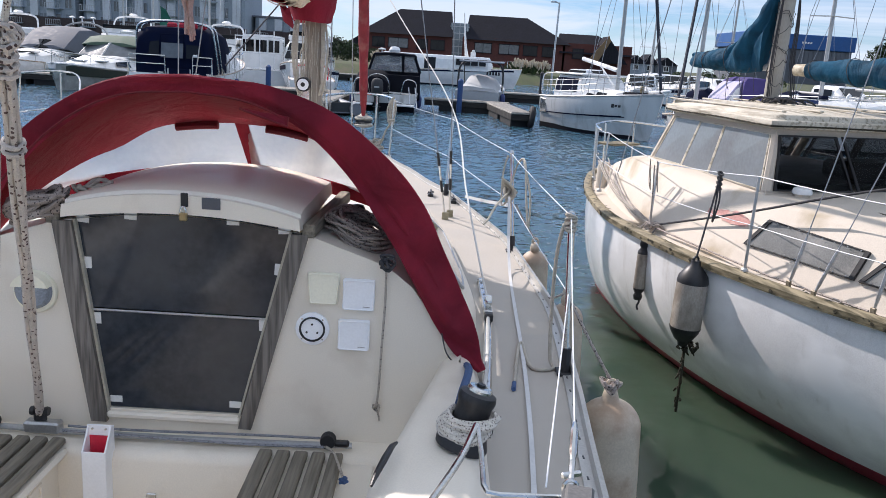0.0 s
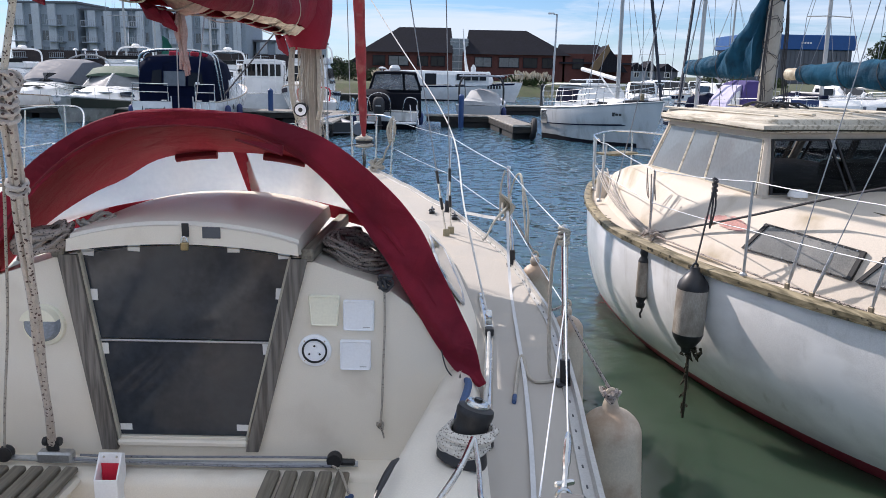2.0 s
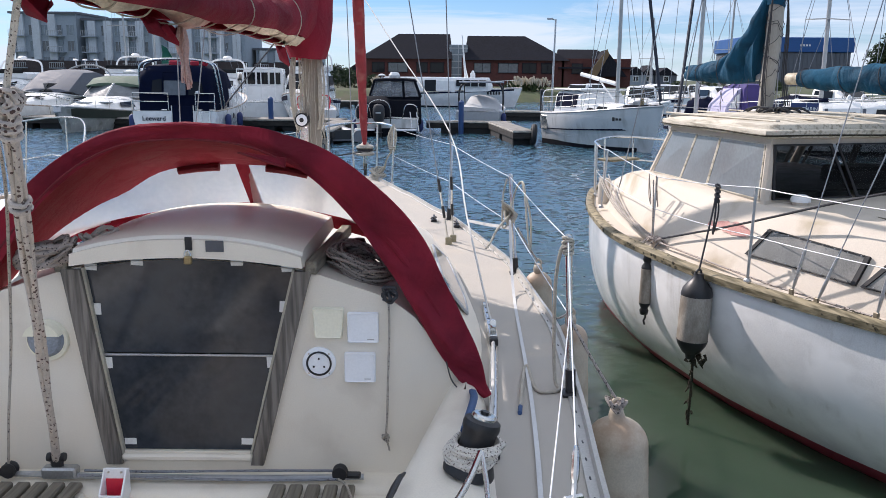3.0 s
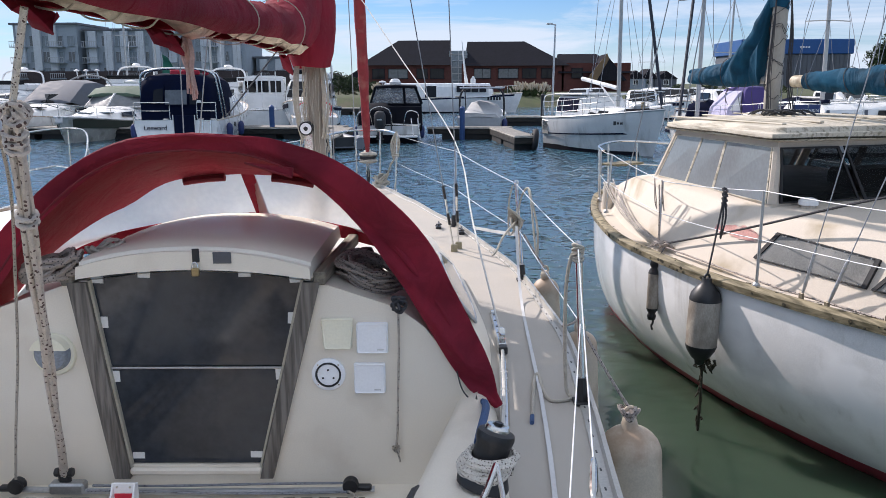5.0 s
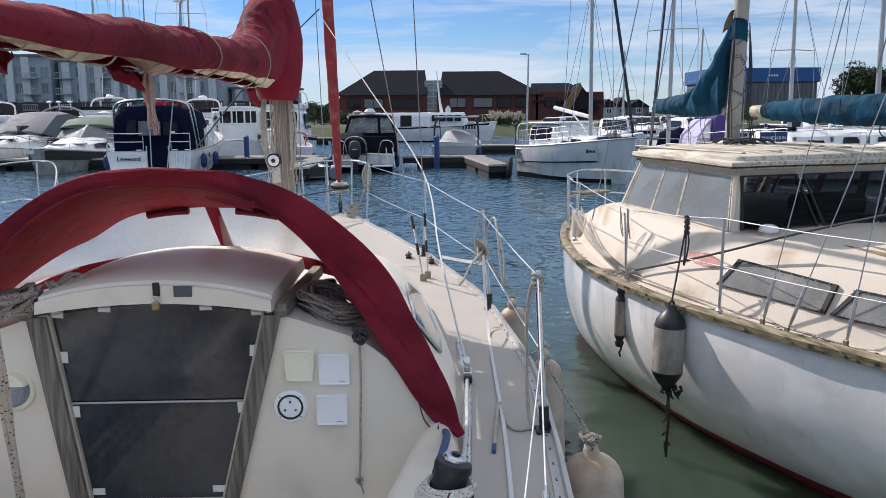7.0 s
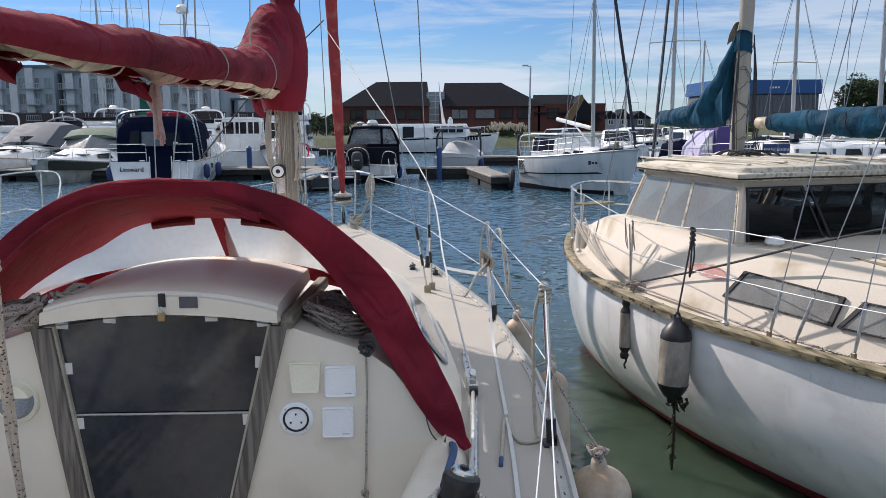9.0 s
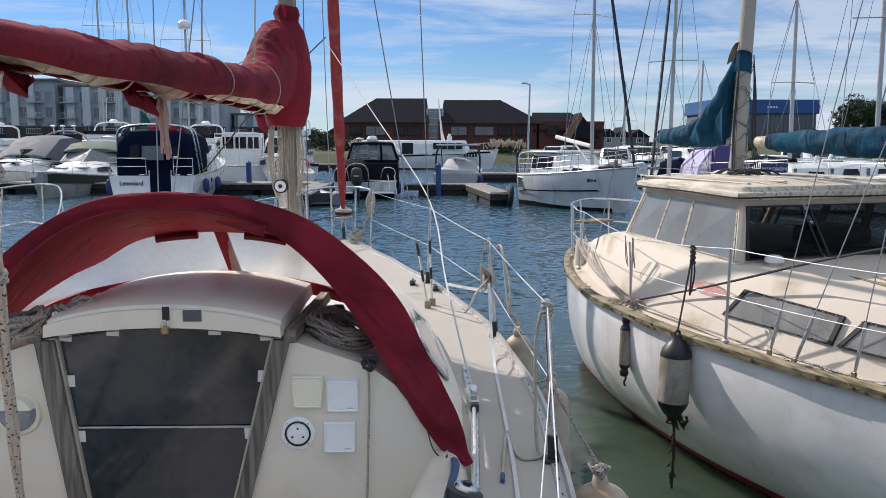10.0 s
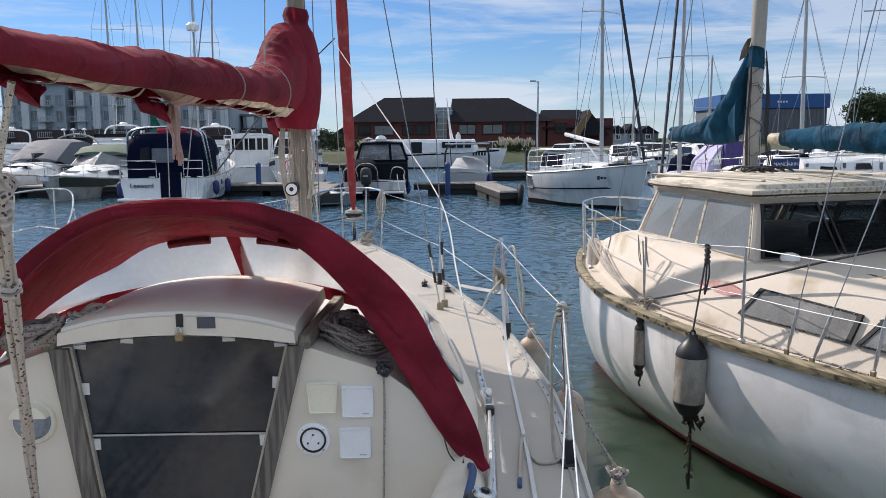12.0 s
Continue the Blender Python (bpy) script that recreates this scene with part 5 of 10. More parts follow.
FLATS = paint("pale_render", (0.30, 0.35, 0.40), 0.8, vary=0.1, scale=0.3, fine=4, bump=0.05)
FLATS2 = paint("grey_render", (0.12, 0.13, 0.15), 0.8, vary=0.1, scale=0.3, fine=4, bump=0.05)
QUAY = paint("dark_quay_brick", (0.060, 0.045, 0.045), 0.9, vary=0.25, scale=0.5, fine=5, bump=0.2)
BAY_PALE = paint("pale_bay_render", (0.52, 0.56, 0.60), 0.8, vary=0.1, scale=0.5, fine=5, bump=0.05)
for cx, w, top, y0 in ((-62.5, 9.5, 11.0, 121), (-45.0, 24.0, 10.2, 122), (-28.0, 9.0, 6.2, 126)):
    fl = thing("apartment_block", (cx, y0, 1.2), HOME, "pale blue-grey waterfront apartment block with balconies", "apartment building", "apartment blocks")
    part("wall", Geo().box((cx, y0 + 5, (top + 1.2) / 2), (w, 10, top - 1.2)), FLATS, fl)
    part("base", Geo().box((cx, y0 - 0.3, 2.7), (w + 0.4, 0.8, 3.2)), QUAY, fl, "dark brick ground floor")
    for k in range(int(w / 2.4)):
        part("bay", Geo().box((cx - w / 2 + 1.2 + 2.4 * k, y0 - 0.25, (top + 4.3) / 2), (1.15, 0.5, top - 4.5), r=0.04), BAY_PALE, fl, "pale rendered bay")
    part("roof", Geo().box((cx, y0 + 5, top + 0.15), (w + 0.8, 10.8, 0.3)), FLATS2, fl)
    n = int(w / 1.9)
    for f in range(3 if top > 8 else 1):
        for k in range(n):
            x = cx - w / 2 + (k + 0.5) * w / n
            far_window(fl, x, y0 - 0.02, 4.1 + 2.3 * f, 1.0 if k % 3 else 1.4, 1.5, GREY_GLASS if (k + f) % 2 else PALE_GLASS, FLATS)
        for k in range(0, n, 3):
            x = cx - w / 2 + (k + 0.5) * w / n
            b = part("balcony", Geo().box((x, y0 - 0.6, 3.2 + 2.3 * f), (2.2, 1.2, 0.12)), FLATS, fl)
            g = Geo().box((x, y0 - 1.18, 4.0 + 2.3 * f), (2.2, 0.05, 0.06))
            for j in range(8):
                g.box((x - 1.08 + 0.308 * j, y0 - 1.18, 3.62 + 2.3 * f), (0.05, 0.04, 0.75))
            part("railing", g, GALV, b)
for cx, y0, w, top in ((28.5, 140, 3.4, 4.4), (31.0, 141, 2.6, 4.7), (33.6, 140, 3.6, 4.3), (24.5, 146, 6.0, 5.0), (-19.5, 150, 6.5, 5.2), (-25, 152, 5, 4.4)):
    hs = thing("terrace_house", (cx, y0, 1.2), HOME, "small far house with a dark pitched roof", "house", "terrace houses")
    part("wall", Geo().box((cx, y0 + 3, 2.1), (w, 6, 1.9)), FLATS2 if w > 3.5 else FLATS, hs)
    g = Geo().add([(cx - w / 2 - 0.2, y0 - 0.2, 3.0), (cx + w / 2 + 0.2, y0 - 0.2, 3.0), (cx, y0 - 0.2, top), (cx - w / 2 - 0.2, y0 + 6.2, 3.0), (cx + w / 2 + 0.2, y0 + 6.2, 3.0), (cx, y0 + 6.2, top)],
                 [(0, 2, 5, 3), (2, 1, 4, 5), (0, 1, 2), (3, 5, 4), (0, 3, 4, 1)])
    part("roof", g, SLATE, hs)
    far_window(hs, cx, y0 - 0.03, 2.4, 0.8, 0.8, DARK_GLASS)

# lamp post
lp = thing("street_lamp", (6.3, 60, 0), HOME, "tall grey lamp post on the far quay", "street lamp")
part("pole", Geo().tube([(6.26, 60, -0.5), (6.36, 60, 6.45)], [0.09, 0.06], 10), GALV, lp)
part("arm", Geo().tube([(6.36, 60, 6.4), (6.0, 60, 6.47)], 0.04, 8), GALV, lp)
part("head", Geo().box((5.95, 60, 6.48), (0.45, 0.2, 0.12), r=0.03), GALV, lp)

# bushes, pampas grass, tree
LEAF = paint("foliage", (0.055, 0.085, 0.028), 0.8, vary=0.45, scale=2, fine=20, bump=0.3)
LEAF_DARK = paint("dark_foliage", (0.035, 0.058, 0.022), 0.8, vary=0.45, scale=2, fine=20, bump=0.3)
PLUME = paint("pampas_plume", (0.52, 0.44, 0.33), 0.9, vary=0.25, scale=3, fine=30, bump=0.3)
BARK = paint("bark", (0.10, 0.075, 0.05), 0.9, vary=0.3, bump=0.4)


def leaf_cloud(g, c, rad, count, size, rnd, squash=1.0):
    for _ in range(count):
        d = Vector((rnd.gauss(0, 1), rnd.gauss(0, 1), rnd.gauss(0, 1))).normalized() * rad * rnd.uniform(0.55, 1.0) ** 0.6
        p = Vector(c) + Vector((d.x, d.y, d.z * squash))
        a, b = Vector((rnd.gauss(0, 1), rnd.gauss(0, 1), rnd.gauss(0, 1))).normalized(), Vector((rnd.gauss(0, 1), rnd.gauss(0, 1), rnd.gauss(0, 1))).normalized()
        s = size * rnd.uniform(0.6, 1.3)
        g.add([p - a * s, p + b * s * 0.6, p + a * s, p - b * s * 0.6], [(0, 1, 2, 3)])


rnd = random.Random(21)
for cx, cy, r, h in ((-13.6, 86, 1.7, 2.1), (-11.9, 86.5, 1.5, 1.9), (-15.5, 87, 1.3, 1.6), (-10.4, 87, 1.2, 1.4), (-7.0, 86, 0.8, 0.8), (6.6, 84, 1.0, 0.8), (4.9, 84.5, 1.2, 0.9), (26.0, 90, 1.2, 0.8), (30, 92, 1.4, 0.9), (34.5, 92, 1.3, 0.8), (22, 88, 1.0, 0.7)):
    bush = thing("bush", (cx, cy, 1.0), HOME, "rounded green bush on the bank", "bush", "bushes on the bank")
    g = Geo()
    for k in range(7):
        leaf_cloud(g, (cx + rnd.uniform(-0.6, 0.6) * r, cy + rnd.uniform(-0.4, 0.4), 1.0 + h * rnd.uniform(0.35, 0.9)), r * 0.62, 130, 0.14, rnd, 0.85)
    part("crown", g, LEAF if rnd.random() < 0.5 else LEAF_DARK, bush)
    part("stem", Geo().tube([(cx, cy, 0.8), (cx, cy, 1.0 + h * 0.6)], [0.08, 0.03], 6), BARK, bush)
for cx, cy in ((-9.2, 84.5), (-8.2, 84.8), (-7.6, 84.6), (5.0, 82.5), (5.9, 82.8), (6.7, 82.4), (7.6, 82.6)):
    pg = thing("pampas_grass", (cx, cy, 1.0), HOME, "clump of pampas grass with pale plumes", "pampas grass", "pampas clumps")
    g, g2 = Geo(), Geo()
    for k in range(70):
        a, l = rnd.uniform(0, 6.28), rnd.uniform(0.6, 1.1)
        tip = Vector((cx + 0.55 * l * math.cos(a), cy + 0.55 * l * math.sin(a), 1.0 + l * rnd.uniform(0.5, 1.0)))
        g.tube([(cx + 0.1 * math.cos(a), cy + 0.1 * math.sin(a), 0.9), tip], [0.03, 0.006], 3)
    for k in range(34):
        q, rr = rnd.uniform(0, 6.28), 0.62 * rnd.random() ** 0.6
        x, y, z = cx + rr * math.cos(q), cy + rr * math.sin(q), 2.15 - 0.75 * rr ** 2 * 1.6 + rnd.uniform(-0.2, 0.12)
        lean = 0.22 * rr * math.cos(q) / 0.62 + rnd.uniform(-0.05, 0.05)
        g2.tube([(x, y, z - 0.12), (x + lean * 0.4, y, z + 0.06), (x + lean * 0.8, y, z + 0.2), (x + lean * 1.3, y, z + 0.3)], [0.03, 0.085, 0.075, 0.02], 6)
    part("blades", g, LEAF, pg)
    part("plumes", g2, PLUME, pg, "pale feathery plumes")
for cx, cy, s in ((56.0, 110, 1.12), (60.5, 112, 1.3), (64.5, 112, 1.35)):
    tree = thing("tree", (cx, cy, 1.2), HOME, "broad dark green tree beyond the boatyard", "tree", "far trees")
    part("trunk", Geo().tube([(cx, cy, 0.9), (cx + 0.1, cy, 2.6), (cx, cy, 5.5 * s)], [0.35, 0.26, 0.08], 8), BARK, tree)
    for k in range(7):
        a = k * 0.9
        part("limb", Geo().tube([(cx, cy, 2.6 + 0.3 * k), (cx + 1.3 * math.cos(a), cy + 1.3 * math.sin(a), 4.2 + 0.4 * k), (cx + 2.3 * math.cos(a), cy + 2.3 * math.sin(a), 5.2 + 0.4 * k)], [0.12, 0.07, 0.02], 6), BARK, tree)
    g = Geo()
    for k in range(34):
        a, rr = rnd.uniform(0, 6.28), rnd.uniform(0.5, 3.2)
        leaf_cloud(g, (cx + rr * math.cos(a), cy + rr * math.sin(a) * 0.7, 3.6 + (4.8 * s) * rnd.random() ** 0.8 * (1 - rr / 5.0)), rnd.uniform(0.7, 1.25), 170, 0.20, rnd)
    part("crown", g, LEAF_DARK, tree)

# ---- pontoons ----
PLANKS = wood_paint("pontoon_planks", (0.09, 0.085, 0.075), (0.30, 0.28, 0.25), 3.0, (0.2, 1, 1))
PLANK_EDGE = wood_paint("pale_edge_board", (0.22, 0.20, 0.17), (0.48, 0.45, 0.40), 3.0, (0.2, 1, 1))
PLANK_DARK = wood_paint("dark_fender_board", (0.008, 0.007, 0.006), (0.03, 0.026, 0.022), 3.0, (0.2, 1, 1))
CONCRETE = paint("dark_pontoon_side", (0.022, 0.022, 0.022), 0.85, vary=0.3, scale=2, bump=0.2)


def pontoon(a, b, w, label):
    a, b = Vector(a), Vector(b)
    d = b - a
    m = rot(0, 0, math.degrees(math.atan2(d.y, d.x)))
    c = (a + b) / 2
    p = thing("pontoon", (c.x, c.y, 0), HOME, label, "pontoon", "pontoons")
    part("deck", Geo().box((c.x, c.y, 0.46), (d.length, w, 0.08), m, 0.01), PLANKS, p)
    part("edge_board", Geo().box((c.x, c.y, 0.455), (d.length + 0.03, w + 0.06, 0.05), m, 0.008), PLANK_EDGE, p, "pale timber edge board")
    part("fender_board", Geo().box((c.x, c.y, 0.31), (d.length - 0.03, w + 0.03, 0.20), m, 0.01), PLANK_DARK, p, "dark timber fender board")
    n = max(1, int(d.length / 2.6))
    for k in range(n):
        q = a.lerp(b, (k + 0.5) / n)
        part("float", Geo().box((q.x, q.y, 0.08), (min(2.3, d.length / n * 0.92), w * 0.92, 0.40), m, 0.03), CONCRETE, p)


pontoon((-34, 34.9, 0), (-5.2, 34.3, 0), 1.7, "long timber-decked mooring pontoon")
pontoon((-1.62, 33.62, 0), (1.9, 33.62, 0), 0.62, "timber-decked mooring pontoon beside a berth")
pontoon((2.05, 27.6, 0), (1.35, 33.25, 0), 0.75, "short timber finger pontoon reaching out")
pontoon((-4.9, 27.0, 0), (-5.1, 33.4, 0), 0.8, "short timber finger pontoon between boats")
pontoon((1.6, 45, 0), (8.0, 45, 0), 1.4, "far timber-decked pontoon with boats")
pontoon((-14, 62, 0), (-6, 62, 0), 1.4, "far timber-decked pontoon with boats")
PILE_BLUE = paint("blue_pile", (0.02, 0.065, 0.19), 0.5, vary=0.15)
for x, y, h, m in ((-0.17, 33.0, 1.25, PILE_BLUE), (-8.2, 33.8, 1.3, PILE_BLUE), (4.2, 45.0, 1.6, BLACK), (-6.6, 36, 2.2, PILE_BLUE)):
    pl = thing("mooring_pile", (x, y, 0), HOME, "round mooring pile standing by the pontoon", "pile", "mooring piles")
    part("shaft", Geo().tube([(x, y, -1), (x, y, h)], 0.11, 14), m, pl)
    part("cap", Geo().lathe([(0.12, h), (0.11, h + 0.05), (0.02, h + 0.12)], (x, y, 0), "z", 14), m, pl)


# ---- other boats: x starboard, y to the bow, stern at y = 0 ----
def hull_rows(L, B, fs, fb, full=0.86, vee=0.72, n=22, stern=0.92):
    rows = []
    for t in steps(0, 1, n):
        w = B / 2 * (stern + (1 - stern) * min(1, t * 3)) * max(0.0, 1 - t ** (3.2 * full)) ** 0.75
        z = fs + (fb - fs) * t ** 1.6
        wl = w * (1 - 0.55 * t ** 1.5) * vee / 0.72 * 0.92
        y = L * t
        rows.append((w, wl, y, z))
    return rows


def add_hull(ob, L, B, fs, fb, m, stripe=None, deck=None, full=0.86, stern=0.92, band=(0.93, 0.78)):
    rows = hull_rows(L, B, fs, fb, full, stern=stern)
    g = Geo()
    rr = []
    for w, wl, y, z in rows:
        ov = 0.55 * (y / L) ** 3
        half = [(w, y + ov, z), (w * 1.01, y + ov * 0.85, z * 0.8), (w * 0.5 + wl * 0.5, y + ov * 0.45, z * 0.4), (wl, y, 0.04), (wl * 0.9, y, -0.25)]
        rr.append([(-x, yy, zz) for x, yy, zz in half] + [(x, yy, zz) for x, yy, zz in half[::-1]])
    g.loft(rr, closed=False)
    g.f.append(tuple(range(10)))
    hull = part("hull", g, m, ob, sharp=0.9)
    if stripe:
        for s in (-1, 1):
            g = Geo()
            g.sheet([[(s * (w * 1.01 + 0.012), y + 0.55 * (y / L) ** 3 * 0.9, z * band[0]) for w, wl, y, z in rows[:-1]], [(s * (w * 1.012 + 0.012), y + 0.55 * (y / L) ** 3 * 0.85, z * band[1]) for w, wl, y, z in rows[:-1]]], 0.01)
            part("stripe", g, stripe, hull)
    for s in (-1, 1):
        g = Geo().sheet([[(s * (wl + 0.008), y + 0.004, 0.17) for w, wl, y, z in rows[:-2]], [(s * (wl * 0.985 + 0.012), y + 0.004, -0.05) for w, wl, y, z in rows[:-2]]], 0.02)
        part("boot_top", g, NAVY_BLACK, hull, "dark boot top at the waterline")
    g = Geo()
    g.loft([[(-w, y + 0.55 * (y / L) ** 3, z - 0.01), (0, y + 0.55 * (y / L) ** 3, z + 0.04), (w, y + 0.55 * (y / L) ** 3, z - 0.01)] for w, wl, y, z in rows], closed=False)
    part("deck", g, deck or SHINY_WHITE, ob)
    for s in (-1, 1):
        g = Geo().tube([(s * w, y + 0.55 * (y / L) ** 3, z) for w, wl, y, z in rows], 0.03, 6)
        part("rubbing_strake", g, GALV if m is not SHINY_WHITE else FENDER_TAN, hull)
    return rows


def add_cabin(ob, secs, m, name="cabin", sharp=0.5):
    """secs: (y, half width at foot, half width at top, foot z, top z)."""
    g = Geo()
    g.loft([[(-a, y, z0), (-(a * 0.4 + b * 0.6), y, z0 + 0.75 * (z1 - z0)), (-b * 0.9, y, z1 - 0.02), (-b * 0.5, y, z1 + 0.02), (b * 0.5, y, z1 + 0.02), (b * 0.9, y, z1 - 0.02), (a * 0.4 + b * 0.6, y, z0 + 0.75 * (z1 - z0)), (a, y, z0)] for y, a, b, z0, z1 in secs], closed=False, caps=True)
    return part(name, g, m, ob, sharp=sharp)


def add_rail(ob, rows, t0, t1, h, name="guard_rail", m=None, r=0.012, posts=6):
    """A rail on posts along both sides and round the bow where t1 is 1."""
    n = len(rows) - 1
    for s in (-1, 1):
        pts = []
        for t in steps(t0, t1, 12):
            w, wl, y, z = rows[min(n, int(round(t * n)))]
            ov = 0.55 * (y / rows[-1][2]) ** 3
            pts.append(Vector((s * max(w - 0.06, 0.0), y + ov - 0.05, z + h)))
        rail = part(name, Geo().tube(pts, r, 6), m or STEEL, ob)
        for k in range(posts):
            p = pts[int(k * 12 / max(1, posts - 1))]
            part("rail_post", Geo().tube([p - Vector((0, 0, h)), p], r * 0.9, 5), m or STEEL, rail)


def quad_pane(ob, q, m, name="window", thick=0.03):
    q = [Vector(p) for p in q]
    n = (q[1] - q[0]).cross(q[3] - q[0]).normalized()
    return part(name, Geo().slab([p - n * thick * 0.5 for p in q], n * thick), m, ob)


def far_fender(frame_m, x, y, z, m=FENDER_BLUE, r=0.12, h=0.55):
    f = thing("boat_fender", (x, y, z), frame_m, "dark blue fender hung on a cruiser" if m is FENDER_BLUE else "pale fender hung on a moored boat", "fender", "far fenders")
    part("body", Geo().lathe([(0.03, -h), (r * 0.8, -h + 0.06), (r, -h + 0.14), (r, -0.14), (r * 0.8, -0.06), (0.03, 0)], (x, y, z), "z", 12), m, f, sharp=1.3)
    part("lanyard", Geo().tube([(x, y, z), (x * 0.97, y, z + 0.35)], 0.015, 5), ROPE_PLAIN, f)


def letters(ob, text, m, size, mat4, extrude=0.006):
    """Raised lettering from the built-in font, as one mesh."""
    cu = bpy.data.curves.new("lettering", "FONT")
    cu.body, cu.size, cu.extrude, cu.align_x, cu.align_y = text, size, extrude, "CENTER", "CENTER"
    tmp = new("lettering", cu)
    me = bpy.data.meshes.new_from_object(tmp.evaluated_get(bpy.context.evaluated_depsgraph_get()))
    bpy.data.objects.remove(tmp)
    me.materials.clear()
    me.materials.append(m)
    o = new("lettering", me)
    o.parent = ob
    o.matrix_local = Matrix.Translation(-BASES[ob]) @ mat4
    BASES[o] = BASES[ob]
    return o


def at(x, y, heading):
    return pose(x, y, 0, 0, 0, heading)


# white cruiser, stern towards the camera, with navy canopy
M = at(-10.65, 29.2, 1)
lw = thing("cabin_cruiser", (0, 0, 0), M, "white cabin cruiser with a navy cockpit canopy and stern name", "cabin cruiser")
rows = add_hull(lw, 8.4, 3.3, 0.98, 1.5, SHINY_WHITE, None)
part("bathing_platform", Geo().box((0, -0.3, 0.22), (2.9, 0.7, 0.10), r=0.03), SHINY_WHITE, lw)
part("stern_door", Geo().box((0.32, -0.03, 0.72), (0.75, 0.05, 0.9), r=0.02), NAVY, lw, "navy stern door cover")
add_cabin(lw, [(2.6, 1.45, 1.2, 0.95, 2.1), (4.2, 1.35, 1.0, 1.1, 2.0), (5.8, 1.1, 0.7, 1.2, 1.55), (6.8, 0.6, 0.3, 1.3, 1.38)], SHINY_WHITE)
g = Geo()
rr = []
for y, w, top in ((0.08, 1.28, 2.35), (0.3, 1.36, 2.62), (1.5, 1.38, 2.72), (2.9, 1.3, 2.6), (3.9, 1.15, 2.15)):
    rr.append([(-w, y, 0.98), (-w * 1.0, y, 1.7), (-w * 0.93, y, top - 0.25), (-w * 0.7, y, top - 0.04), (0, y, top), (w * 0.7, y, top - 0.04), (w * 0.93, y, top - 0.25), (w, y, 1.7), (w, y, 0.98)])
g.loft(rr, closed=False, caps=True)
canopy = part("canopy", g, NAVY, lw, "navy canvas cockpit canopy", sharp=0.8)
quad_pane(canopy, [(-0.35, 0.03, 1.55), (0.45, 0.03, 1.55), (0.45, 0.13, 2.35), (-0.35, 0.13, 2.35)], GREY_GLASS, "clear_panel")
quad_pane(canopy, [(0.55, 0.03, 1.55), (1.1, 0.03, 1.55), (1.0, 0.13, 2.25), (0.55, 0.13, 2.3)], DARK_GLASS, "clear_panel")
arch_pts = smooth_path([(-1.5, 0.9, 1.0), (-1.42, 0.6, 2.2), (-1.2, 0.5, 2.72), (0, 0.45, 2.85), (1.2, 0.5, 2.72), (1.42, 0.6, 2.2), (1.5, 0.9, 1.0)])
part("radar_arch", Geo().tube(arch_pts, 0.045, 8), STEEL, lw)
part("radar_arch", Geo().tube([(p.x, p.y + 0.45, p.z) for p in arch_pts], 0.035, 8), STEEL, lw)
for x0, x1 in ((-0.30, 0.05), (0.12, 0.42), (0.50, 0.80), (0.92, 1.14)):
    part("life_jacket", Geo().box(((x0 + x1) / 2, 0.62, 2.70), (x1 - x0, 0.14, 0.20), rot(0, 0, 4), 0.05), paint("red_life_jacket", (0.55, 0.02, 0.05), 0.6, vary=0.2) if "red_life_jacket" not in bpy.data.materials else bpy.data.materials["red_life_jacket"], lw, "bright red life jacket stowed on the arch")
for x0, x1 in ((-1.5, -0.2), (0.8, 1.5)):
    part("stern_rail", Geo().tube([(x0, 0.02, 1.0), (x0, 0.0, 1.62), (x1, 0.0, 1.62), (x1, 0.02, 1.0)], 0.022, 6).tube([(x0, 0.0, 1.32), (x1, 0.0, 1.32)], 0.016, 6), STEEL, lw)
add_rail(lw, rows, 0.25, 0.95, 0.55)
letters(lw, "Leeward", NAVY, 0.25, Matrix.Translation((-0.75, -0.03, 0.70)) @ rot(90, 0, 0))
for x in (-1.35, -0.35, 0.95, 1.4):
    part("cleat", Geo().tube([(x - 0.1, -0.02, 1.02), (x + 0.1, -0.02, 1.02)], 0.025, 6), STEEL, lw)
for x in (-0.08, 0.72):
    part("door_jamb", Geo().box((x, -0.035, 0.72), (0.03, 0.05, 0.92), r=0.008), SHINY_WHITE, lw)
quad_pane(canopy, [(-0.80, 0.03, 1.62), (-0.42, 0.02, 1.62), (-0.42, 0.12, 2.3), (-0.74, 0.12, 2.25)], DARK_GLASS, "clear_panel")
part("panel_frame", Geo().tube([(-0.37, 0.0, 1.53), (0.47, 0.0, 1.53), (0.47, 0.1, 2.37), (-0.37, 0.1, 2.37), (-0.37, 0.0, 1.53)], 0.02, 6), NAVY, canopy)
part("stern_light", Geo().box((0.9, -0.01, 1.66), (0.16, 0.06, 0.08), r=0.02), SHINY_WHITE, lw)
part("boarding_ladder", Geo().tube([(1.0, -0.1, 0.25), (1.0, -0.06, 0.95), (1.3, -0.06, 0.95), (1.3, -0.1, 0.25)], 0.02, 6), STEEL, lw)
part("port_light", Geo().lathe([(0.10, 0), (0.10, 0.02)], (1.66, 1.9, 0.75), "x", 14), DARK_GLASS, lw)
for x, y in ((-1.62, 0.15), (1.70, 1.0), (1.72, 2.6)):
    far_fender(M, x, y, 0.85)

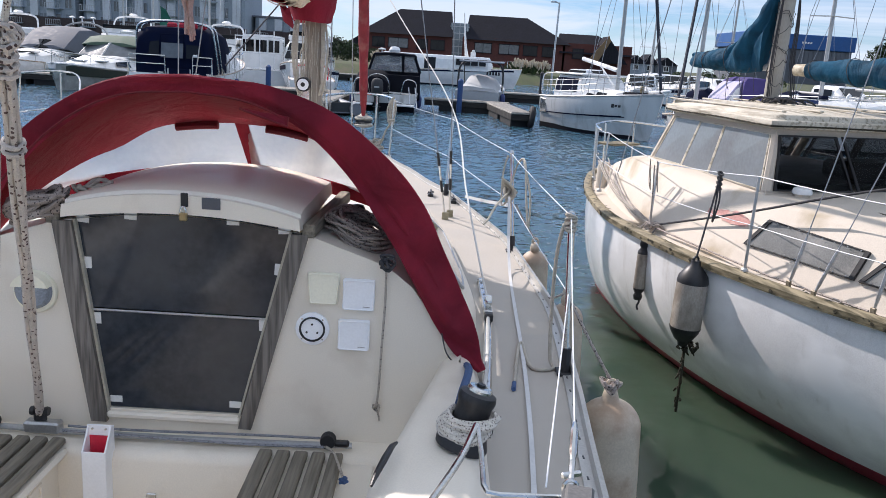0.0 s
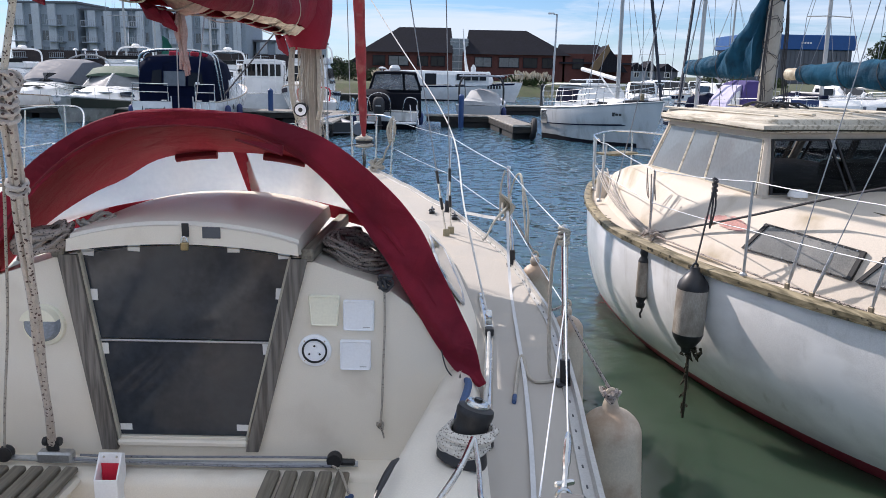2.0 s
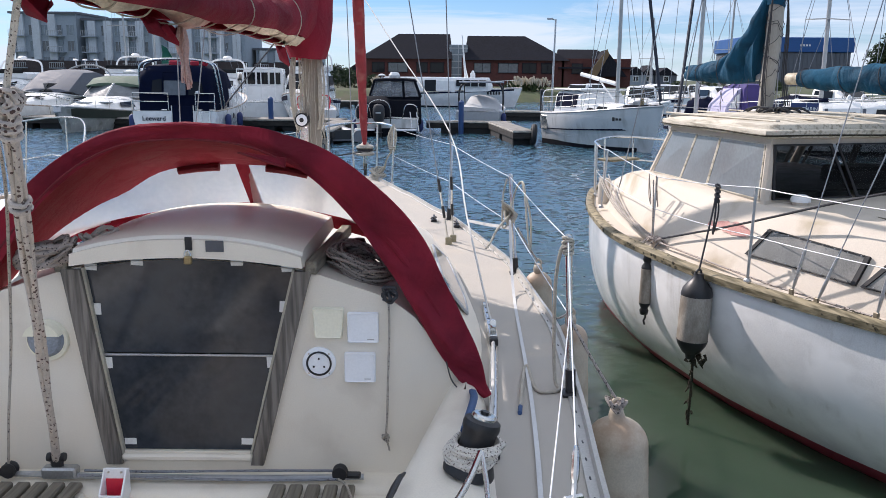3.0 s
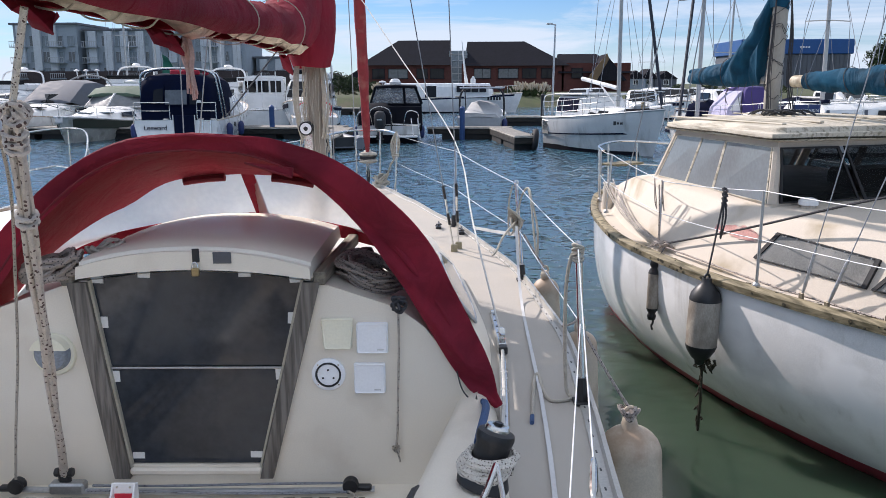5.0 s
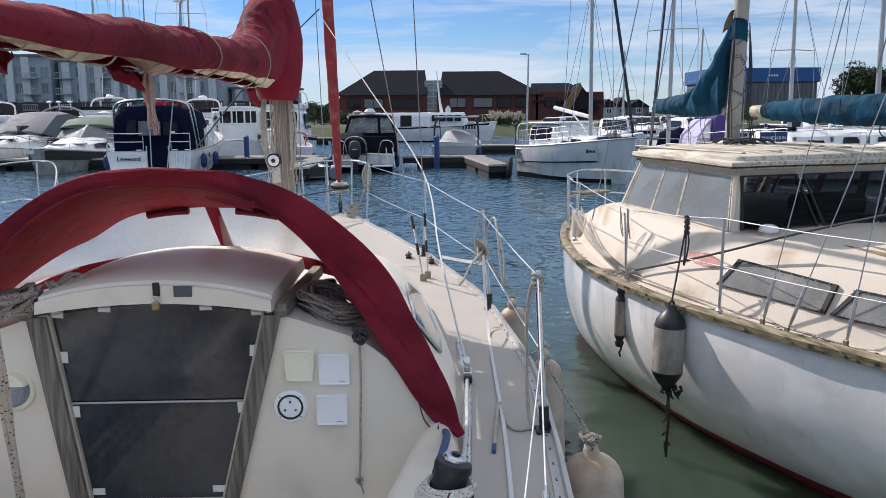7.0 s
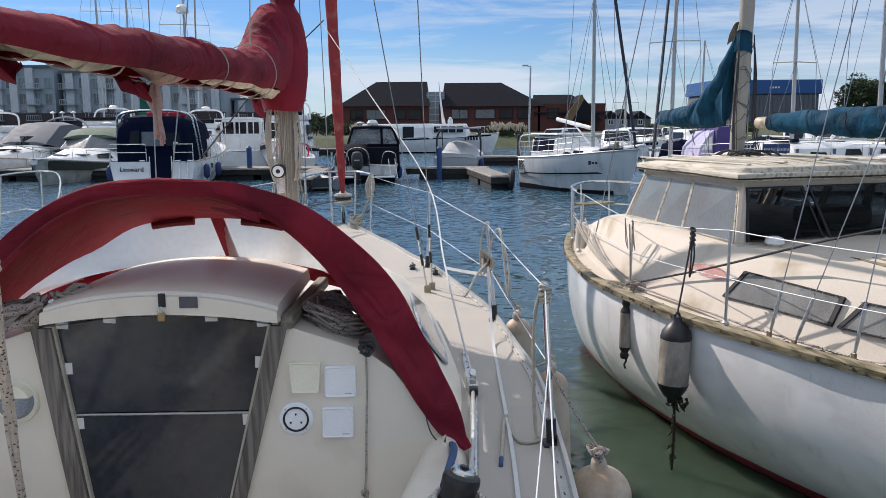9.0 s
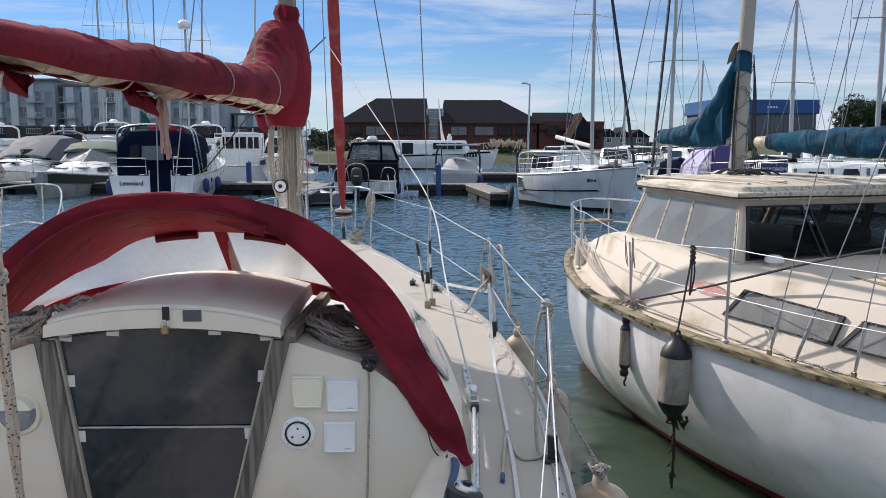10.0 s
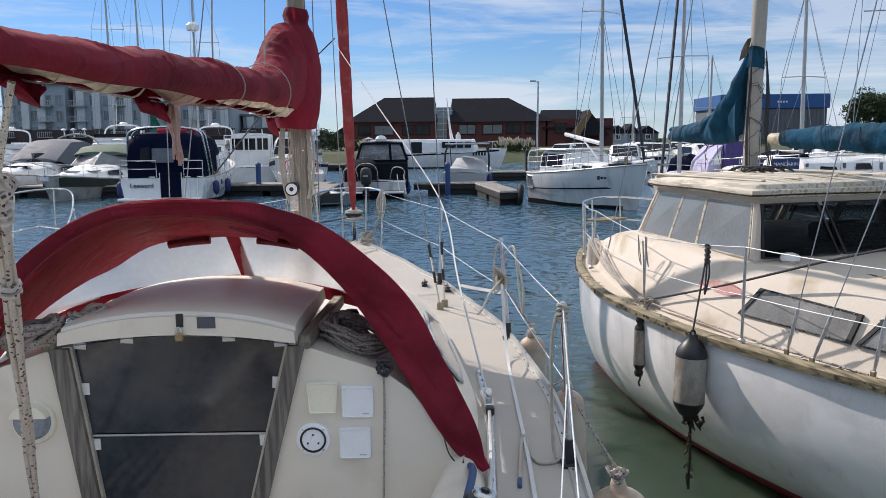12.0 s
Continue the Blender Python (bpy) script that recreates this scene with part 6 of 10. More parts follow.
# cruiser with greenish canopy, bow towards the camera
M = at(-15.8, 39.3, 180) @ Matrix.Translation((0, 0, -0.40))
c2 = thing("sports_cruiser", (0, 0, 0), M, "cream and green sports cruiser with a pale green canopy", "motor cruiser")
HULL_GREEN = paint("dark_green_band", (0.012, 0.022, 0.018), 0.55, vary=0.2, spec=0.25)
rows = add_hull(c2, 8.0, 3.0, 0.95, 1.45, paint("dull_hull_grp", (0.36, 0.38, 0.37), 0.22, vary=0.12, dirt=(0.16, 0.17, 0.15), dirt_at=0.6), HULL_GREEN, band=(0.97, 0.70))
add_cabin(c2, [(2.6, 1.3, 1.0, 1.0, 1.75), (4.0, 1.25, 0.95, 1.1, 1.72), (5.2, 1.1, 0.75, 1.2, 1.58), (6.9, 0.5, 0.2, 1.32, 1.42)], SHINY_WHITE)
quad_pane(c2, [(-1.25, 3.6, 1.72), (-0.02, 4.1, 1.72), (-0.02, 3.3, 2.25), (-1.05, 2.9, 2.25)], GREY_GLASS, "windscreen")
quad_pane(c2, [(0.02, 4.1, 1.72), (1.25, 3.6, 1.72), (1.05, 2.9, 2.25), (0.02, 3.3, 2.25)], GREY_GLASS, "windscreen")
g = Geo()
g.loft([[(-1.25, y, z0), (-1.15, y, z1 - 0.1), (-0.6, y, z1), (0.6, y, z1), (1.15, y, z1 - 0.1), (1.25, y, z0)] for y, z0, z1 in ((0.3, 1.0, 2.3), (1.6, 1.0, 2.62), (2.7, 1.9, 2.6), (3.3, 2.15, 2.3))], closed=False, caps=True)
part("canopy", g, GREEN_CANVAS, c2, "pale green canvas canopy", sharp=0.8)
part("radar", Geo().lathe([(0.28, 2.75), (0.3, 2.82), (0.05, 2.9)], (0, 1.4, 0), "z", 14), SHINY_WHITE, c2)
add_rail(c2, rows, 0.35, 1.0, 0.45)
for s in (-1, 1):
    part("screen_frame", Geo().tube([(s * 1.27, 3.6, 1.70), (s * 0.02, 4.12, 1.70), (s * 0.02, 3.3, 2.27), (s * 1.07, 2.9, 2.27), (s * 1.27, 3.6, 1.70)], 0.025, 6), SHINY_WHITE, c2, "white windscreen frame")
    quad_pane(c2, [(s * 1.30, 2.2, 1.70), (s * 1.28, 3.5, 1.70), (s * 1.10, 2.9, 2.22), (s * 1.15, 2.2, 2.22)], DARK_GLASS)
    quad_pane(c2, [(s * 1.18, 3.9, 1.28), (s * 1.08, 5.1, 1.34), (s * 0.98, 5.0, 1.50), (s * 1.08, 4.0, 1.52)], DARK_GLASS)
part("anchor", Geo().tube([(0, 7.6, 1.5), (0, 8.5, 1.42)], 0.05, 8).box((0, 8.5, 1.32), (0.3, 0.08, 0.26), rot(20, 0, 0), 0.03), GALV, c2)
part("bow_platform", Geo().box((0, 8.1, 1.44), (0.5, 0.8, 0.06), r=0.03), SHINY_WHITE, c2)
part("wave_line", Geo().tube([(-1.28, 3.0, 1.02), (-0.9, 5.8, 1.15), (-0.2, 7.7, 1.34)], 0.04, 6), SHINY_WHITE, c2)
for x, y in ((-0.6, 5.6), (0.5, 5.4), (0.0, 6.2)):
    part("deck_hatch", Geo().box((x, y, 1.52), (0.5, 0.45, 0.05), r=0.02), PALE_GLASS, c2)

# white cruiser further along, bow towards the camera
M = at(-19.3, 42.0, 176) @ Matrix.Translation((0, 0, -0.50))
c3 = thing("motor_cruiser", (0, 0, 0), M, "white motor cruiser with a grey windscreen cover", "motor cruiser")
rows = add_hull(c3, 9.0, 3.2, 1.1, 1.6, SHINY_WHITE, None)
add_cabin(c3, [(2.6, 1.4, 1.1, 1.1, 1.9), (4.4, 1.35, 1.0, 1.2, 1.95), (6.0, 1.1, 0.8, 1.3, 1.75), (7.8, 0.5, 0.2, 1.45, 1.55)], SHINY_WHITE)
GREY_CANVAS = paint("grey_canvas", (0.12, 0.13, 0.155), 0.8, vary=0.2, bump=0.2)
g = Geo()
g.loft([[(-1.3, y, z0), (-1.1, y, z1 - 0.12), (-0.6, y, z1), (0.6, y, z1), (1.1, y, z1 - 0.12), (1.3, y, z0)] for y, z0, z1 in ((0.4, 1.1, 2.7), (2.0, 1.2, 3.0), (3.2, 1.6, 2.95), (4.6, 1.95, 2.1))], closed=False, caps=True)
part("screen_cover", g, GREY_CANVAS, c3, "grey canvas screen cover", sharp=0.8)
part("radar_arch", Geo().tube(smooth_path([(-1.3, 1.2, 1.2), (-1.2, 0.8, 2.8), (0, 0.7, 3.25), (1.2, 0.8, 2.8), (1.3, 1.2, 1.2)]), 0.045, 8), SILVER_PAINT, c3)
for x in (-0.5, 0.1, 0.6):
    part("aerial", Geo().tube([(x, 0.7, 3.1), (x + 0.05, 0.7, 3.5)], 0.03, 6).lathe([(0.12, 3.45), (0.13, 3.5), (0.03, 3.55)], (x + 0.05, 0.7, 0), "z", 10), SHINY_WHITE, c3)
add_rail(c3, rows, 0.3, 1.0, 0.55)
for s in (-1, 1):
    quad_pane(c3, [(s * 0.02, 4.72, 1.98), (s * 0.98, 4.35, 1.98), (s * 0.92, 4.0, 2.28), (s * 0.02, 4.3, 2.34)], DARK_GLASS, "windscreen", 0.05)
    quad_pane(c3, [(s * 1.36, 2.8, 1.35), (s * 1.34, 4.6, 1.40), (s * 1.22, 4.4, 1.68), (s * 1.24, 2.9, 1.68)], DARK_GLASS)
    part("side_rail", Geo().tube([(s * 1.2, 4.4, 1.5), (s * 0.9, 6.4, 1.95), (s * 0.3, 8.6, 2.15)], 0.02, 6), STEEL, c3)
part("anchor_roller", Geo().box((0, 8.9, 1.62), (0.25, 0.7, 0.12), r=0.03), GALV, c3)
for x in (-0.6, 0.0, 0.6):
    part("deck_hatch", Geo().box((x, 6.2, 1.79), (0.42, 0.42, 0.04), r=0.015), DARK_GLASS, c3)
for k in range(3):
    far_fender(M, -1.35 + 0.06 * k, 4.0 + 1.2 * k, 1.0, FENDER_TAN)

# work boat with white cabin and blue hull behind the cruiser
M = at(-10.4, 41.0, 10)
c4 = thing("fishing_boat", (0, 0, 0), M, "white fishing boat with a blue band and wheelhouse", "fishing boat")
rows = add_hull(c4, 8.5, 3.0, 0.95, 1.7, SHINY_WHITE, paint("mid_blue_band", (0.05, 0.16, 0.38), 0.4, vary=0.15))
add_cabin(c4, [(1.6, 1.1, 1.05, 1.0, 2.7), (4.4, 1.1, 1.05, 1.1, 2.7), (4.9, 1.0, 0.95, 1.1, 2.5)], SHINY_WHITE, "wheelhouse")
for k in range(3):
    quad_pane(c4, [(-0.95 + 0.65 * k, 1.58, 1.85), (-0.4 + 0.65 * k, 1.58, 1.85), (-0.4 + 0.65 * k, 1.58, 2.45), (-0.95 + 0.65 * k, 1.58, 2.45)], DARK_GLASS)
for y in (2.1, 3.0, 3.8):
    for s in (-1, 1):
        quad_pane(c4, [(s * 1.12, y, 1.9), (s * 1.12, y + 0.6, 1.9), (s * 1.09, y + 0.6, 2.4), (s * 1.09, y, 2.4)], DARK_GLASS)
part("gantry", Geo().tube([(-1.2, 0.2, 1.0), (-1.2, 0.2, 2.6), (1.2, 0.2, 2.6), (1.2, 0.2, 1.0)], 0.04, 6).tube([(-1.2, 0.2, 1.8), (1.2, 0.2, 1.8)], 0.03, 6), SHINY_WHITE, c4)
for x in (-0.7, 0.0, 0.7):
    part("gantry_post", Geo().tube([(x, 0.2, 0.9), (x, 0.2, 2.9)], 0.03, 6), SHINY_WHITE, c4)
add_rail(c4, rows, 0.0, 1.0, 0.6, m=SHINY_WHITE)

# crowded cabins and rails further along the pontoon
for x, y, h, L, top in ((-24.5, 45.5, 188, 8.5, 2.6), (-28.5, 47.5, 184, 9.0, 3.0), (-13.3, 46.0, 186, 7.5, 2.7), (-8.6, 47.0, 182, 8.0, 3.1), (-20.0, 50.0, 186, 8.5, 2.9)):
    M = at(x, y, h)
    b = thing("flybridge_cruiser", (0, 0, 0), M, "white flybridge cruiser with dark screens and steel rails", "motor cruiser", "flybridge cruisers")
    rows = add_hull(b, L, L * 0.35, 1.0, 1.5, SHINY_WHITE, NAVY)
    add_cabin(b, [(L * 0.2, L * 0.15, L * 0.13, 1.0, top - 0.6), (L * 0.5, L * 0.15, L * 0.12, 1.1, top - 0.6), (L * 0.62, L * 0.13, L * 0.09, 1.15, 1.6), (L * 0.85, L * 0.06, L * 0.03, 1.3, 1.42)], SHINY_WHITE)
    quad_pane(b, [(-L * 0.115, L * 0.625, 1.62), (L * 0.115, L * 0.625, 1.62), (L * 0.10, L * 0.52, top - 0.7), (-L * 0.10, L * 0.52, top - 0.7)], DARK_GLASS, "windscreen")
    for s in (-1, 1):
        quad_pane(b, [(s * L * 0.152, L * 0.24, 1.5), (s * L * 0.152, L * 0.48, 1.5), (s * L * 0.138, L * 0.46, top - 0.8), (s * L * 0.138, L * 0.24, top - 0.8)], DARK_GLASS)
    part("flybridge", Geo().box((0, L * 0.32, top - 0.42), (L * 0.25, L * 0.26, 0.36), r=0.08), SHINY_WHITE, b)
    part("fly_screen", Geo().box((0, L * 0.46, top - 0.2), (L * 0.22, 0.04, 0.22), rot(-25, 0, 0), 0.01), DARK_GLASS, b)
    part("arch", Geo().tube(smooth_path([(-L * 0.13, L * 0.2, top - 0.5), (-L * 0.11, L * 0.16, top + 0.3), (0, L * 0.15, top + 0.45), (L * 0.11, L * 0.16, top + 0.3), (L * 0.13, L * 0.2, top - 0.5)]), 0.05, 8), SHINY_WHITE, b)
    part("aerial", Geo().tube([(L * 0.05, L * 0.15, top + 0.4), (L * 0.05, L * 0.12, top + 1.9)], 0.015, 5), SHINY_WHITE, b)
    part("radar", Geo().lathe([(0.22, 0.0), (0.25, 0.08), (0.15, 0.16), (0.02, 0.18)], (0, L * 0.15, top + 0.46), "z", 12), SHINY_WHITE, b)
    add_rail(b, rows, 0.25, 1.0, 0.55, posts=7)

# green flag on a staff
fl = thing("green_flag", (-12.6, 33.5, 1.0), HOME, "dark green flag hanging from a staff", "flag")
part("staff", Geo().tube([(-12.55, 33.5, 0.9), (-12.6, 33.5, 3.6)], 0.02, 6), GALV, fl)
part("cloth", Geo().sheet([[(-12.6 + 0.03 * math.sin(5 * t), 33.5 + 0.05 * math.sin(8 * t), 3.5 - 1.2 * t) for t in steps(0, 1, 8)], [(-12.35 + 0.3 * t, 33.5 + 0.09 * math.sin(6 * t), 3.35 - 1.25 * t) for t in steps(0, 1, 8)], [(-12.2 + 0.45 * t, 33.5 + 0.06 * math.sin(7 * t), 3.05 - 1.0 * t) for t in steps(0, 1, 8)]], 0.01), paint("green_flag_cloth", (0.01, 0.12, 0.08), 0.8, vary=0.2), fl, sharp=1.5)

# small white boat with red rail
M = at(-7.0, 37.2, 12)
c5 = thing("sport_fisher", (0, 0, 0), M, "small white sport boat with a red rail", "motor boat")
rows = add_hull(c5, 5.6, 2.2, 0.75, 1.05, SHINY_WHITE)
add_cabin(c5, [(1.9, 0.75, 0.6, 0.8, 1.5), (3.4, 0.8, 0.55, 0.9, 1.3), (4.6, 0.4, 0.2, 0.95, 1.05)], SHINY_WHITE)
part("red_rail", Geo().tube(smooth_path([(-0.7, 0.3, 0.8), (-0.7, 0.2, 1.35), (0, 0.15, 1.42), (0.7, 0.2, 1.35), (0.7, 0.3, 0.8)]), 0.035, 6), POCKET_RED, c5, "bright red stern rail")
part("outboard", Geo().box((0, -0.25, 0.75), (0.35, 0.5, 0.6), r=0.1), SHINY_WHITE, c5)
add_rail(c5, rows, 0.4, 1.0, 0.35)
part("coat_rack", Geo().tube([(-0.5, 1.2, 0.8), (-0.5, 1.2, 1.9), (0.5, 1.2, 1.9), (0.5, 1.2, 0.8)], 0.03, 6), STEEL, c5)

# grey inflatable
M = at(-4.25, 27.6, 25)
c6 = thing("inflatable_dinghy", (0, 0, 0), M, "grey inflatable dinghy afloat by the finger pontoon", "dinghy")
GREY_PVC = paint("grey_pvc", (0.16, 0.17, 0.19), 0.5, vary=0.15, bump=0.05)
part("tube", Geo().tube(smooth_path([(-0.6, 0, 0.22), (-0.62, 1.4, 0.24), (-0.4, 2.3, 0.33), (0, 2.6, 0.38), (0.4, 2.3, 0.33), (0.62, 1.4, 0.24), (0.6, 0, 0.22)]), 0.21, 12), GREY_PVC, c6)
part("transom", Geo().box((0, 0.15, 0.25), (1.0, 0.06, 0.4), r=0.02), BLACK, c6)
part("floor", Geo().box((0, 1.1, 0.10), (0.9, 2.0, 0.04)), GREY_PVC, c6)
part("thwart", Geo().box((0, 1.0, 0.35), (1.0, 0.25, 0.04), r=0.01), PLANKS, c6)

# dark-canopied boat with outboard, stern towards the camera
DULL_WHITE = paint("weathered_hull_grp", (0.55, 0.56, 0.56), 0.35, vary=0.12, scale=2, bump=0.03, dirt=(0.30, 0.30, 0.28), dirt_at=0.6, dirt_scale=2.5, stretch=(1, 1, 0.3))
SEE_CANOPY = glass("clear_canopy_sheet", (0.30, 0.32, 0.34), 0.2, alpha=0.45)
M = at(-3.05, 31.3, 3)
c7 = thing("wheelhouse_boat", (0, 0, 0), M, "small boat with black canopy and a large outboard engine", "motor boat")
rows = add_hull(c7, 6.4, 2.6, 0.66, 1.1, DULL_WHITE, NAVY_BLACK)
part("lower_transom", Geo().box((0, -0.02, 0.13), (2.3, 0.05, 0.36), r=0.02), NAVY_BLACK, c7, "dark lower transom")
g = Geo()
g.loft([[(-0.55 - w, y, 0.64), (-0.55 - w, y, 1.05), (-0.55 - w * 0.86, y, z1 - 0.14), (-0.55 - w * 0.5, y, z1), (-0.55 + w * 0.5, y, z1), (-0.55 + w * 0.86, y, z1 - 0.14), (-0.55 + w, y, 1.05), (-0.55 + w, y, 0.64)] for y, w, z1 in ((0.25, 0.62, 1.28), (0.6, 0.68, 1.42), (1.2, 0.72, 1.50), (1.9, 0.72, 1.50))], closed=False, caps=True)
part("cockpit_cover", g, NAVY_BLACK, c7, "black canvas cockpit cover", sharp=0.8)
g = Geo()
for y0, y1, za in ((0.9, 2.0, 1.36), (2.0, 4.4, 1.46)):
    g.loft([[(-0.78, y, 0.6), (-0.80, y, za), (1.30, y, za), (1.34, y, 0.45), (1.1, y, 0.3)] for y in (y0, y1)], caps=True)
part("lower_canvas", g, NAVY_BLACK, c7, "black canvas sides hung down to the hull", sharp=0.6)
for x0, z0, x1, z1, y0, y1 in ((-0.80, 1.44, -0.58, 2.12, 1.98, 1.98), (1.30, 1.44, 1.06, 2.12, 1.98, 1.98), (-0.80, 1.44, -0.55, 2.12, 4.0, 3.7), (1.30, 1.44, 1.02, 2.12, 4.0, 3.7), (0.62, 1.44, 0.58, 2.12, 1.98, 1.98)):
    part("canopy_post", Geo().tube([(x0, y0, z0), (x1, y1, z1)], 0.055, 8), NAVY_BLACK, c7)
g = Geo()
g.loft([[(-0.66, y, z - 0.05), (-0.58, y, z + 0.04), (0.24, y, z + 0.08), (1.06, y, z + 0.04), (1.14, y, z - 0.05), (0.24, y, z - 0.02)] for y, z in ((1.85, 2.13), (2.8, 2.17), (3.8, 2.12))], caps=True)
part("roof", g, NAVY_BLACK, c7, "black canvas roof", sharp=0.9)
quad_pane(c7, [(-0.74, 1.97, 1.48), (0.58, 1.97, 1.48), (0.55, 1.97, 2.08), (-0.57, 1.97, 2.08)], SEE_CANOPY, "clear_panel")
quad_pane(c7, [(0.66, 1.97, 1.48), (1.24, 1.97, 1.48), (1.04, 1.97, 2.08), (0.62, 1.97, 2.08)], SEE_CANOPY, "clear_panel")
quad_pane(c7, [(-0.74, 3.98, 1.48), (1.24, 3.98, 1.48), (1.0, 3.72, 2.08), (-0.53, 3.72, 2.08)], SEE_CANOPY, "windscreen")
for x0, x1, y in ((-0.62, 0.2, 2.6), (0.3, 1.0, 2.9)):
    part("seat", Geo().box(((x0 + x1) / 2, y, 1.5), (x1 - x0 - 0.2, 0.3, 0.42), r=0.08), NAVY_BLACK, c7)
for s in (-1, 1):
    part("stern_rail", Geo().tube(smooth_path([(s * 1.2, 0.05, 0.68), (s * 1.15, 0.0, 1.15), (s * 0.75, 0.0, 1.2), (s * 0.6, 0.05, 0.68)]), 0.02, 6), STEEL, c7)
part("engine_guard", Geo().tube(smooth_path([(-0.75, -0.1, 0.4), (-0.72, -0.15, 1.1), (-0.5, -0.15, 1.36), (-0.1, -0.15, 1.36), (0.12, -0.15, 1.1), (0.15, -0.1, 0.4)]), 0.022, 6), STEEL, c7)
part("radar_dome", Geo().lathe([(0.22, 2.22), (0.24, 2.34), (0.16, 2.46), (0.02, 2.48)], (0.2, 2.8, 0), "z", 16), SHINY_WHITE, c7)
part("gps_dome", Geo().lathe([(0.03, 2.2), (0.03, 2.3), (0.15, 2.32), (0.15, 2.36), (0.03, 2.4)], (-0.32, 2.6, 0), "z", 12), SHINY_WHITE, c7)
g = Geo()
g.loft([[(-0.30 + w * math.cos(q), -0.32 + d * math.sin(q), z) for q in steps(0, 2 * math.pi, 14)[:-1]] for z, w, d in ((0.55, 0.13, 0.18), (0.62, 0.20, 0.27), (0.85, 0.235, 0.31), (1.08, 0.225, 0.30), (1.20, 0.17, 0.24), (1.25, 0.06, 0.1))], caps=True)
ob7 = part("outboard", g, BLACK, c7, "black outboard engine")
part("outboard_leg", Geo().box((-0.30, -0.28, 0.25), (0.20, 0.30, 0.75), r=0.05), BLACK, ob7)
part("cavitation_plate", Geo().box((-0.30, -0.34, 0.16), (0.30, 0.5, 0.03), r=0.01), BLACK, ob7)
part("cowl_badge", Geo().box((-0.30, -0.632, 0.92), (0.20, 0.01, 0.05), r=0.004), SILVER_PAINT, ob7, "pale badge bar")
for x in (-0.85, 0.75):
    part("step_platform", Geo().box((x, -0.22, 0.26), (0.8, 0.5, 0.07), r=0.02), SHINY_WHITE, c7)
part("boarding_ladder", Geo().tube([(1.0, -0.3, 0.2), (0.9, -0.05, 0.95)], 0.02, 6).tube([(1.25, -0.3, 0.2), (1.15, -0.05, 0.95)], 0.02, 6), STEEL, c7)
for x, y in ((-1.30, 0.6), (1.30, 1.6)):
    far_fender(M, x, y, 0.62, FENDER_BLUE)

# long white launch lying across, far side
M = at(-7.1, 66.0, 266)
c8 = thing("harbour_launch", (0, 0, 0), M, "long white launch with a dark sheer line and small wheelhouse", "launch")
rows = add_hull(c8, 11.0, 3.4, 1.1, 1.55, SHINY_WHITE, NAVY, band=(0.95, 0.86))
add_cabin(c8, [(0.6, 1.5, 1.4, 1.1, 2.3), (6.3, 1.5, 1.4, 1.15, 2.3)], SHINY_WHITE)
add_cabin(c8, [(6.3, 1.42, 1.3, 1.15, 2.28), (8.9, 1.25, 1.1, 1.25, 2.28), (9.2, 0.9, 0.7, 1.35, 1.7)], SHINY_WHITE, "wheelhouse")
for y0, y1, z0 in ((1.2, 2.0, 1.5), (3.9, 4.8, 1.15), (6.4, 6.9, 1.62), (6.98, 7.5, 1.62), (7.58, 8.1, 1.62), (8.2, 8.72, 1.62)):
    quad_pane(c8, [(1.50, y0, z0), (1.50, y1, z0), (1.42, y1, 2.1), (1.42, y0, 2.1)], DARK_GLASS)
part("mast", Geo().tube([(0, 7.1, 2.2), (0, 6.95, 3.1), (0, 6.7, 5.6)], [0.16, 0.09, 0.03], 8), SHINY_WHITE, c8)
part("cross_arm", Geo().tube([(-0.7, 6.95, 3.2), (0.7, 6.95, 3.2)], 0.05, 6), SHINY_WHITE, c8)
part("radar", Geo().box((0, 7.6, 2.75), (0.9, 0.16, 0.18), r=0.04), SHINY_WHITE, c8)
part("radar_mount", Geo().box((0, 7.6, 2.45), (0.4, 0.4, 0.5), r=0.08), SHINY_WHITE, c8)
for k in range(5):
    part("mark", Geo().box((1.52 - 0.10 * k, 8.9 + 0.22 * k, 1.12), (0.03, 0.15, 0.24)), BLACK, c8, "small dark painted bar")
add_rail(c8, rows, 0.78, 1.0, 0.6, posts=4)

# small boat with grey cover and dark arch
M = at(0.55, 35.6, 352)
c9 = thing("covered_boat", (0, 0, 0), M, "small white boat with a grey cover under a dark arch", "motor boat")
rows = add_hull(c9, 5.4, 2.1, 0.8, 1.05, paint("grey_grp", (0.36, 0.38, 0.40), 0.35, vary=0.08))
g = Geo()
g.loft([[(-w, y, 0.78), (-w * 0.7, y, z * 0.8 + 0.2), (-w * 0.2, y, z), (w * 0.3, y, z - 0.05), (w * 0.8, y, z * 0.75 + 0.2), (w, y, 0.78)] for y, w, z in ((0.1, 0.9, 1.0), (0.9, 0.9, 1.2), (1.6, 0.8, 1.52), (2.2, 0.8, 1.45), (3.0, 0.85, 1.15), (4.2, 0.5, 1.1))], closed=False, caps=True)
part("cover", g, paint("pale_grey_cover", (0.42, 0.43, 0.44), 0.8, vary=0.15, bump=0.2), c9, "pale grey canvas cover", sharp=1.0)
part("arch", Geo().tube(smooth_path([(-1.0, 1.0, 0.8), (-0.98, 1.0, 1.7), (-0.7, 1.0, 2.05), (0, 1.0, 2.1), (0.7, 1.0, 2.05), (0.98, 1.0, 1.7), (1.0, 1.0, 0.8)]), 0.045, 8), BLACK, c9)
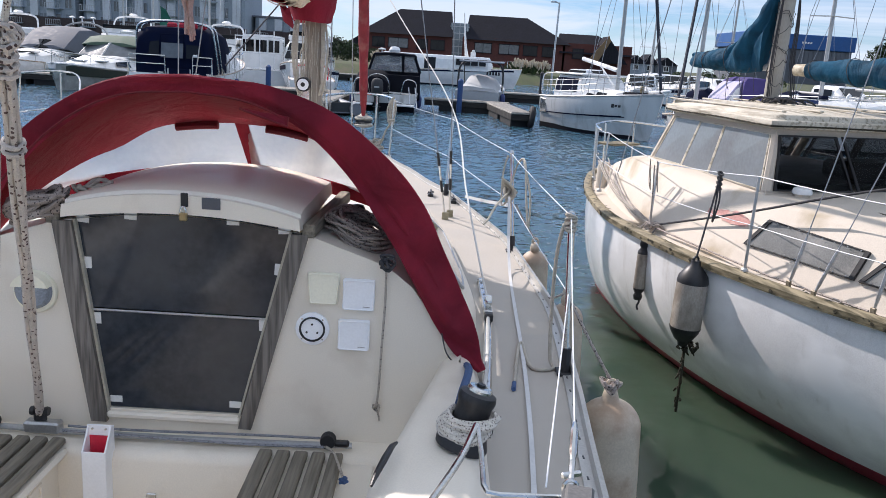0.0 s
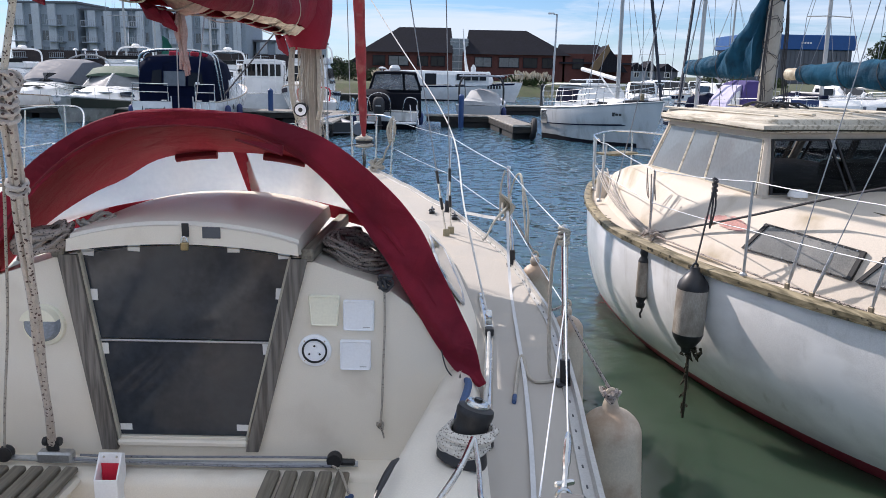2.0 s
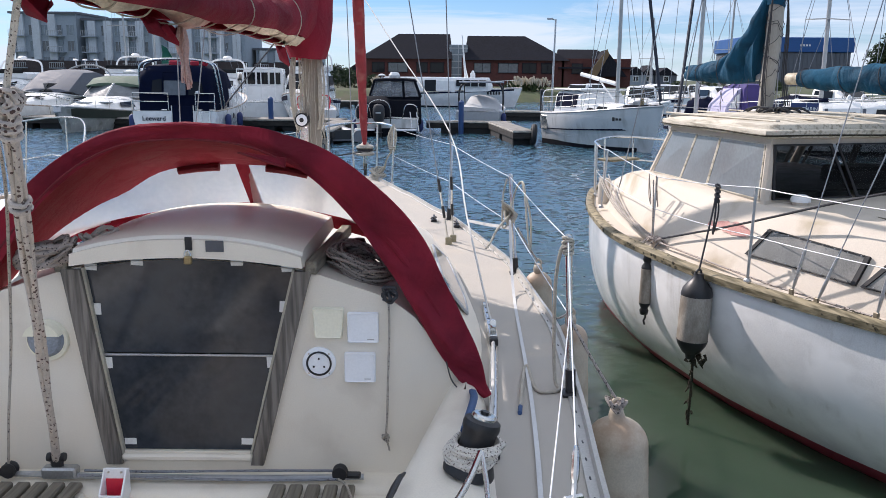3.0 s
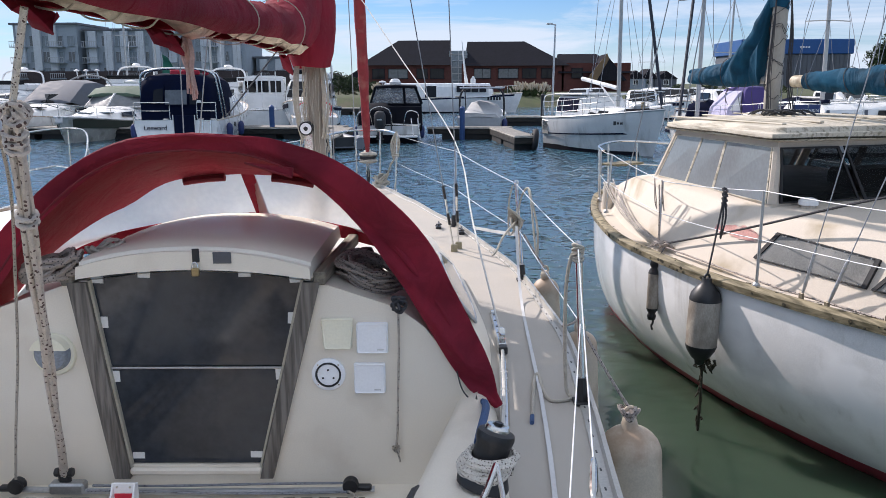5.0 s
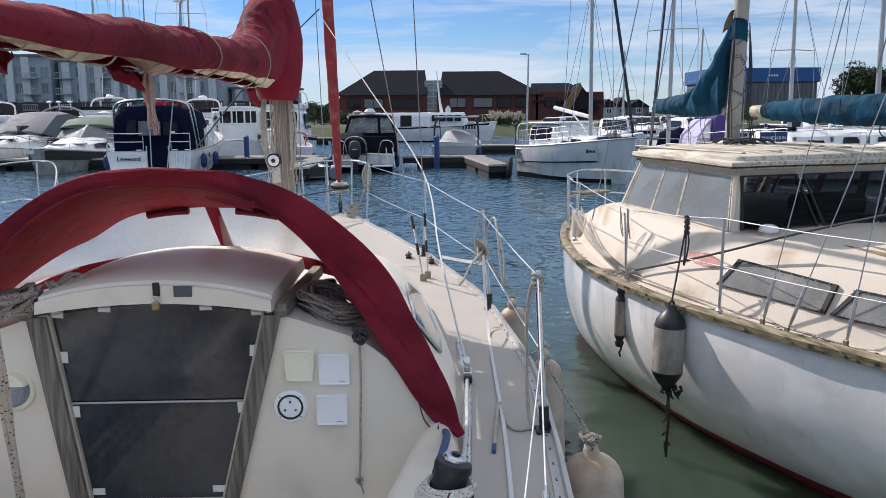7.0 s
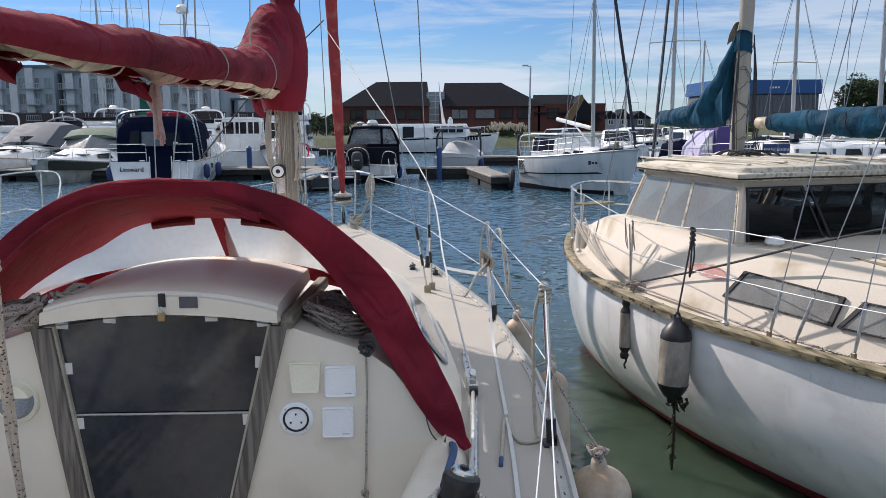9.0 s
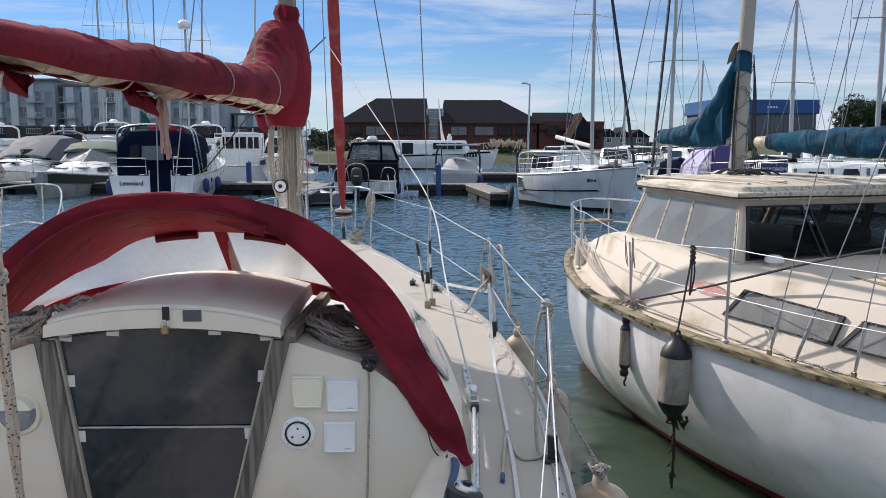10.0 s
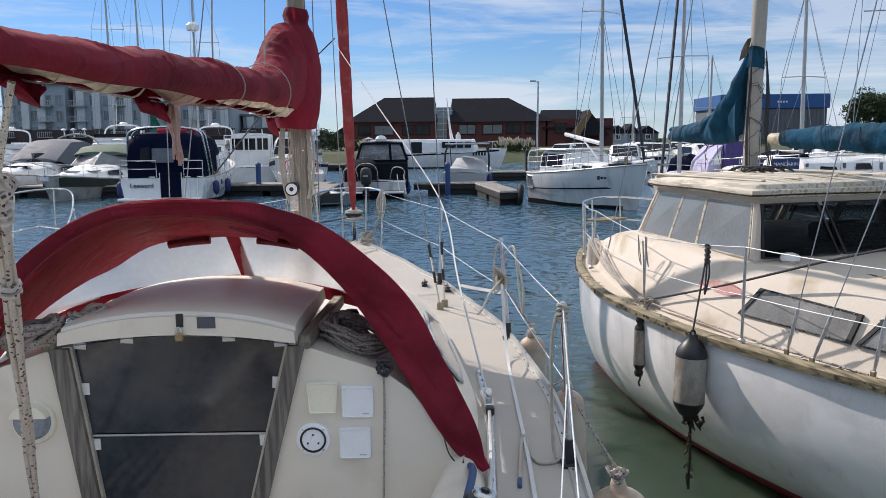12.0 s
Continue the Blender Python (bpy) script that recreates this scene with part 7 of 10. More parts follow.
part("bimini", Geo().box((0, 1.25, 2.08), (1.9, 1.5, 0.07), r=0.03), paint("pale_bimini", (0.34, 0.37, 0.42), 0.8, vary=0.15, bump=0.2), c9, "pale grey canvas top on a dark frame")
for x in (-0.9, 0.9):
    part("strut", Geo().tube([(x, 1.9, 2.05), (x, 2.3, 0.95)], 0.025, 6), BLACK, c9)
far_fender(M, 1.1, 0.4, 0.75, FENDER_BLUE)


def yacht(M, L, B, hullm, label, mast_y, mast_h, boom=None, stays=True, covers=None, hood_m=None, spreaders=(0.45,), furl=None, fs=0.85, fb=1.15):
    """A moored sailing yacht with its rig."""
    y = thing("yacht", (0, 0, 0), M, label, "sailing yacht", "moored yachts")
    rows = add_hull(y, L, B, fs, fb, hullm, NAVY, full=0.7, stern=0.75)
    add_cabin(y, [(L * 0.28, B * 0.33, B * 0.28, fs, fs + 0.45), (L * 0.55, B * 0.3, B * 0.24, fs, fs + 0.42), (L * 0.72, B * 0.2, B * 0.12, fs + 0.1, fs + 0.25)], SHINY_WHITE, "coachroof")
    for s in (-1, 1):
        quad_pane(y, [(s * (B * 0.325), L * 0.33, fs + 0.15), (s * (B * 0.315), L * 0.5, fs + 0.15), (s * B * 0.29, L * 0.5, fs + 0.33), (s * B * 0.30, L * 0.33, fs + 0.33)], DARK_GLASS)
    add_rail(y, rows, 0.0, 1.0, 0.6, r=0.012)
    my = L * mast_y
    mast_o = part("mast", Geo().tube([(0, my, fs + 0.3), (0, my - 0.02 * mast_h, mast_h)], [0.085, 0.06], 10), SILVER_PAINT, y)
    tip = Vector((0, my - 0.02 * mast_h, mast_h))
    for f in spreaders:
        z = fs + (mast_h - fs) * f
        part("spreader", Geo().tube([(-B * 0.36, my - 0.1, z - 0.03), (0, my, z), (B * 0.36, my - 0.1, z - 0.03)], 0.022, 6), SILVER_PAINT, mast_o)
    if stays:
        zs = fs + (mast_h - fs) * spreaders[-1]
        for s in (-1, 1):
            part("shroud", Geo().tube([(s * B * 0.42, my - 0.1, fs), (s * B * 0.36, my - 0.1, zs - 0.03), tip], 0.011, 5), WIRE_GREY, y)
            part("shroud", Geo().tube([(s * B * 0.42, my - 0.5, fs), (0, my, zs)], 0.009, 5), WIRE_GREY, y)
        part("forestay", Geo().tube([(0, L * 0.99, fb), tip], 0.055 if furl else 0.012, 6), furl or WIRE_GREY, y)
        part("backstay", Geo().tube([(0, 0.05, fs), tip], 0.011, 5), WIRE_GREY, y)
    if boom:
        part("boom", Geo().tube([(0, my, fs + 1.1), (0, my - L * 0.36, fs + 1.1)], 0.05, 8), SILVER_PAINT, y)
        if covers:
            part("boom_cover", Geo().tube([(0, my + 0.05, fs + 1.5), (0, my - 0.4, fs + 1.3), (0, my - L * 0.2, fs + 1.2), (0, my - L * 0.36, fs + 1.16)], [0.1, 0.18, 0.15, 0.09], 12), covers, y, "canvas sail cover")
    if hood_m:
        g = Geo()
        g.loft([[(-B * 0.3 * w, yy, fs + 0.35), (-B * 0.26 * w, yy, fs + 0.35 + 0.6 * h), (0, yy, fs + 0.4 + 0.75 * h), (B * 0.26 * w, yy, fs + 0.35 + 0.6 * h), (B * 0.3 * w, yy, fs + 0.35)] for yy, w, h in ((L * 0.22, 1, 1), (L * 0.27, 1, 0.95), (L * 0.33, 0.95, 0.35))], closed=False, caps=True)
        part("spray_hood", g, hood_m, y, "canvas spray hood", sharp=0.9)
    return y


# white ketch with dark blue wheelhouse windows, bow towards the camera
M = at(3.75, 29.4, 206) @ Matrix.Diagonal((0.93, 0.84, 1, 1))
kt = thing("ketch", (0, 0, 0), M, "white ketch-rigged motor sailer with navy window covers", "ketch")
rows = add_hull(kt, 5.7, 2.7, 1.08, 1.46, DULL_WHITE, None, full=0.9)
for s in (-1, 1):
    gg = Geo().sheet([[(s * (w * 0.78 + wl * 0.22 + 0.02), y, z * 0.52) for w, wl, y, z in rows[:-3]], [(s * (w * 0.77 + wl * 0.23 + 0.02), y, z * 0.485) for w, wl, y, z in rows[:-3]]], 0.01)
    part("stripe", gg, NAVY, kt)
add_cabin(kt, [(0.7, 1.05, 0.92, 1.05, 1.86), (2.4, 1.05, 0.9, 1.12, 1.86), (2.8, 0.95, 0.75, 1.15, 1.5), (4.2, 0.65, 0.4, 1.25, 1.42)], SHINY_WHITE, "wheelhouse")
for y0, y1 in ((0.8, 1.15), (1.25, 2.3)):
    for s in (-1, 1):
        quad_pane(kt, [(s * 1.04, y0, 1.32), (s * 1.04, y1, 1.32), (s * 0.95, y1, 1.76), (s * 0.95, y0, 1.76)], NAVY, "window_cover")
quad_pane(kt, [(-0.85, 2.62, 1.48), (0.85, 2.62, 1.48), (0.78, 2.42, 1.82), (-0.78, 2.42, 1.82)], NAVY, "window_cover")
part("roof", Geo().box((0, 1.55, 1.90), (2.0, 2.0, 0.06), r=0.03), SHINY_WHITE, kt)
add_rail(kt, rows, 0.0, 1.0, 0.55, posts=8)
km = part("mast", Geo().tube([(0, 3.45, 1.45), (0, 3.3, 10.5)], [0.075, 0.06], 10), SILVER_PAINT, kt, "silver mast")
for z in (6.4, 8.9):
    part("spreader", Geo().tube([(-0.85, 3.3, z - 0.05), (0, 3.4, z), (0.85, 3.3, z - 0.05)], 0.022, 6), SHINY_WHITE, km)
for s in (-1, 1):
    part("shroud", Geo().tube([(s * 1.15, 3.35, 1.25), (s * 0.85, 3.35, 6.35), (0, 3.3, 10.4)], 0.010, 5), WIRE_GREY, kt)
    for y in (2.95, 3.75):
        part("shroud", Geo().tube([(s * 1.15, y, 1.25), (0, 3.35, 6.4)], 0.009, 5), WIRE_GREY, kt)
    for k in range(2):
        part("rail_wire", Geo().tube([(s * (w - 0.05), y, z + 0.19 * (k + 1)) for w, wl, y, z in rows[::3]], 0.006, 5), STEEL, kt)
    part("stern_frame", Geo().tube(smooth_path([(s * 1.2, 0.1, 1.08), (s * 1.15, 0.0, 1.75), (s * 0.8, -0.05, 1.88), (0, -0.1, 1.9)]), 0.02, 6), STEEL, kt)
    for y0, y1 in ((2.85, 3.3), (3.45, 3.9)):
        quad_pane(kt, [(s * 0.92, y0, 1.22), (s * 0.84, y1, 1.22), (s * 0.70, y1, 1.36), (s * 0.80, y0, 1.38)], DARK_GLASS)
    part("boarding_steps", Geo().box((s * 1.25, 0.35, 0.75), (0.06, 0.5, 0.5), r=0.02), STEEL, kt)
part("forestay", Geo().tube([(0, 6.1, 1.5), (0, 3.35, 10.3)], 0.055, 8), WIRE_BLACK, kt, "black furled headsail")
part("boom", Geo().tube([(0, 3.35, 2.1), (0, 0.9, 2.42)], 0.07, 8), SHINY_WHITE, kt)
part("boom_strut", Geo().tube([(0, 2.2, 2.22), (0, 3.2, 1.6)], 0.03, 6), SHINY_WHITE, kt)
part("samson_post", Geo().box((0, 5.0, 1.5), (0.12, 0.12, 0.34), r=0.02), RUB, kt)
part("anchor_winch", Geo().box((0, 4.6, 1.48), (0.34, 0.26, 0.22), r=0.05), GALV, kt)
part("bowsprit", Geo().tube([(0, 5.4, 1.5), (0, 6.6, 1.6)], 0.045, 8), SHINY_WHITE, kt)
part("dark_coaming", Geo().box((0, 5.0, 1.40), (1.0, 0.9, 0.12), r=0.04), NAVY_BLACK, kt, "dark canvas bundle on the foredeck")
for k in range(3):
    part("bow_mark", Geo().box((0.98 - 0.05 * k, 4.75 + 0.13 * k, 1.02), (0.03, 0.09, 0.07 if k else 0.12), rot(0, 0, 24)), BLACK, kt, "small dark mark on the bow")
for y in (0.9, 1.5, 3.2):
    far_fender(M, -1.38, y, 0.85, FENDER_TAN, 0.09, 0.42)

# masts and hulls crowded behind
yacht(at(-15.3, 47, 12), 9.5, 4.2, SHINY_WHITE, "moored yacht with a silver mast and radar dome", 0.55, 14.0, True, covers=GREY_CANVAS, spreaders=(0.59,))
yacht(at(-23.0, 52, 10), 9.0, 3.0, SHINY_WHITE, "moored white yacht with a silver mast", 0.55, 14.5, True, spreaders=(0.35, 0.68))
yacht(at(-22.5, 55, 5), 9.0, 3.0, SHINY_WHITE, "moored white yacht with a slender mast", 0.55, 15.0, True, spreaders=(0.40, 0.7))
yacht(at(10.5, 34.68, 155), 7.8, 2.6, SHINY_WHITE, "white yacht with a dark blue spray hood and steel rails", 0.52, 11.5, True, hood_m=NAVY, spreaders=(0.44,), furl=WIRE_BLACK, fs=0.48, fb=0.78)
yacht(at(12.75, 33.2, 185), 6.4, 2.3, SHINY_WHITE, "small white yacht with a slender mast", 0.5, 7.6, True, hood_m=NAVY, covers=None, spreaders=(0.55,), fs=0.6, fb=0.9)
yacht(at(13.75, 30.3, 185), 8.6, 2.9, SHINY_WHITE, "white yacht with a tall white mast", 0.5, 13.0, True, spreaders=(0.44, 0.7))
yacht(at(18.0, 50, 10), 9.0, 3.0, SHINY_WHITE, "moored white yacht far across the basin", 0.5, 7.6, True, spreaders=(0.5,))
yacht(at(14.0, 62, 350), 8.0, 2.8, SHINY_WHITE, "moored white yacht far across the basin", 0.5, 7.0, True, spreaders=(0.5,))
radar = thing("radar_dome", (-16.4, 52.0, 9.5), HOME, "white radar dome on a mast bracket", "radar")
part("dome", Geo().lathe([(0.30, 9.25), (0.40, 9.35), (0.40, 9.6), (0.2, 9.78), (0.02, 9.82)], (-16.35, 51.75, 0), "z", 16), SHINY_WHITE, radar)
part("bracket", Geo().tube([(-16.35, 51.75, 9.3), (-16.4, 52.15, 9.1)], 0.06, 6), SHINY_WHITE, radar)

# purple-covered cruiser and white motor yacht behind the motor sailer
M = at(10.1, 31.6, 186)
pc = thing("purple_cruiser", (0, 0, 0), M, "white cruiser under purple and pale canvas covers", "motor cruiser")
add_hull(pc, 6.2, 2.4, 0.9, 1.2, SHINY_WHITE)
LILAC = paint("pale_lilac_canvas", (0.42, 0.40, 0.56), 0.7, vary=0.15, bump=0.2)
g = Geo()
g.loft([[(-0.46, y, 0.95), (-0.46, y, z1 - 0.12), (-0.36, y, z1), (0.36, y, z1), (0.46, y, z1 - 0.14), (0.50, y, 0.95)] for y, z1 in ((0.5, 2.02), (1.4, 2.14), (2.5, 2.10))], closed=False, caps=True)
part("canopy", g, PURPLE, pc, "dark purple upright canvas canopy", sharp=0.8)
g = Geo()
g.loft([[(0.50, y, 1.0), (0.48, y, z1), (0.62, y, z1 - 0.10), (0.98, y, 1.36), (1.05, y, 1.0)] for y, z1 in ((0.7, 1.95), (2.3, 1.98))], caps=True)
part("screen_cover", g, LILAC, pc, "pale lilac canvas screen cover", sharp=0.8)
quad_pane(pc, [(0.54, 2.32, 1.28), (0.92, 2.32, 1.28), (0.66, 2.32, 1.70), (0.54, 2.32, 1.78)], SHINY_WHITE, "cover_panel", 0.02)
add_cabin(pc, [(3.0, 0.9, 0.7, 0.95, 1.25), (5.0, 0.5, 0.3, 1.05, 1.2)], SHINY_WHITE)
add_rail(pc, hull_rows(6.2, 2.4, 0.9, 1.2), 0.2, 1.0, 0.5, posts=6)
M = at(12.3, 33.4, 186)
pd = thing("hooded_cruiser", (0, 0, 0), M, "white cruiser with navy and pale canvas covers", "motor cruiser")
add_hull(pd, 5.6, 2.0, 0.8, 1.1, SHINY_WHITE)
g = Geo()
g.loft([[(-w, y, 0.85), (-w * 0.85, y, z1 - 0.2), (0, y, z1), (w * 0.7, y, z1 - 0.25), (w, y, 0.85)] for y, w, z1 in ((0.5, 0.5, 1.5), (1.8, 0.55, 1.72), (3.2, 0.4, 1.2))], closed=False, caps=True)
part("canopy", g, NAVY, pd, "draped navy canvas cover", sharp=0.8)
g = Geo()
g.loft([[(-1.0, y, 0.9), (-0.98, y, 1.30), (-0.75, y, z1), (-0.52, y, z1 - 0.1), (-0.5, y, 0.9)] for y, z1 in ((0.8, 1.62), (2.6, 1.5))], caps=True)
part("screen_cover", g, LILAC, pd, "pale canvas screen cover", sharp=0.8)
M = at(10.26, 24.6, 0)
mb = thing("name_dodger", (0, 0, 1.2), M @ Matrix.Translation((0, 0, -0.09)), "dark blue canvas dodger with white lettering on its rail", "dodger")
part("cloth", Geo().box((0, 0, 1.52), (0.84, 0.03, 0.34), r=0.01), paint("slate_blue_canvas", (0.05, 0.07, 0.17), 0.85, vary=0.2, bump=0.2), mb)
letters(mb, "MANDARIN", SHINY_WHITE, 0.145, Matrix.Translation((0, -0.025, 1.51)) @ rot(90, 0, 0))
for x in (-0.40, 0.40):
    part("stay_post", Geo().tube([(x, 0.02, 0.97), (x, 0.02, 1.8)], 0.015, 6), STEEL, mb)
M = at(9.3, 25.9, 278)
my_ = thing("motor_yacht", (0, 0, 0), M, "long white motor yacht with small dark windows", "motor yacht")
rows = add_hull(my_, 9.5, 3.2, 1.0, 1.4, SHINY_WHITE, None)
add_cabin(my_, [(1.5, 1.35, 1.1, 0.95, 1.58), (4.5, 1.3, 1.0, 1.0, 1.62), (7.0, 0.8, 0.5, 1.1, 1.38)], SHINY_WHITE)
for y in (2.0, 3.2, 4.4, 5.4):
    for s in (-1, 1):
        quad_pane(my_, [(s * 1.27, y, 1.22), (s * 1.25, y + 0.6, 1.22), (s * 1.16, y + 0.55, 1.40), (s * 1.17, y + 0.08, 1.40)], DARK_GLASS)
add_rail(my_, rows, 0.1, 1.0, 0.6)
for s in (-1, 1):
    part("rubbing_strake", Geo().tube([(s * (w + 0.01), y, z - 0.14) for w, wl, y, z in rows[:-2]], 0.025, 6), NAVY, my_, "dark rubbing strake")
    part("grab_rail", Geo().tube([(s * 0.95, 1.8, 1.66)] + [(s * (1.0 - 0.05 * k), 1.8 + 0.7 * k, 1.68) for k in range(6)], 0.014, 6), STEEL, my_)
    for y in (1.6, 2.85, 4.1):
        part("window_pillar", Geo().box((s * 1.22, y, 1.31), (0.03, 0.10, 0.24), r=0.01), GREY_CANVAS, my_, "grey trim between the windows")
    for y, z in ((0.7, 1.12), (1.2, 1.12)):
        part("sheet_winch", Geo().lathe([(0.07, z), (0.055, z + 0.05), (0.06, z + 0.13), (0.02, z + 0.14)], (s * 1.35, y, 0), "z", 12), GALV, my_)
for x, y in ((-0.35, 2.3), (0.4, 3.4), (-0.1, 4.6), (0.0, 5.9)):
    part("deck_hatch", Geo().box((x, y, 1.645 - 0.03 * max(0, y - 4.5)), (0.42, 0.45, 0.06), r=0.02), GREY_GLASS, my_)
for x, y in ((0.7, 2.6), (-0.7, 4.0)):
    part("cowl_vent", Geo().tube([(x, y, 1.55), (x, y, 1.74), (x, y + 0.06, 1.80)], [0.04, 0.05, 0.07], 10), SHINY_WHITE, my_)
part("folded_cover", Geo().box((0.2, 1.75, 1.66), (1.3, 0.30, 0.14), rot(0, 0, 4), 0.06), NAVY, my_, "folded navy canvas cover")
# small craft crowded along the far pontoons
for x, y, h, L in ((9.5, 45, 170, 6.5), (13.0, 47, 190, 7), (18.5, 46, 200, 6.5), (-27, 46, 200, 8), (-31, 48, 190, 8), (-12.5, 60, 185, 6), (22, 52, 185, 7), (8.6, 58, 160, 6), (11.4, 56, 200, 6), (14.6, 58, 170, 6.5), (10.0, 66, 175, 7), (14.5, 68, 195, 7), (18.5, 66, 165, 7)):
    M = at(x, y, h)
    b = thing("day_boat", (0, 0, 0), M, "small white day boat on the far moorings", "motor boat", "far day boats")
    rows = add_hull(b, L, L * 0.34, 0.85, 1.2, SHINY_WHITE, NAVY if int(x) % 2 else None)
    add_cabin(b, [(L * 0.3, L * 0.13, L * 0.11, 0.85, 1.9), (L * 0.55, L * 0.13, L * 0.10, 0.95, 1.9), (L * 0.66, L * 0.12, L * 0.08, 1.0, 1.35), (L * 0.85, L * 0.05, L * 0.03, 1.1, 1.2)], SHINY_WHITE)
    quad_pane(b, [(-L * 0.1, L * 0.665, 1.38), (L * 0.1, L * 0.665, 1.38), (L * 0.09, L * 0.56, 1.85), (-L * 0.09, L * 0.56, 1.85)], DARK_GLASS, "windscreen")
    for s in (-1, 1):
        quad_pane(b, [(s * L * 0.128, L * 0.33, 1.35), (s * L * 0.128, L * 0.52, 1.35), (s * L * 0.118, L * 0.52, 1.75), (s * L * 0.118, L * 0.33, 1.75)], DARK_GLASS)
    add_rail(b, rows, 0.3, 1.0, 0.4, posts=5)
# rail of the boat lying on the other side
M = at(-4.30, 8.2, 0)
pr = thing("yacht_pulpit", (0, 0, 0.9), M, "white tube pulpit of a yacht moored close by", "pulpit")
part("top_rail", Geo().tube(smooth_path([(-0.35, -0.3, 1.75), (-0.2, 0.2, 1.78), (0.1, 0.3, 1.76), (0.3, -0.1, 1.55), (0.34, -0.5, 1.28)]), 0.010, 8), STEEL, pr)
for x, y, z in ((-0.3, -0.1, 1.75), (-0.05, 0.25, 1.77), (0.22, 0.1, 1.66)):
    part("leg", Geo().tube([(x * 1.3, y, 0.95), (x, y, z)], 0.009, 8), STEEL, pr)
part("mid_rail", Geo().tube([(-0.42, -0.3, 1.35), (-0.2, 0.2, 1.38), (0.2, 0.2, 1.33)], 0.008, 6), STEEL, pr)
M = at(-5.4, 3.6, 350)
py = thing("moored_sloop", (0, 0, 0), M, "white sloop moored close on the other side", "sailing yacht")
rows = add_hull(py, 5.0, 2.0, 0.8, 0.95, SHINY_WHITE, None, full=0.7)

# old tyre lashed to the end of the finger pontoon
ty = thing("tyre_fender", (2.35, 27.5, 0.35), HOME, "old black tyre lashed to the pontoon end", "tyre")
part("tyre", Geo().tube([(2.38 + 0.02 * math.sin(a), 27.75 + 0.28 * math.cos(a), 0.36 + 0.28 * math.sin(a)) for a in steps(0, 2 * math.pi, 24)[:-1]], 0.10, 10, loop=True), RUBBER, ty)
part("lashing", Geo().tube([(2.36, 27.75, 0.62), (2.2, 27.75, 0.52)], 0.015, 6), ROPE_PLAIN, ty)

# ---- fittings of the camera boat ----
# tape on the washboards
tapes = [(-0.365, 1.540, 0), (-0.19, 1.560, 0), (0.185, 1.562, 0), (0.375, 1.54, 0), (-0.352, 1.375, 1), (-0.325, 1.16, 1), (0.353, 1.39, 1), (0.297, 1.168, 1), (-0.265, 0.835, 0), (0.195, 0.838, 0)]
for u, z, tall in tapes:
    g = Geo().box((u, 0.010, z), (0.026 if tall else 0.046, 0.002, 0.044 if tall else 0.026), rot(0, random.uniform(-6, 6), 0))
    part("tape", g, TAPE, boat, "strip of white tape")

# instrument covers and gauge
for u, z, m, s in ((0.527, 1.334, YELLOWED, 0.119), (0.658, 1.317, WHITE_PLASTIC, 0.118), (0.645, 1.158, WHITE_PLASTIC, 0.118)):
    cov = thing("instrument_cover", (u, 0, z), OWN, ("yellowed" if m is YELLOWED else "white") + " square plastic instrument cover on the bulkhead", "instrument cover", "instrument covers")
    g = Geo()
    ring = []
    slim = 0.07 if m is YELLOWED else 0.0
    for d, y in ((0.0, -0.0005), (-0.001, -0.012), (0.001, -0.0195), (0.0035, -0.0215), (0.0055, -0.0205), (0.0070, -0.0190), (0.011, -0.0188)):
        h, r = s / 2 - d, 0.007
        ring.append([(u + (sx * (h - r) + r * math.cos(a + q)) * (1 - slim * (1 - sz)), y, z + sz * (h - r) + r * math.sin(a + q)) for sx, sz, q in ((1, 1, 0), (-1, 1, math.pi / 2), (-1, -1, math.pi), (1, -1, 1.5 * math.pi)) for a in (0, 0.5, 1.05, 1.57)])
    g.loft(ring, caps=True)
    lid = part("lid", g, m, cov)
    if m is not YELLOWED:
        part("maker_mark", Geo().box((u + 0.030, -0.0195, z - 0.044), (0.026, 0.001, 0.003)), SILVER_PAINT, lid, "tiny grey printed bar")
gauge = thing("log_gauge", (0.488, 0, 1.172), OWN, "round white gauge with a black ring on the bulkhead", "gauge")
part("flange", Geo().lathe([(0.064, -0.0), (0.064, 0.008), (0.060, 0.011), (0.048, 0.012)], (0.488, 0.0, 1.172), "y", 32, rot(0, 0, 180)), WHITE_PLASTIC, gauge)
part("ring", Geo().lathe([(0.049, 0.008), (0.049, 0.015), (0.043, 0.017), (0.041, 0.010)], (0.488, 0.0, 1.172), "y", 32, rot(0, 0, 180)), BLACK, gauge, "black bezel ring")
part("face", Geo().lathe([(0.041, 0.008), (0.041, 0.013), (0.02, 0.014)], (0.488, 0.0, 1.172), "y", 32, rot(0, 0, 180)), WHITE_PLASTIC, gauge)
for du, dz in ((0, 0.02), (-0.02, -0.012), (0.02, -0.012)):
    part("pin", Geo().lathe([(0.004, 0.012), (0.004, 0.017)], (0.488 + du, 0, 1.172 + dz), "y", 8, rot(0, 0, 180)), BLACK, gauge)
for k in range(4):
    a = math.pi / 4 + k * math.pi / 2
    part("screw", Geo().lathe([(0.004, 0.008), (0.003, 0.0135)], (0.488 + 0.055 * math.cos(a), 0, 1.172 + 0.055 * math.sin(a)), "y", 8, rot(0, 0, 180)), STEEL, gauge)

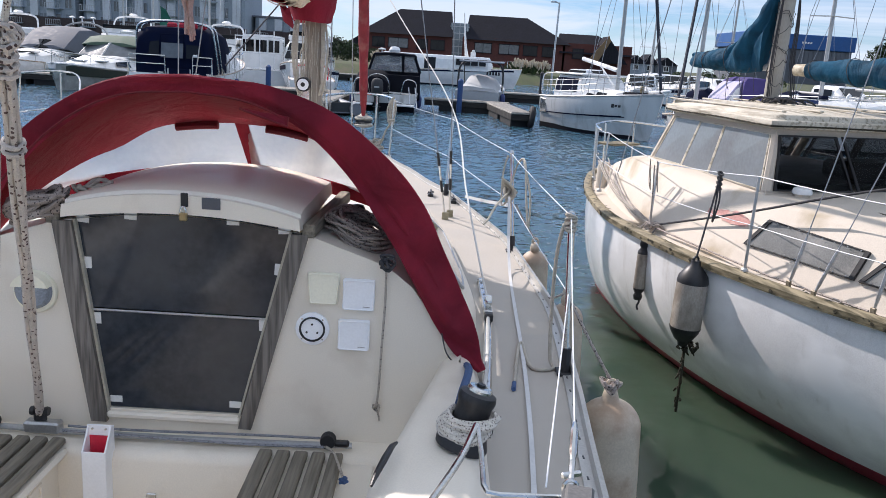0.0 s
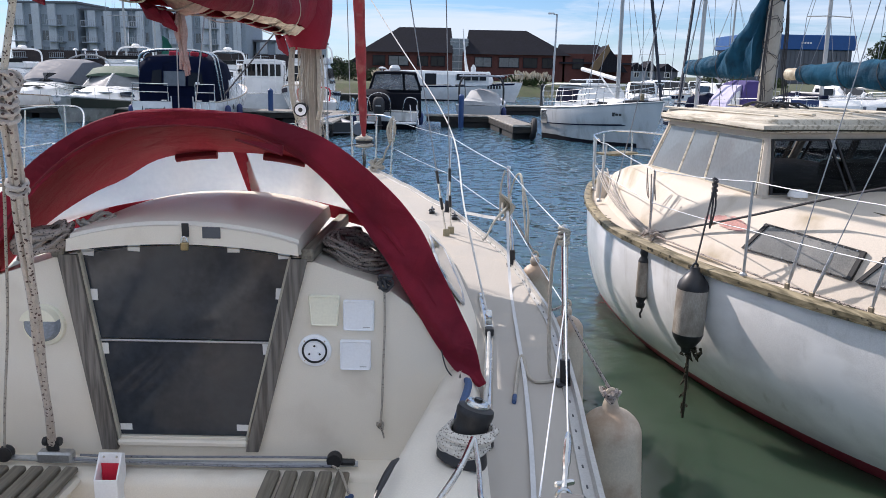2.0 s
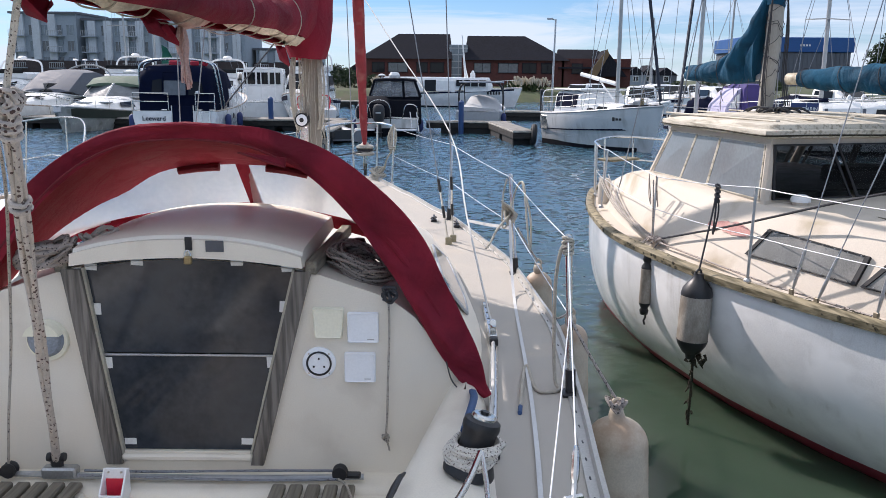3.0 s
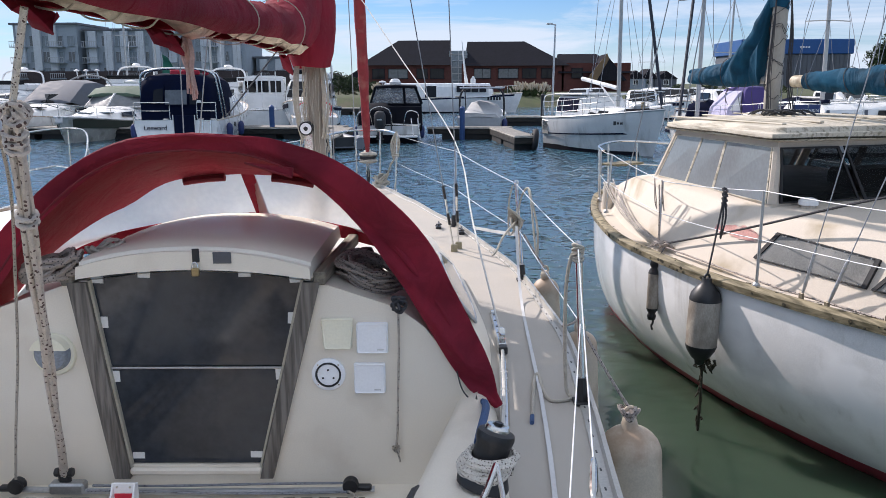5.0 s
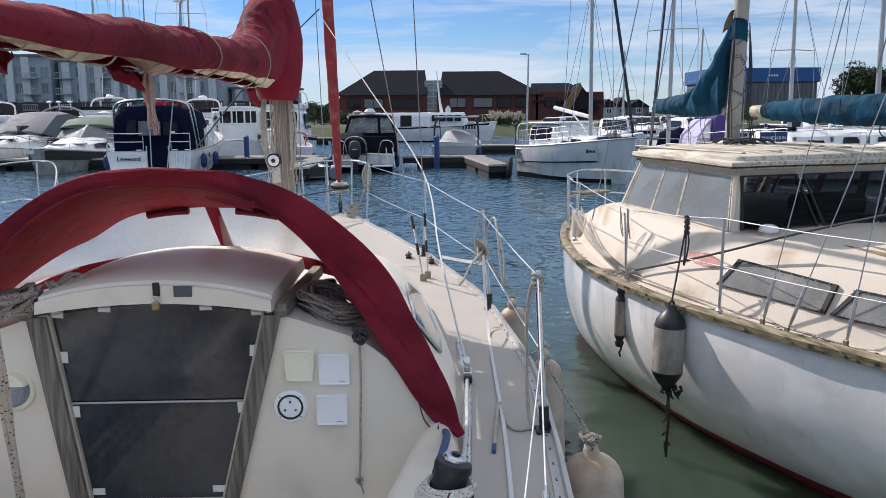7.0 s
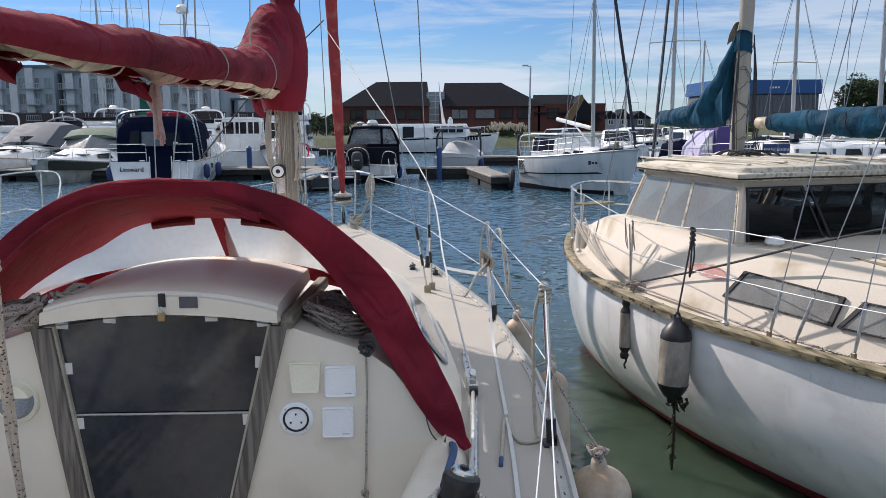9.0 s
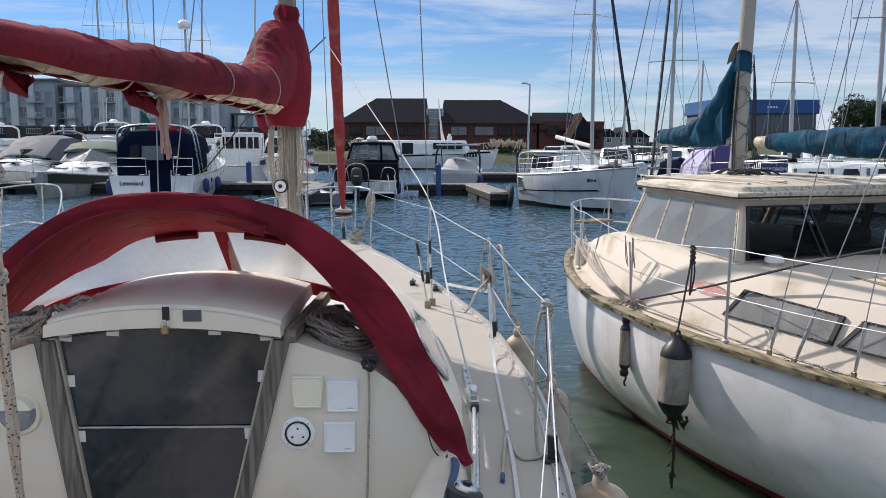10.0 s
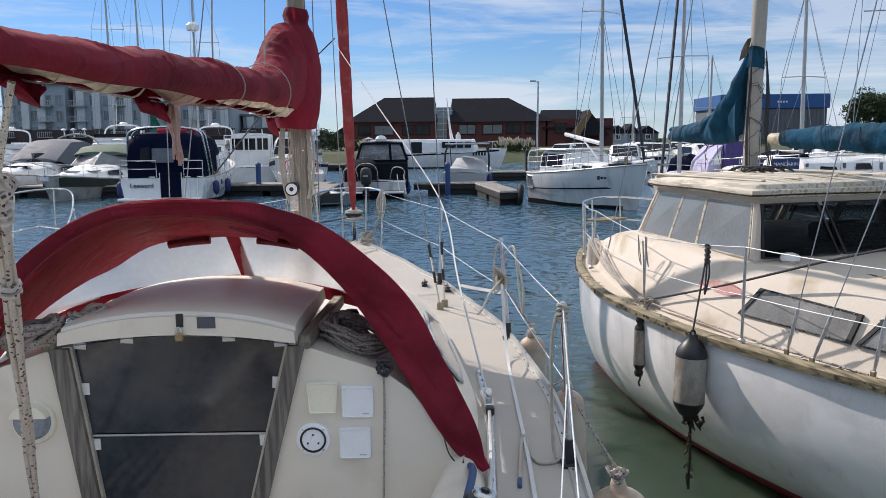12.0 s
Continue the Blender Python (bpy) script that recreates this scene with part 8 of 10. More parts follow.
# clear ventilator on the other half of the bulkhead
vent = thing("round_ventilator", (-0.545, 0, 1.255), OWN, "round cream ventilator with a clear scoop", "ventilator")
part("flange", Geo().lathe([(0.082, 0.0), (0.082, 0.008), (0.077, 0.016), (0.066, 0.018)], (-0.545, 0, 1.255), "y", 32, rot(0, 0, 180)), YELLOWED, vent)
part("scoop", Geo().lathe([(0.069, 0.012), (0.067, 0.03), (0.056, 0.044), (0.03, 0.05)], (-0.545, 0, 1.262), "y", 28, rot(0, 0, 180)), paint("grey_scoop", (0.24, 0.27, 0.31), 0.2, vary=0.3, scale=9, bump=0.0), vent, "clear grey plastic scoop")
cap_arc = [(-0.545 + 0.072 * math.cos(a), -0.012, 1.262 + 0.072 * math.sin(a)) for a in steps(0.32, math.pi - 0.32, 14)]
part("hood", Geo().slab(cap_arc, (0, -0.046, 0)), YELLOWED, vent, "cream hood over the scoop")

# hasp, padlock, plate
lock = thing("padlock", (0.004, -0.05, 1.575), OWN, "small brass padlock on a dark hasp", "padlock")
part("hasp", Geo().box((0.036, -0.079, 1.650), (0.026, 0.006, 0.050), r=0.002), BLACK, lock)
part("body", Geo().box((0.036, -0.094, 1.592), (0.029, 0.016, 0.030), r=0.004), BRASS, lock)
part("shackle", Geo().tube([(0.036 + 0.010 * math.cos(a), -0.094, 1.608 + 0.020 * math.sin(a)) for a in steps(0, math.pi, 8)], 0.0035, 6), STEEL, lock, "steel shackle")
solo("small_plate", Geo().box((0.130, -0.078, 1.641), (0.066, 0.003, 0.042), r=0.001), paint("dark_plate", (0.09, 0.095, 0.11), 0.4, vary=0.1), (0.097, -0.08, 1.62), OWN, "small dark grey plate on the hatch edge", "plate")

# cord hanging on the bulkhead
g = Geo().tube(smooth_path([(0.757, -0.03, 1.43), (0.758, -0.02, 1.3), (0.752, -0.022, 1.1), (0.748, -0.02, 0.95), (0.742, -0.02, 0.885)]), 0.005, 6)
for k in range(3):
    g.tube([(0.742 + 0.012 * math.cos(a + k), -0.024 + 0.008 * math.sin(2 * a + k), 0.875 + 0.013 * math.sin(a)) for a in steps(0, 2 * math.pi, 10)[:-1]], 0.0045, 5, loop=True)
g.tube(smooth_path([(0.742, -0.022, 0.87), (0.75, -0.02, 0.85), (0.757, -0.02, 0.82)]), 0.004, 5)
solo("hanging_cord", g, ROPE, (0.757, -0.03, 1.43), OWN, "flecked cord with a knotted end hanging on the bulkhead", "rope")


def tangle(c, size, n, seed):
    """A loose knot: one curve that wanders about c."""
    rnd = random.Random(seed)
    return smooth_path([Vector(c) + Vector((rnd.uniform(-1, 1) * size[0], rnd.uniform(-1, 1) * size[1], rnd.uniform(-1, 1) * size[2])) for _ in range(n)], 6)


def coil(name, c, rx, ry, h, loops, r, m, label, seed, tilt=(0, 0, 0), frame_m=OWN):
    """A loose coil of rope lying at c."""
    rnd = random.Random(seed)
    pts = []
    n = 22
    for k in range(loops):
        a0, b0 = rx * rnd.uniform(0.72, 1.05), ry * rnd.uniform(0.65, 1.08)
        ox, oy = rnd.uniform(-0.1, 0.1) * rx, rnd.uniform(-0.12, 0.12) * ry
        ph = rnd.uniform(0, 6)
        for j in range(n):
            a = 2 * math.pi * j / n
            t = (k + j / n) / loops
            pts.append(Vector((ox + a0 * math.cos(a), oy + b0 * math.sin(a), h * (0.1 + 0.8 * abs(math.sin(2.2 * t * math.pi))) + 0.012 * math.sin(3 * a + ph))))
    m4 = Matrix.Translation(c) @ rot(*tilt)
    g = Geo().tube([m4 @ p for p in pts], r, 6)
    return solo(name, g, m, c, frame_m, label, "rope")


coil("rope_coil", (0.63, 0.20, 1.485), 0.135, 0.115, 0.075, 24, 0.0062, ROPE_COIL, "coiled flecked brown rope lying on the coachroof", 3, (8, 16, 10))
solo("rope_knot", Geo().tube(tangle((0.760, -0.03, 1.452), (0.026, 0.018, 0.028), 20, 5), 0.0055, 6), ROPE_BLACK, (0.757, -0.03, 1.43), OWN, "dark knotted end of the coiled rope", "rope")
coil("heaped_rope", (-0.53, 0.05, 1.535), 0.13, 0.08, 0.085, 17, 0.0085, ROPE_COIL, "tangled grey rope heaped on the coachroof", 8, (10, -16, -10))
coil("pale_rope_coil", (-0.375, 0.14, 1.615), 0.075, 0.05, 0.03, 5, 0.007, ROPE_PLAIN, "small coil of pale rope", 11, (5, -8, 20))
g = Geo().lathe([(0.03, 0), (0.032, 0.03), (0.025, 0.045), (0.0, 0.05)], (0.60, 0.42, 1.53), "z", 14)
solo("deck_block", g, BLACK, (0.60, 0.42, 1.53), OWN, "black deck block by the coiled rope", "block")

# small black fairlead and cleat by the shrouds
for u, y, z in ((0.875, 4.0, 1.015), (1.07, 3.75, 1.015)):
    fl_ = thing("deck_cleat", (u, y, z), OWN, "small black cleat with line round it", "cleat", "deck cleats")
    part("base", Geo().box((u, y, z + 0.012), (0.05, 0.09, 0.024), r=0.006), BLACK, fl_)
    part("horn", Geo().tube([(u, y - 0.08, z + 0.05), (u, y - 0.03, z + 0.04), (u, y + 0.03, z + 0.04), (u, y + 0.08, z + 0.05)], [0.006, 0.011, 0.011, 0.006], 8), BLACK, fl_)
    part("line", Geo().tube(tangle((u, y, z + 0.04), (0.03, 0.05, 0.012), 9, int(u * 100)), 0.004, 5), ROPE_BLACK, fl_)

# mainsheet traveller
ROPE_SLATE = rope_paint("slate_flecked_rope", (0.26, 0.27, 0.30), (0.03, 0.03, 0.04), 170)
trav = thing("mainsheet_traveller", (0, -0.07, 0.715), OWN, "grey mainsheet traveller track across the bridge deck", "traveller")
part("track", Geo().tube([(u, -0.075 - 0.02 * (1 - (u / 0.7) ** 2), 0.737) for u in steps(-0.78, 0.66, 14)], 0.012, 8), GALV, trav)
part("control_line", Geo().tube([(u, -0.105 - 0.02 * (1 - (u / 0.7) ** 2), 0.748 - 0.006 * math.sin(4 * u)) for u in steps(-0.42, 0.56, 14)], 0.0048, 6), ROPE_SLATE, trav, "slate grey flecked control line")
part("control_line", Geo().tube([(u, -0.055 - 0.02 * (1 - (u / 0.7) ** 2), 0.752 + 0.004 * math.sin(5 * u)) for u in steps(-0.42, 0.56, 14)], 0.0048, 6), ROPE_SLATE, trav, "slate grey flecked control line")
part("car", Geo().box((-0.505, -0.085, 0.752), (0.135, 0.05, 0.045), r=0.008), GALV, trav, "grey traveller car")
for u in (-0.70, 0.57):
    part("end_block", Geo().lathe([(0.028, -0.02), (0.03, -0.012), (0.024, 0), (0.03, 0.012), (0.028, 0.02)], (u, -0.085, 0.758), "y", 16), BLACK, trav, "black end sheave")
    part("cheek", Geo().box((u + (0.05 if u > 0 else -0.04), -0.08, 0.745), (0.06, 0.03, 0.022), r=0.006), BLACK, trav)
g = Geo().tube(smooth_path([(0.56, -0.10, 0.74), (0.60, -0.16, 0.75), (0.63, -0.26, 0.76), (0.66, -0.36, 0.76)]), 0.005, 6)
tail = solo("control_line_tail", g, ROPE, (0.56, -0.1, 0.74), OWN, "control line tail lying over the seat", "rope")
g = Geo().tube(tangle((0.665, -0.385, 0.768), (0.016, 0.014, 0.012), 12, 9), 0.005, 6)
solo("blue_knot", g, ROPE_BLUE, (0.665, -0.385, 0.76), OWN, "small knot of blue cord", "rope")

# mainsheet tackle
A, B_ = Vector((-0.515, -0.085, 0.80)), Vector((-0.105, -0.95, 2.165))
sheet_t = thing("mainsheet", tuple(A), OWN, "mainsheet tackle of white flecked braided rope", "rope tackle")
side = (B_ - A).cross(Vector((0, 1, 0))).normalized()
oth = (B_ - A).cross(side).normalized()
for k in range(4):
    o = side * (0.009 if k % 2 else -0.009) + oth * (0.008 if k < 2 else -0.008)
    pts = [A.lerp(B_, t) + o * (0.45 + 0.75 * t) + side * 0.003 * math.sin(18 * t + k * 1.7) for t in steps(0, 1, 26)]
    part("fall", Geo().tube(pts, 0.0085, 7), ROPE_SHEET, sheet_t)
for t in (0.80, 0.815, 0.95, 0.965, 0.98):
    c = A.lerp(B_, t)
    g = Geo().tube([c + (side * math.cos(a) + oth * math.sin(a)) * 0.024 for a in steps(0, 2 * math.pi, 12)[:-1]], 0.008, 6, loop=True)
    part("hitch", g, ROPE_SHEET, sheet_t)
knot_pts = []
for k in range(7):
    c = B_ + Vector((random.uniform(-0.012, 0.012), random.uniform(-0.012, 0.012), random.uniform(0, 0.03)))
    knot_pts += [c + Vector((0.022 * math.cos(a), 0.014 * math.sin(a + k), 0.020 * math.sin(a))) for a in steps(0, 2 * math.pi, 10)[:-1]]
part("knot", Geo().tube(knot_pts, 0.008, 6), ROPE_SHEET, sheet_t, "bunched knot at the head of the falls")
part("lower_block", Geo().box(tuple(A + Vector((0, 0, -0.008))), (0.05, 0.022, 0.05), r=0.01), BLACK, sheet_t, "black lower block")
for s in (-1, 1):
    part("sheave", Geo().lathe([(0.016, -0.008), (0.018, 0), (0.016, 0.008)], tuple(A + Vector((s * 0.026, 0, 0.012))), "x", 14), BLACK, sheet_t)
part("upper_strop", Geo().tube([B_ + Vector((0, 0, 0.03)), Vector((0.0, -1.05, 2.42))], 0.009, 6), ROPE_WHITE, sheet_t)
g = Geo().tube(smooth_path([(-0.70, -0.09, 0.78), (-0.66, -0.12, 1.0), (-0.60, -0.16, 1.3), (-0.50, -0.3, 1.62), (-0.32, -0.6, 1.95), (-0.14, -0.97, 2.2)]), 0.005, 6)
part("tail", g, ROPE, sheet_t)

# winch handle pocket on the front of the bridge deck
pocket = thing("handle_pocket", (-0.285, -0.2, 0.4), OWN, "white plastic winch handle pocket with a red inside", "winch handle pocket")
x0, x1, yb, yf = -0.303, -0.215, -0.165, -0.225
g = Geo()
g.box(((x0 + x1) / 2, yb, 0.625), (x1 - x0, 0.006, 0.37), r=0.002)
g.box(((x0 + x1) / 2, yf, 0.585), (x1 - x0, 0.006, 0.29), r=0.002)
for x in (x0 + 0.003, x1 - 0.003):
    g.slab([(x - 0.003, yb, 0.44), (x - 0.003, yf, 0.44), (x - 0.003, yf, 0.73), (x - 0.003, yb - 0.02, 0.78), (x - 0.003, yb, 0.81)], (0.006, 0, 0))
g.box(((x0 + x1) / 2, yb + 0.012, 0.62), (x1 - x0 + 0.0, 0.02, 0.36))
part("shell", g, WHITE_PLASTIC, pocket)
part("lining", Geo().box(((x0 + x1) / 2, yb - 0.007, 0.67), (x1 - x0 - 0.02, 0.004, 0.20)).box(((x0 + x1) / 2, (yb + yf) / 2, 0.67), (x1 - x0 - 0.016, 0.05, 0.004)), POCKET_RED, pocket, "red lining")
for u in (x0 + 0.02, x1 - 0.02):
    part("screw", Geo().lathe([(0.005, 0.003), (0.004, 0.007)], (u, yb, 0.795), "y", 8, rot(0, 0, 180)), STEEL, pocket)
solo("seat_latch", Geo().box((-0.05, -0.235, 0.56), (0.035, 0.01, 0.05), r=0.003), STEEL, (-0.05, -0.235, 0.56), OWN, "small steel latch on the bridge deck front", "latch")

# sheet winch with rope round it
WC = (1.028, -0.715)
WINCH_AT = Matrix.Translation((*WC, 1.085))
LEANING = OWN @ Matrix.Translation((0.012, 0.01, 0)) @ WINCH_AT @ rot(-6, 15, 0) @ WINCH_AT.inverted()
winch = thing("sheet_winch", (*WC, 1.085), LEANING, "black sheet winch with turns of white flecked rope", "winch")
part("base", Geo().lathe([(0.078, 1.082), (0.080, 1.095), (0.070, 1.12), (0.060, 1.15)], (*WC, 0), "z", 28), BLACK, winch)
part("drum", Geo().lathe([(0.058, 1.13), (0.052, 1.17), (0.052, 1.215), (0.056, 1.225), (0.058, 1.238), (0.055, 1.252), (0.042, 1.258)], (*WC, 0), "z", 28), BLACK, winch)
part("cap", Geo().lathe([(0.038, 1.254), (0.038, 1.266), (0.033, 1.273), (0.020, 1.274), (0.020, 1.268), (0.004, 1.266)], (*WC, 0), "z", 24), STEEL, winch, "polished steel cap")
part("socket", Geo().lathe([(0.013, 1.268), (0.013, 1.281), (0.009, 1.281)], (*WC, 0), "z", 8), BLACK, winch)
g = Geo()
pts = []
for k in range(6 * 20):
    a = 2 * math.pi * k / 20
    pts.append((WC[0] + (0.070 + 0.012 * math.sin(0.9 * a)) * math.cos(a), WC[1] + (0.071 + 0.010 * math.sin(1.3 * a)) * math.sin(a), 1.122 + 0.070 * k / 120 + 0.020 * math.sin(a * 1.0 + 1)))
g.tube(pts, 0.0105, 7)
solo("wound_sheet", g, ROPE_WHITE, (*WC, 1.12), LEANING, "turns of white flecked rope round the winch drum", "rope")

# blue tie between hood and winch
g = Geo().tube(smooth_path([(1.065, -0.05, 1.075), (1.075, -0.14, 1.11), (1.07, -0.3, 1.15), (1.045, -0.50, 1.17), (1.03, -0.66, 1.20)]), 0.014, 8)
solo("blue_tie", g, ROPE_BLUE, (1.065, -0.05, 1.075), OWN, "blue webbing tie between hood and winch", "tie")
g = Geo().tube(smooth_path([(0.975, -0.05, 1.20), (0.995, -0.06, 1.13), (1.03, -0.06, 1.085)]), 0.0028, 6)
g.tube(tangle((1.035, -0.055, 1.085), (0.018, 0.012, 0.014), 12, 4), 0.004, 6)
solo("hood_lashing", g, ROPE_BLACK, (1.03, -0.04, 1.1), OWN, "thin lashing at the foot of the spray hood", "rope")

# genoa track with car
gt = thing("genoa_track", (1.17, 0.4, 1.0), OWN, "perforated alloy genoa track on the side deck", "genoa track")
path = [(-0.42, 1.132), (0.2, 1.172), (0.75, 1.20), (1.36, 1.196)]
g = Geo()
rows = []
for y in steps(-0.42, 1.36, 20):
    u = lerp(path, y)
    rows.append([(u - 0.018, y, 1.0), (u - 0.018, y, 1.012), (u - 0.012, y, 1.018), (u + 0.012, y, 1.018), (u + 0.018, y, 1.012), (u + 0.018, y, 1.0)])
g.loft(rows, closed=False)
part("track", g, STEEL, gt)
for k in range(17):
    y = -0.36 + 0.105 * k
    part("hole", Geo().lathe([(0.006, 1.017), (0.006, 1.020)], (lerp(path, y), y, 0), "z", 8), BLACK, gt)
part("end_stop", Geo().box((1.133, -0.44, 1.015), (0.045, 0.05, 0.035), r=0.008), BLACK, gt)
part("end_stop", Geo().box((1.195, 1.37, 1.015), (0.04, 0.03, 0.03), r=0.008), STEEL, gt)
part("car", Geo().box((1.203, 0.80, 1.03), (0.045, 0.11, 0.03), r=0.006), STEEL, gt)
part("car_block", Geo().lathe([(0.03, -0.014), (0.033, 0), (0.03, 0.014)], (1.205, 0.83, 1.065), "x", 18), STEEL, gt)
part("car_stop", Geo().box((1.202, 0.70, 1.03), (0.04, 0.05, 0.04), r=0.006), BLACK, gt)
# genoa sheet
g = Geo().tube(smooth_path([(-0.11, 6.25, 3.36), (0.5, 4.8, 2.52), (1.0, 3.3, 1.84), (1.10, 1.9, 1.43), (1.185, 0.95, 1.12), (1.205, 0.84, 1.095)], 5), 0.0055, 6)
g.tube(smooth_path([(1.205, 0.80, 1.035), (1.17, 0.2, 1.03), (1.125, -0.35, 1.06), (1.105, -0.68, 1.13)], 5), 0.008, 6)
solo("genoa_sheet", g, paint("silvery_rope", (0.62, 0.61, 0.58), 0.8, vary=0.15, scale=60, fine=300, bump=0.4), (1.205, 0.84, 1.09), OWN, "pale genoa sheet led through the track car to the winch", "rope")

# bent steel frame by the winch
g = Geo().tube(smooth_path([(1.065, -0.93, 1.26), (1.02, -1.10, 1.25), (0.945, -1.32, 1.25), (0.90, -1.46, 1.25)], 4), 0.009, 8)
g.tube([(1.068, -0.93, 1.26), (1.075, -1.05, 1.24), (1.074, -1.19, 1.235), (1.082, -1.222, 1.235), (1.11, -1.23, 1.235), (1.26, -1.225, 1.235)], 0.007, 8)
solo("steel_frame", g, STEEL, (1.07, -1.1, 1.25), OWN, "bent stainless frame lying over the coaming", "frame")
g = Geo().tube([(0.852, -0.74, 1.10), (0.84, -0.79, 1.112), (0.825, -0.87, 1.115), (0.81, -0.94, 1.11), (0.80, -0.99, 1.10)], [0.004, 0.009, 0.011, 0.009, 0.004], 8)
solo("jam_cleat", g, BLACK, (0.83, -0.87, 1.085), OWN, "slim black cleat on the coaming", "cleat")

# stanchions
def stanchion(base, top, cat="stanchion"):
    st = thing("stanchion", base, OWN, "stainless guardrail stanchion in a dark socket", "stanchion", "guardrail stanchions")
    b, t = Vector(base), Vector(top)
    part("post", Geo().tube([b, t], 0.0125, 10), STEEL, st)
    part("socket", Geo().tube([b - Vector((0, 0, 0.02)), b.lerp(t, 0.14)], 0.021, 10), BLACK, st, "dark socket")
    part("foot", Geo().box(tuple(b - Vector((0, 0, 0.012))), (0.075, 0.075, 0.014), r=0.004), BLACK, st)
    part("cap", Geo().lathe([(0.013, 0), (0.016, 0.006), (0.013, 0.018), (0.004, 0.024)], tuple(t), "z", 10), STEEL, st)
    return st


S1 = ((1.478, 0.12, 1.02), (1.455, 0.20, 1.622))
S2 = ((1.430, 2.16, 1.02), (1.392, 2.28, 1.618))
S3 = ((1.005, 4.10, 1.025), (1.03, 4.22, 1.67))
for s in (S1, S2, S3):
    stanchion(*s)
for s in (S1, S2, S3):
    stanchion((-s[0][0], *s[0][1:]), (-s[1][0], *s[1][1:]))
pulpit = thing("pulpit", (0, 6.6, 1.05), OWN, "stainless bow pulpit with pale ropes", "pulpit")
rail = [(-0.40, 6.30, 1.68), (-0.36, 6.55, 1.69), (-0.2, 6.92, 1.70), (0, 7.0, 1.70), (0.2, 6.92, 1.70), (0.36, 6.55, 1.69), (0.40, 6.30, 1.68)]
part("top_rail", Geo().tube(smooth_path(rail), 0.0135, 10), STEEL, pulpit)
for u, y in ((-0.39, 6.42), (0.385, 6.42), (-0.15, 6.9), (0.15, 6.9)):
    part("leg", Geo().tube([(u * 0.92, y - 0.02, 1.04), (u, y, 1.69)], 0.0125, 10), STEEL, pulpit)
    part("foot", Geo().lathe([(0.03, 1.035), (0.03, 1.05), (0.015, 1.06)], (u * 0.92, y - 0.02, 0), "z", 12), STEEL, pulpit)
# guard wires
g1, g2 = Vector((1.298, -1.06, 1.33)), Vector((1.20, -1.30, 1.30))
top_line = [(0.40, 6.32, 1.68), S3[1], S2[1], S1[1], g1]
low_line = [(0.37, 6.42, 1.36), tuple(Vector(S3[0]).lerp(Vector(S3[1]), 0.5)), tuple(Vector(S2[0]).lerp(Vector(S2[1]), 0.5)), tuple(Vector(S1[0]).lerp(Vector(S1[1]), 0.5)), g2]
for nm, ln in (("upper", top_line), ("lower", low_line)):
    g = Geo()
    for a, b in zip(ln, ln[1:]):
        g.tube(sag(a, b, 0.008, 6), 0.0024, 6)
    solo("guard_wire", g, WIRE, ln[3], OWN, "white plastic-coated " + nm + " guard wire", "guard wire", "guard wires")
    g = Geo()
    ln2 = [(-p[0], p[1], p[2]) for p in ln]
    for a, b in zip(ln2, ln2[1:]):
        g.tube(sag(a, b, 0.008, 6), 0.0042, 6)
    solo("guard_wire", g, WIRE, ln2[3], OWN, "white plastic-coated " + nm + " guard wire", "guard wire", "guard wires")
screw = thing("rigging_screw", tuple(g1), OWN, "polished rigging screw at the end of the guard wire", "rigging screw")
d = Vector((-0.035, -0.19, -0.03))
part("barrel", Geo().tube([g1 - d * 0.1, g1 + d * 0.1, g1 + d * 0.55, g1 + d * 0.7], [0.006, 0.011, 0.011, 0.006], 10), STEEL, screw)
part("fork", Geo().tube([g1 + d * 0.7, g1 + d * 1.3], 0.008, 8).box(tuple(g1 + d * 0.95), (0.05, 0.012, 0.014), rot(0, 0, 20), 0.003), STEEL, screw)
part("shackle", Geo().tube([g1 + d * 1.2 + Vector((0.016 * math.cos(a), 0, 0.02 * math.sin(a))) for a in steps(0, 2 * math.pi, 12)[:-1]], 0.005, 6, loop=True), STEEL, screw)
g = Geo().box((1.262, -1.36, 1.285), (0.062, 0.11, 0.06), rot(0, 0, -12), 0.006)
g.box((1.225, -1.37, 1.28), (0.006, 0.115, 0.055), rot(0, 0, -12))
solo("rail_block", g, paint("grey_pad", (0.12, 0.12, 0.12), 0.7, vary=0.2, bump=0.2), (1.262, -1.36, 1.255), OWN, "worn grey pad on the stern rail", "block")
g = Geo().tube(smooth_path([(1.262, -1.36, 1.25), (1.30, -1.5, 1.2), (1.32, -1.6, 1.05), (1.33, -1.62, 1.0)]), 0.013, 8)
solo("stern_rail", g, STEEL, (1.33, -1.62, 1.0), OWN, "stainless stern rail leg", "rail")

# rope on the first stanchion, with a blue whipped end
g = Geo().tube(smooth_path([(1.452, 0.20, 1.60), (1.43, 0.20, 1.585), (1.415, 0.22, 1.45), (1.42, 0.24, 1.2), (1.425, 0.20, 1.03), (1.44, 0.16, 1.01), (1.40, 0.13, 1.008), (1.35, 0.14, 1.008), (1.335, 0.25, 1.008), (1.335, 0.42, 1.01),
                            (1.315, 0.38, 1.008), (1.29, 0.2, 1.008), (1.262, -0.03, 1.008)], 5), 0.0075, 7)
for k in range(5):
    g.tube([(1.455 + 0.02 * math.cos(a), 0.20 + 0.02 * math.sin(a), 1.575 + 0.012 * k + 0.01 * math.sin(a + k)) for a in steps(0, 2 * math.pi, 10)[:-1]], 0.007, 6, loop=True)
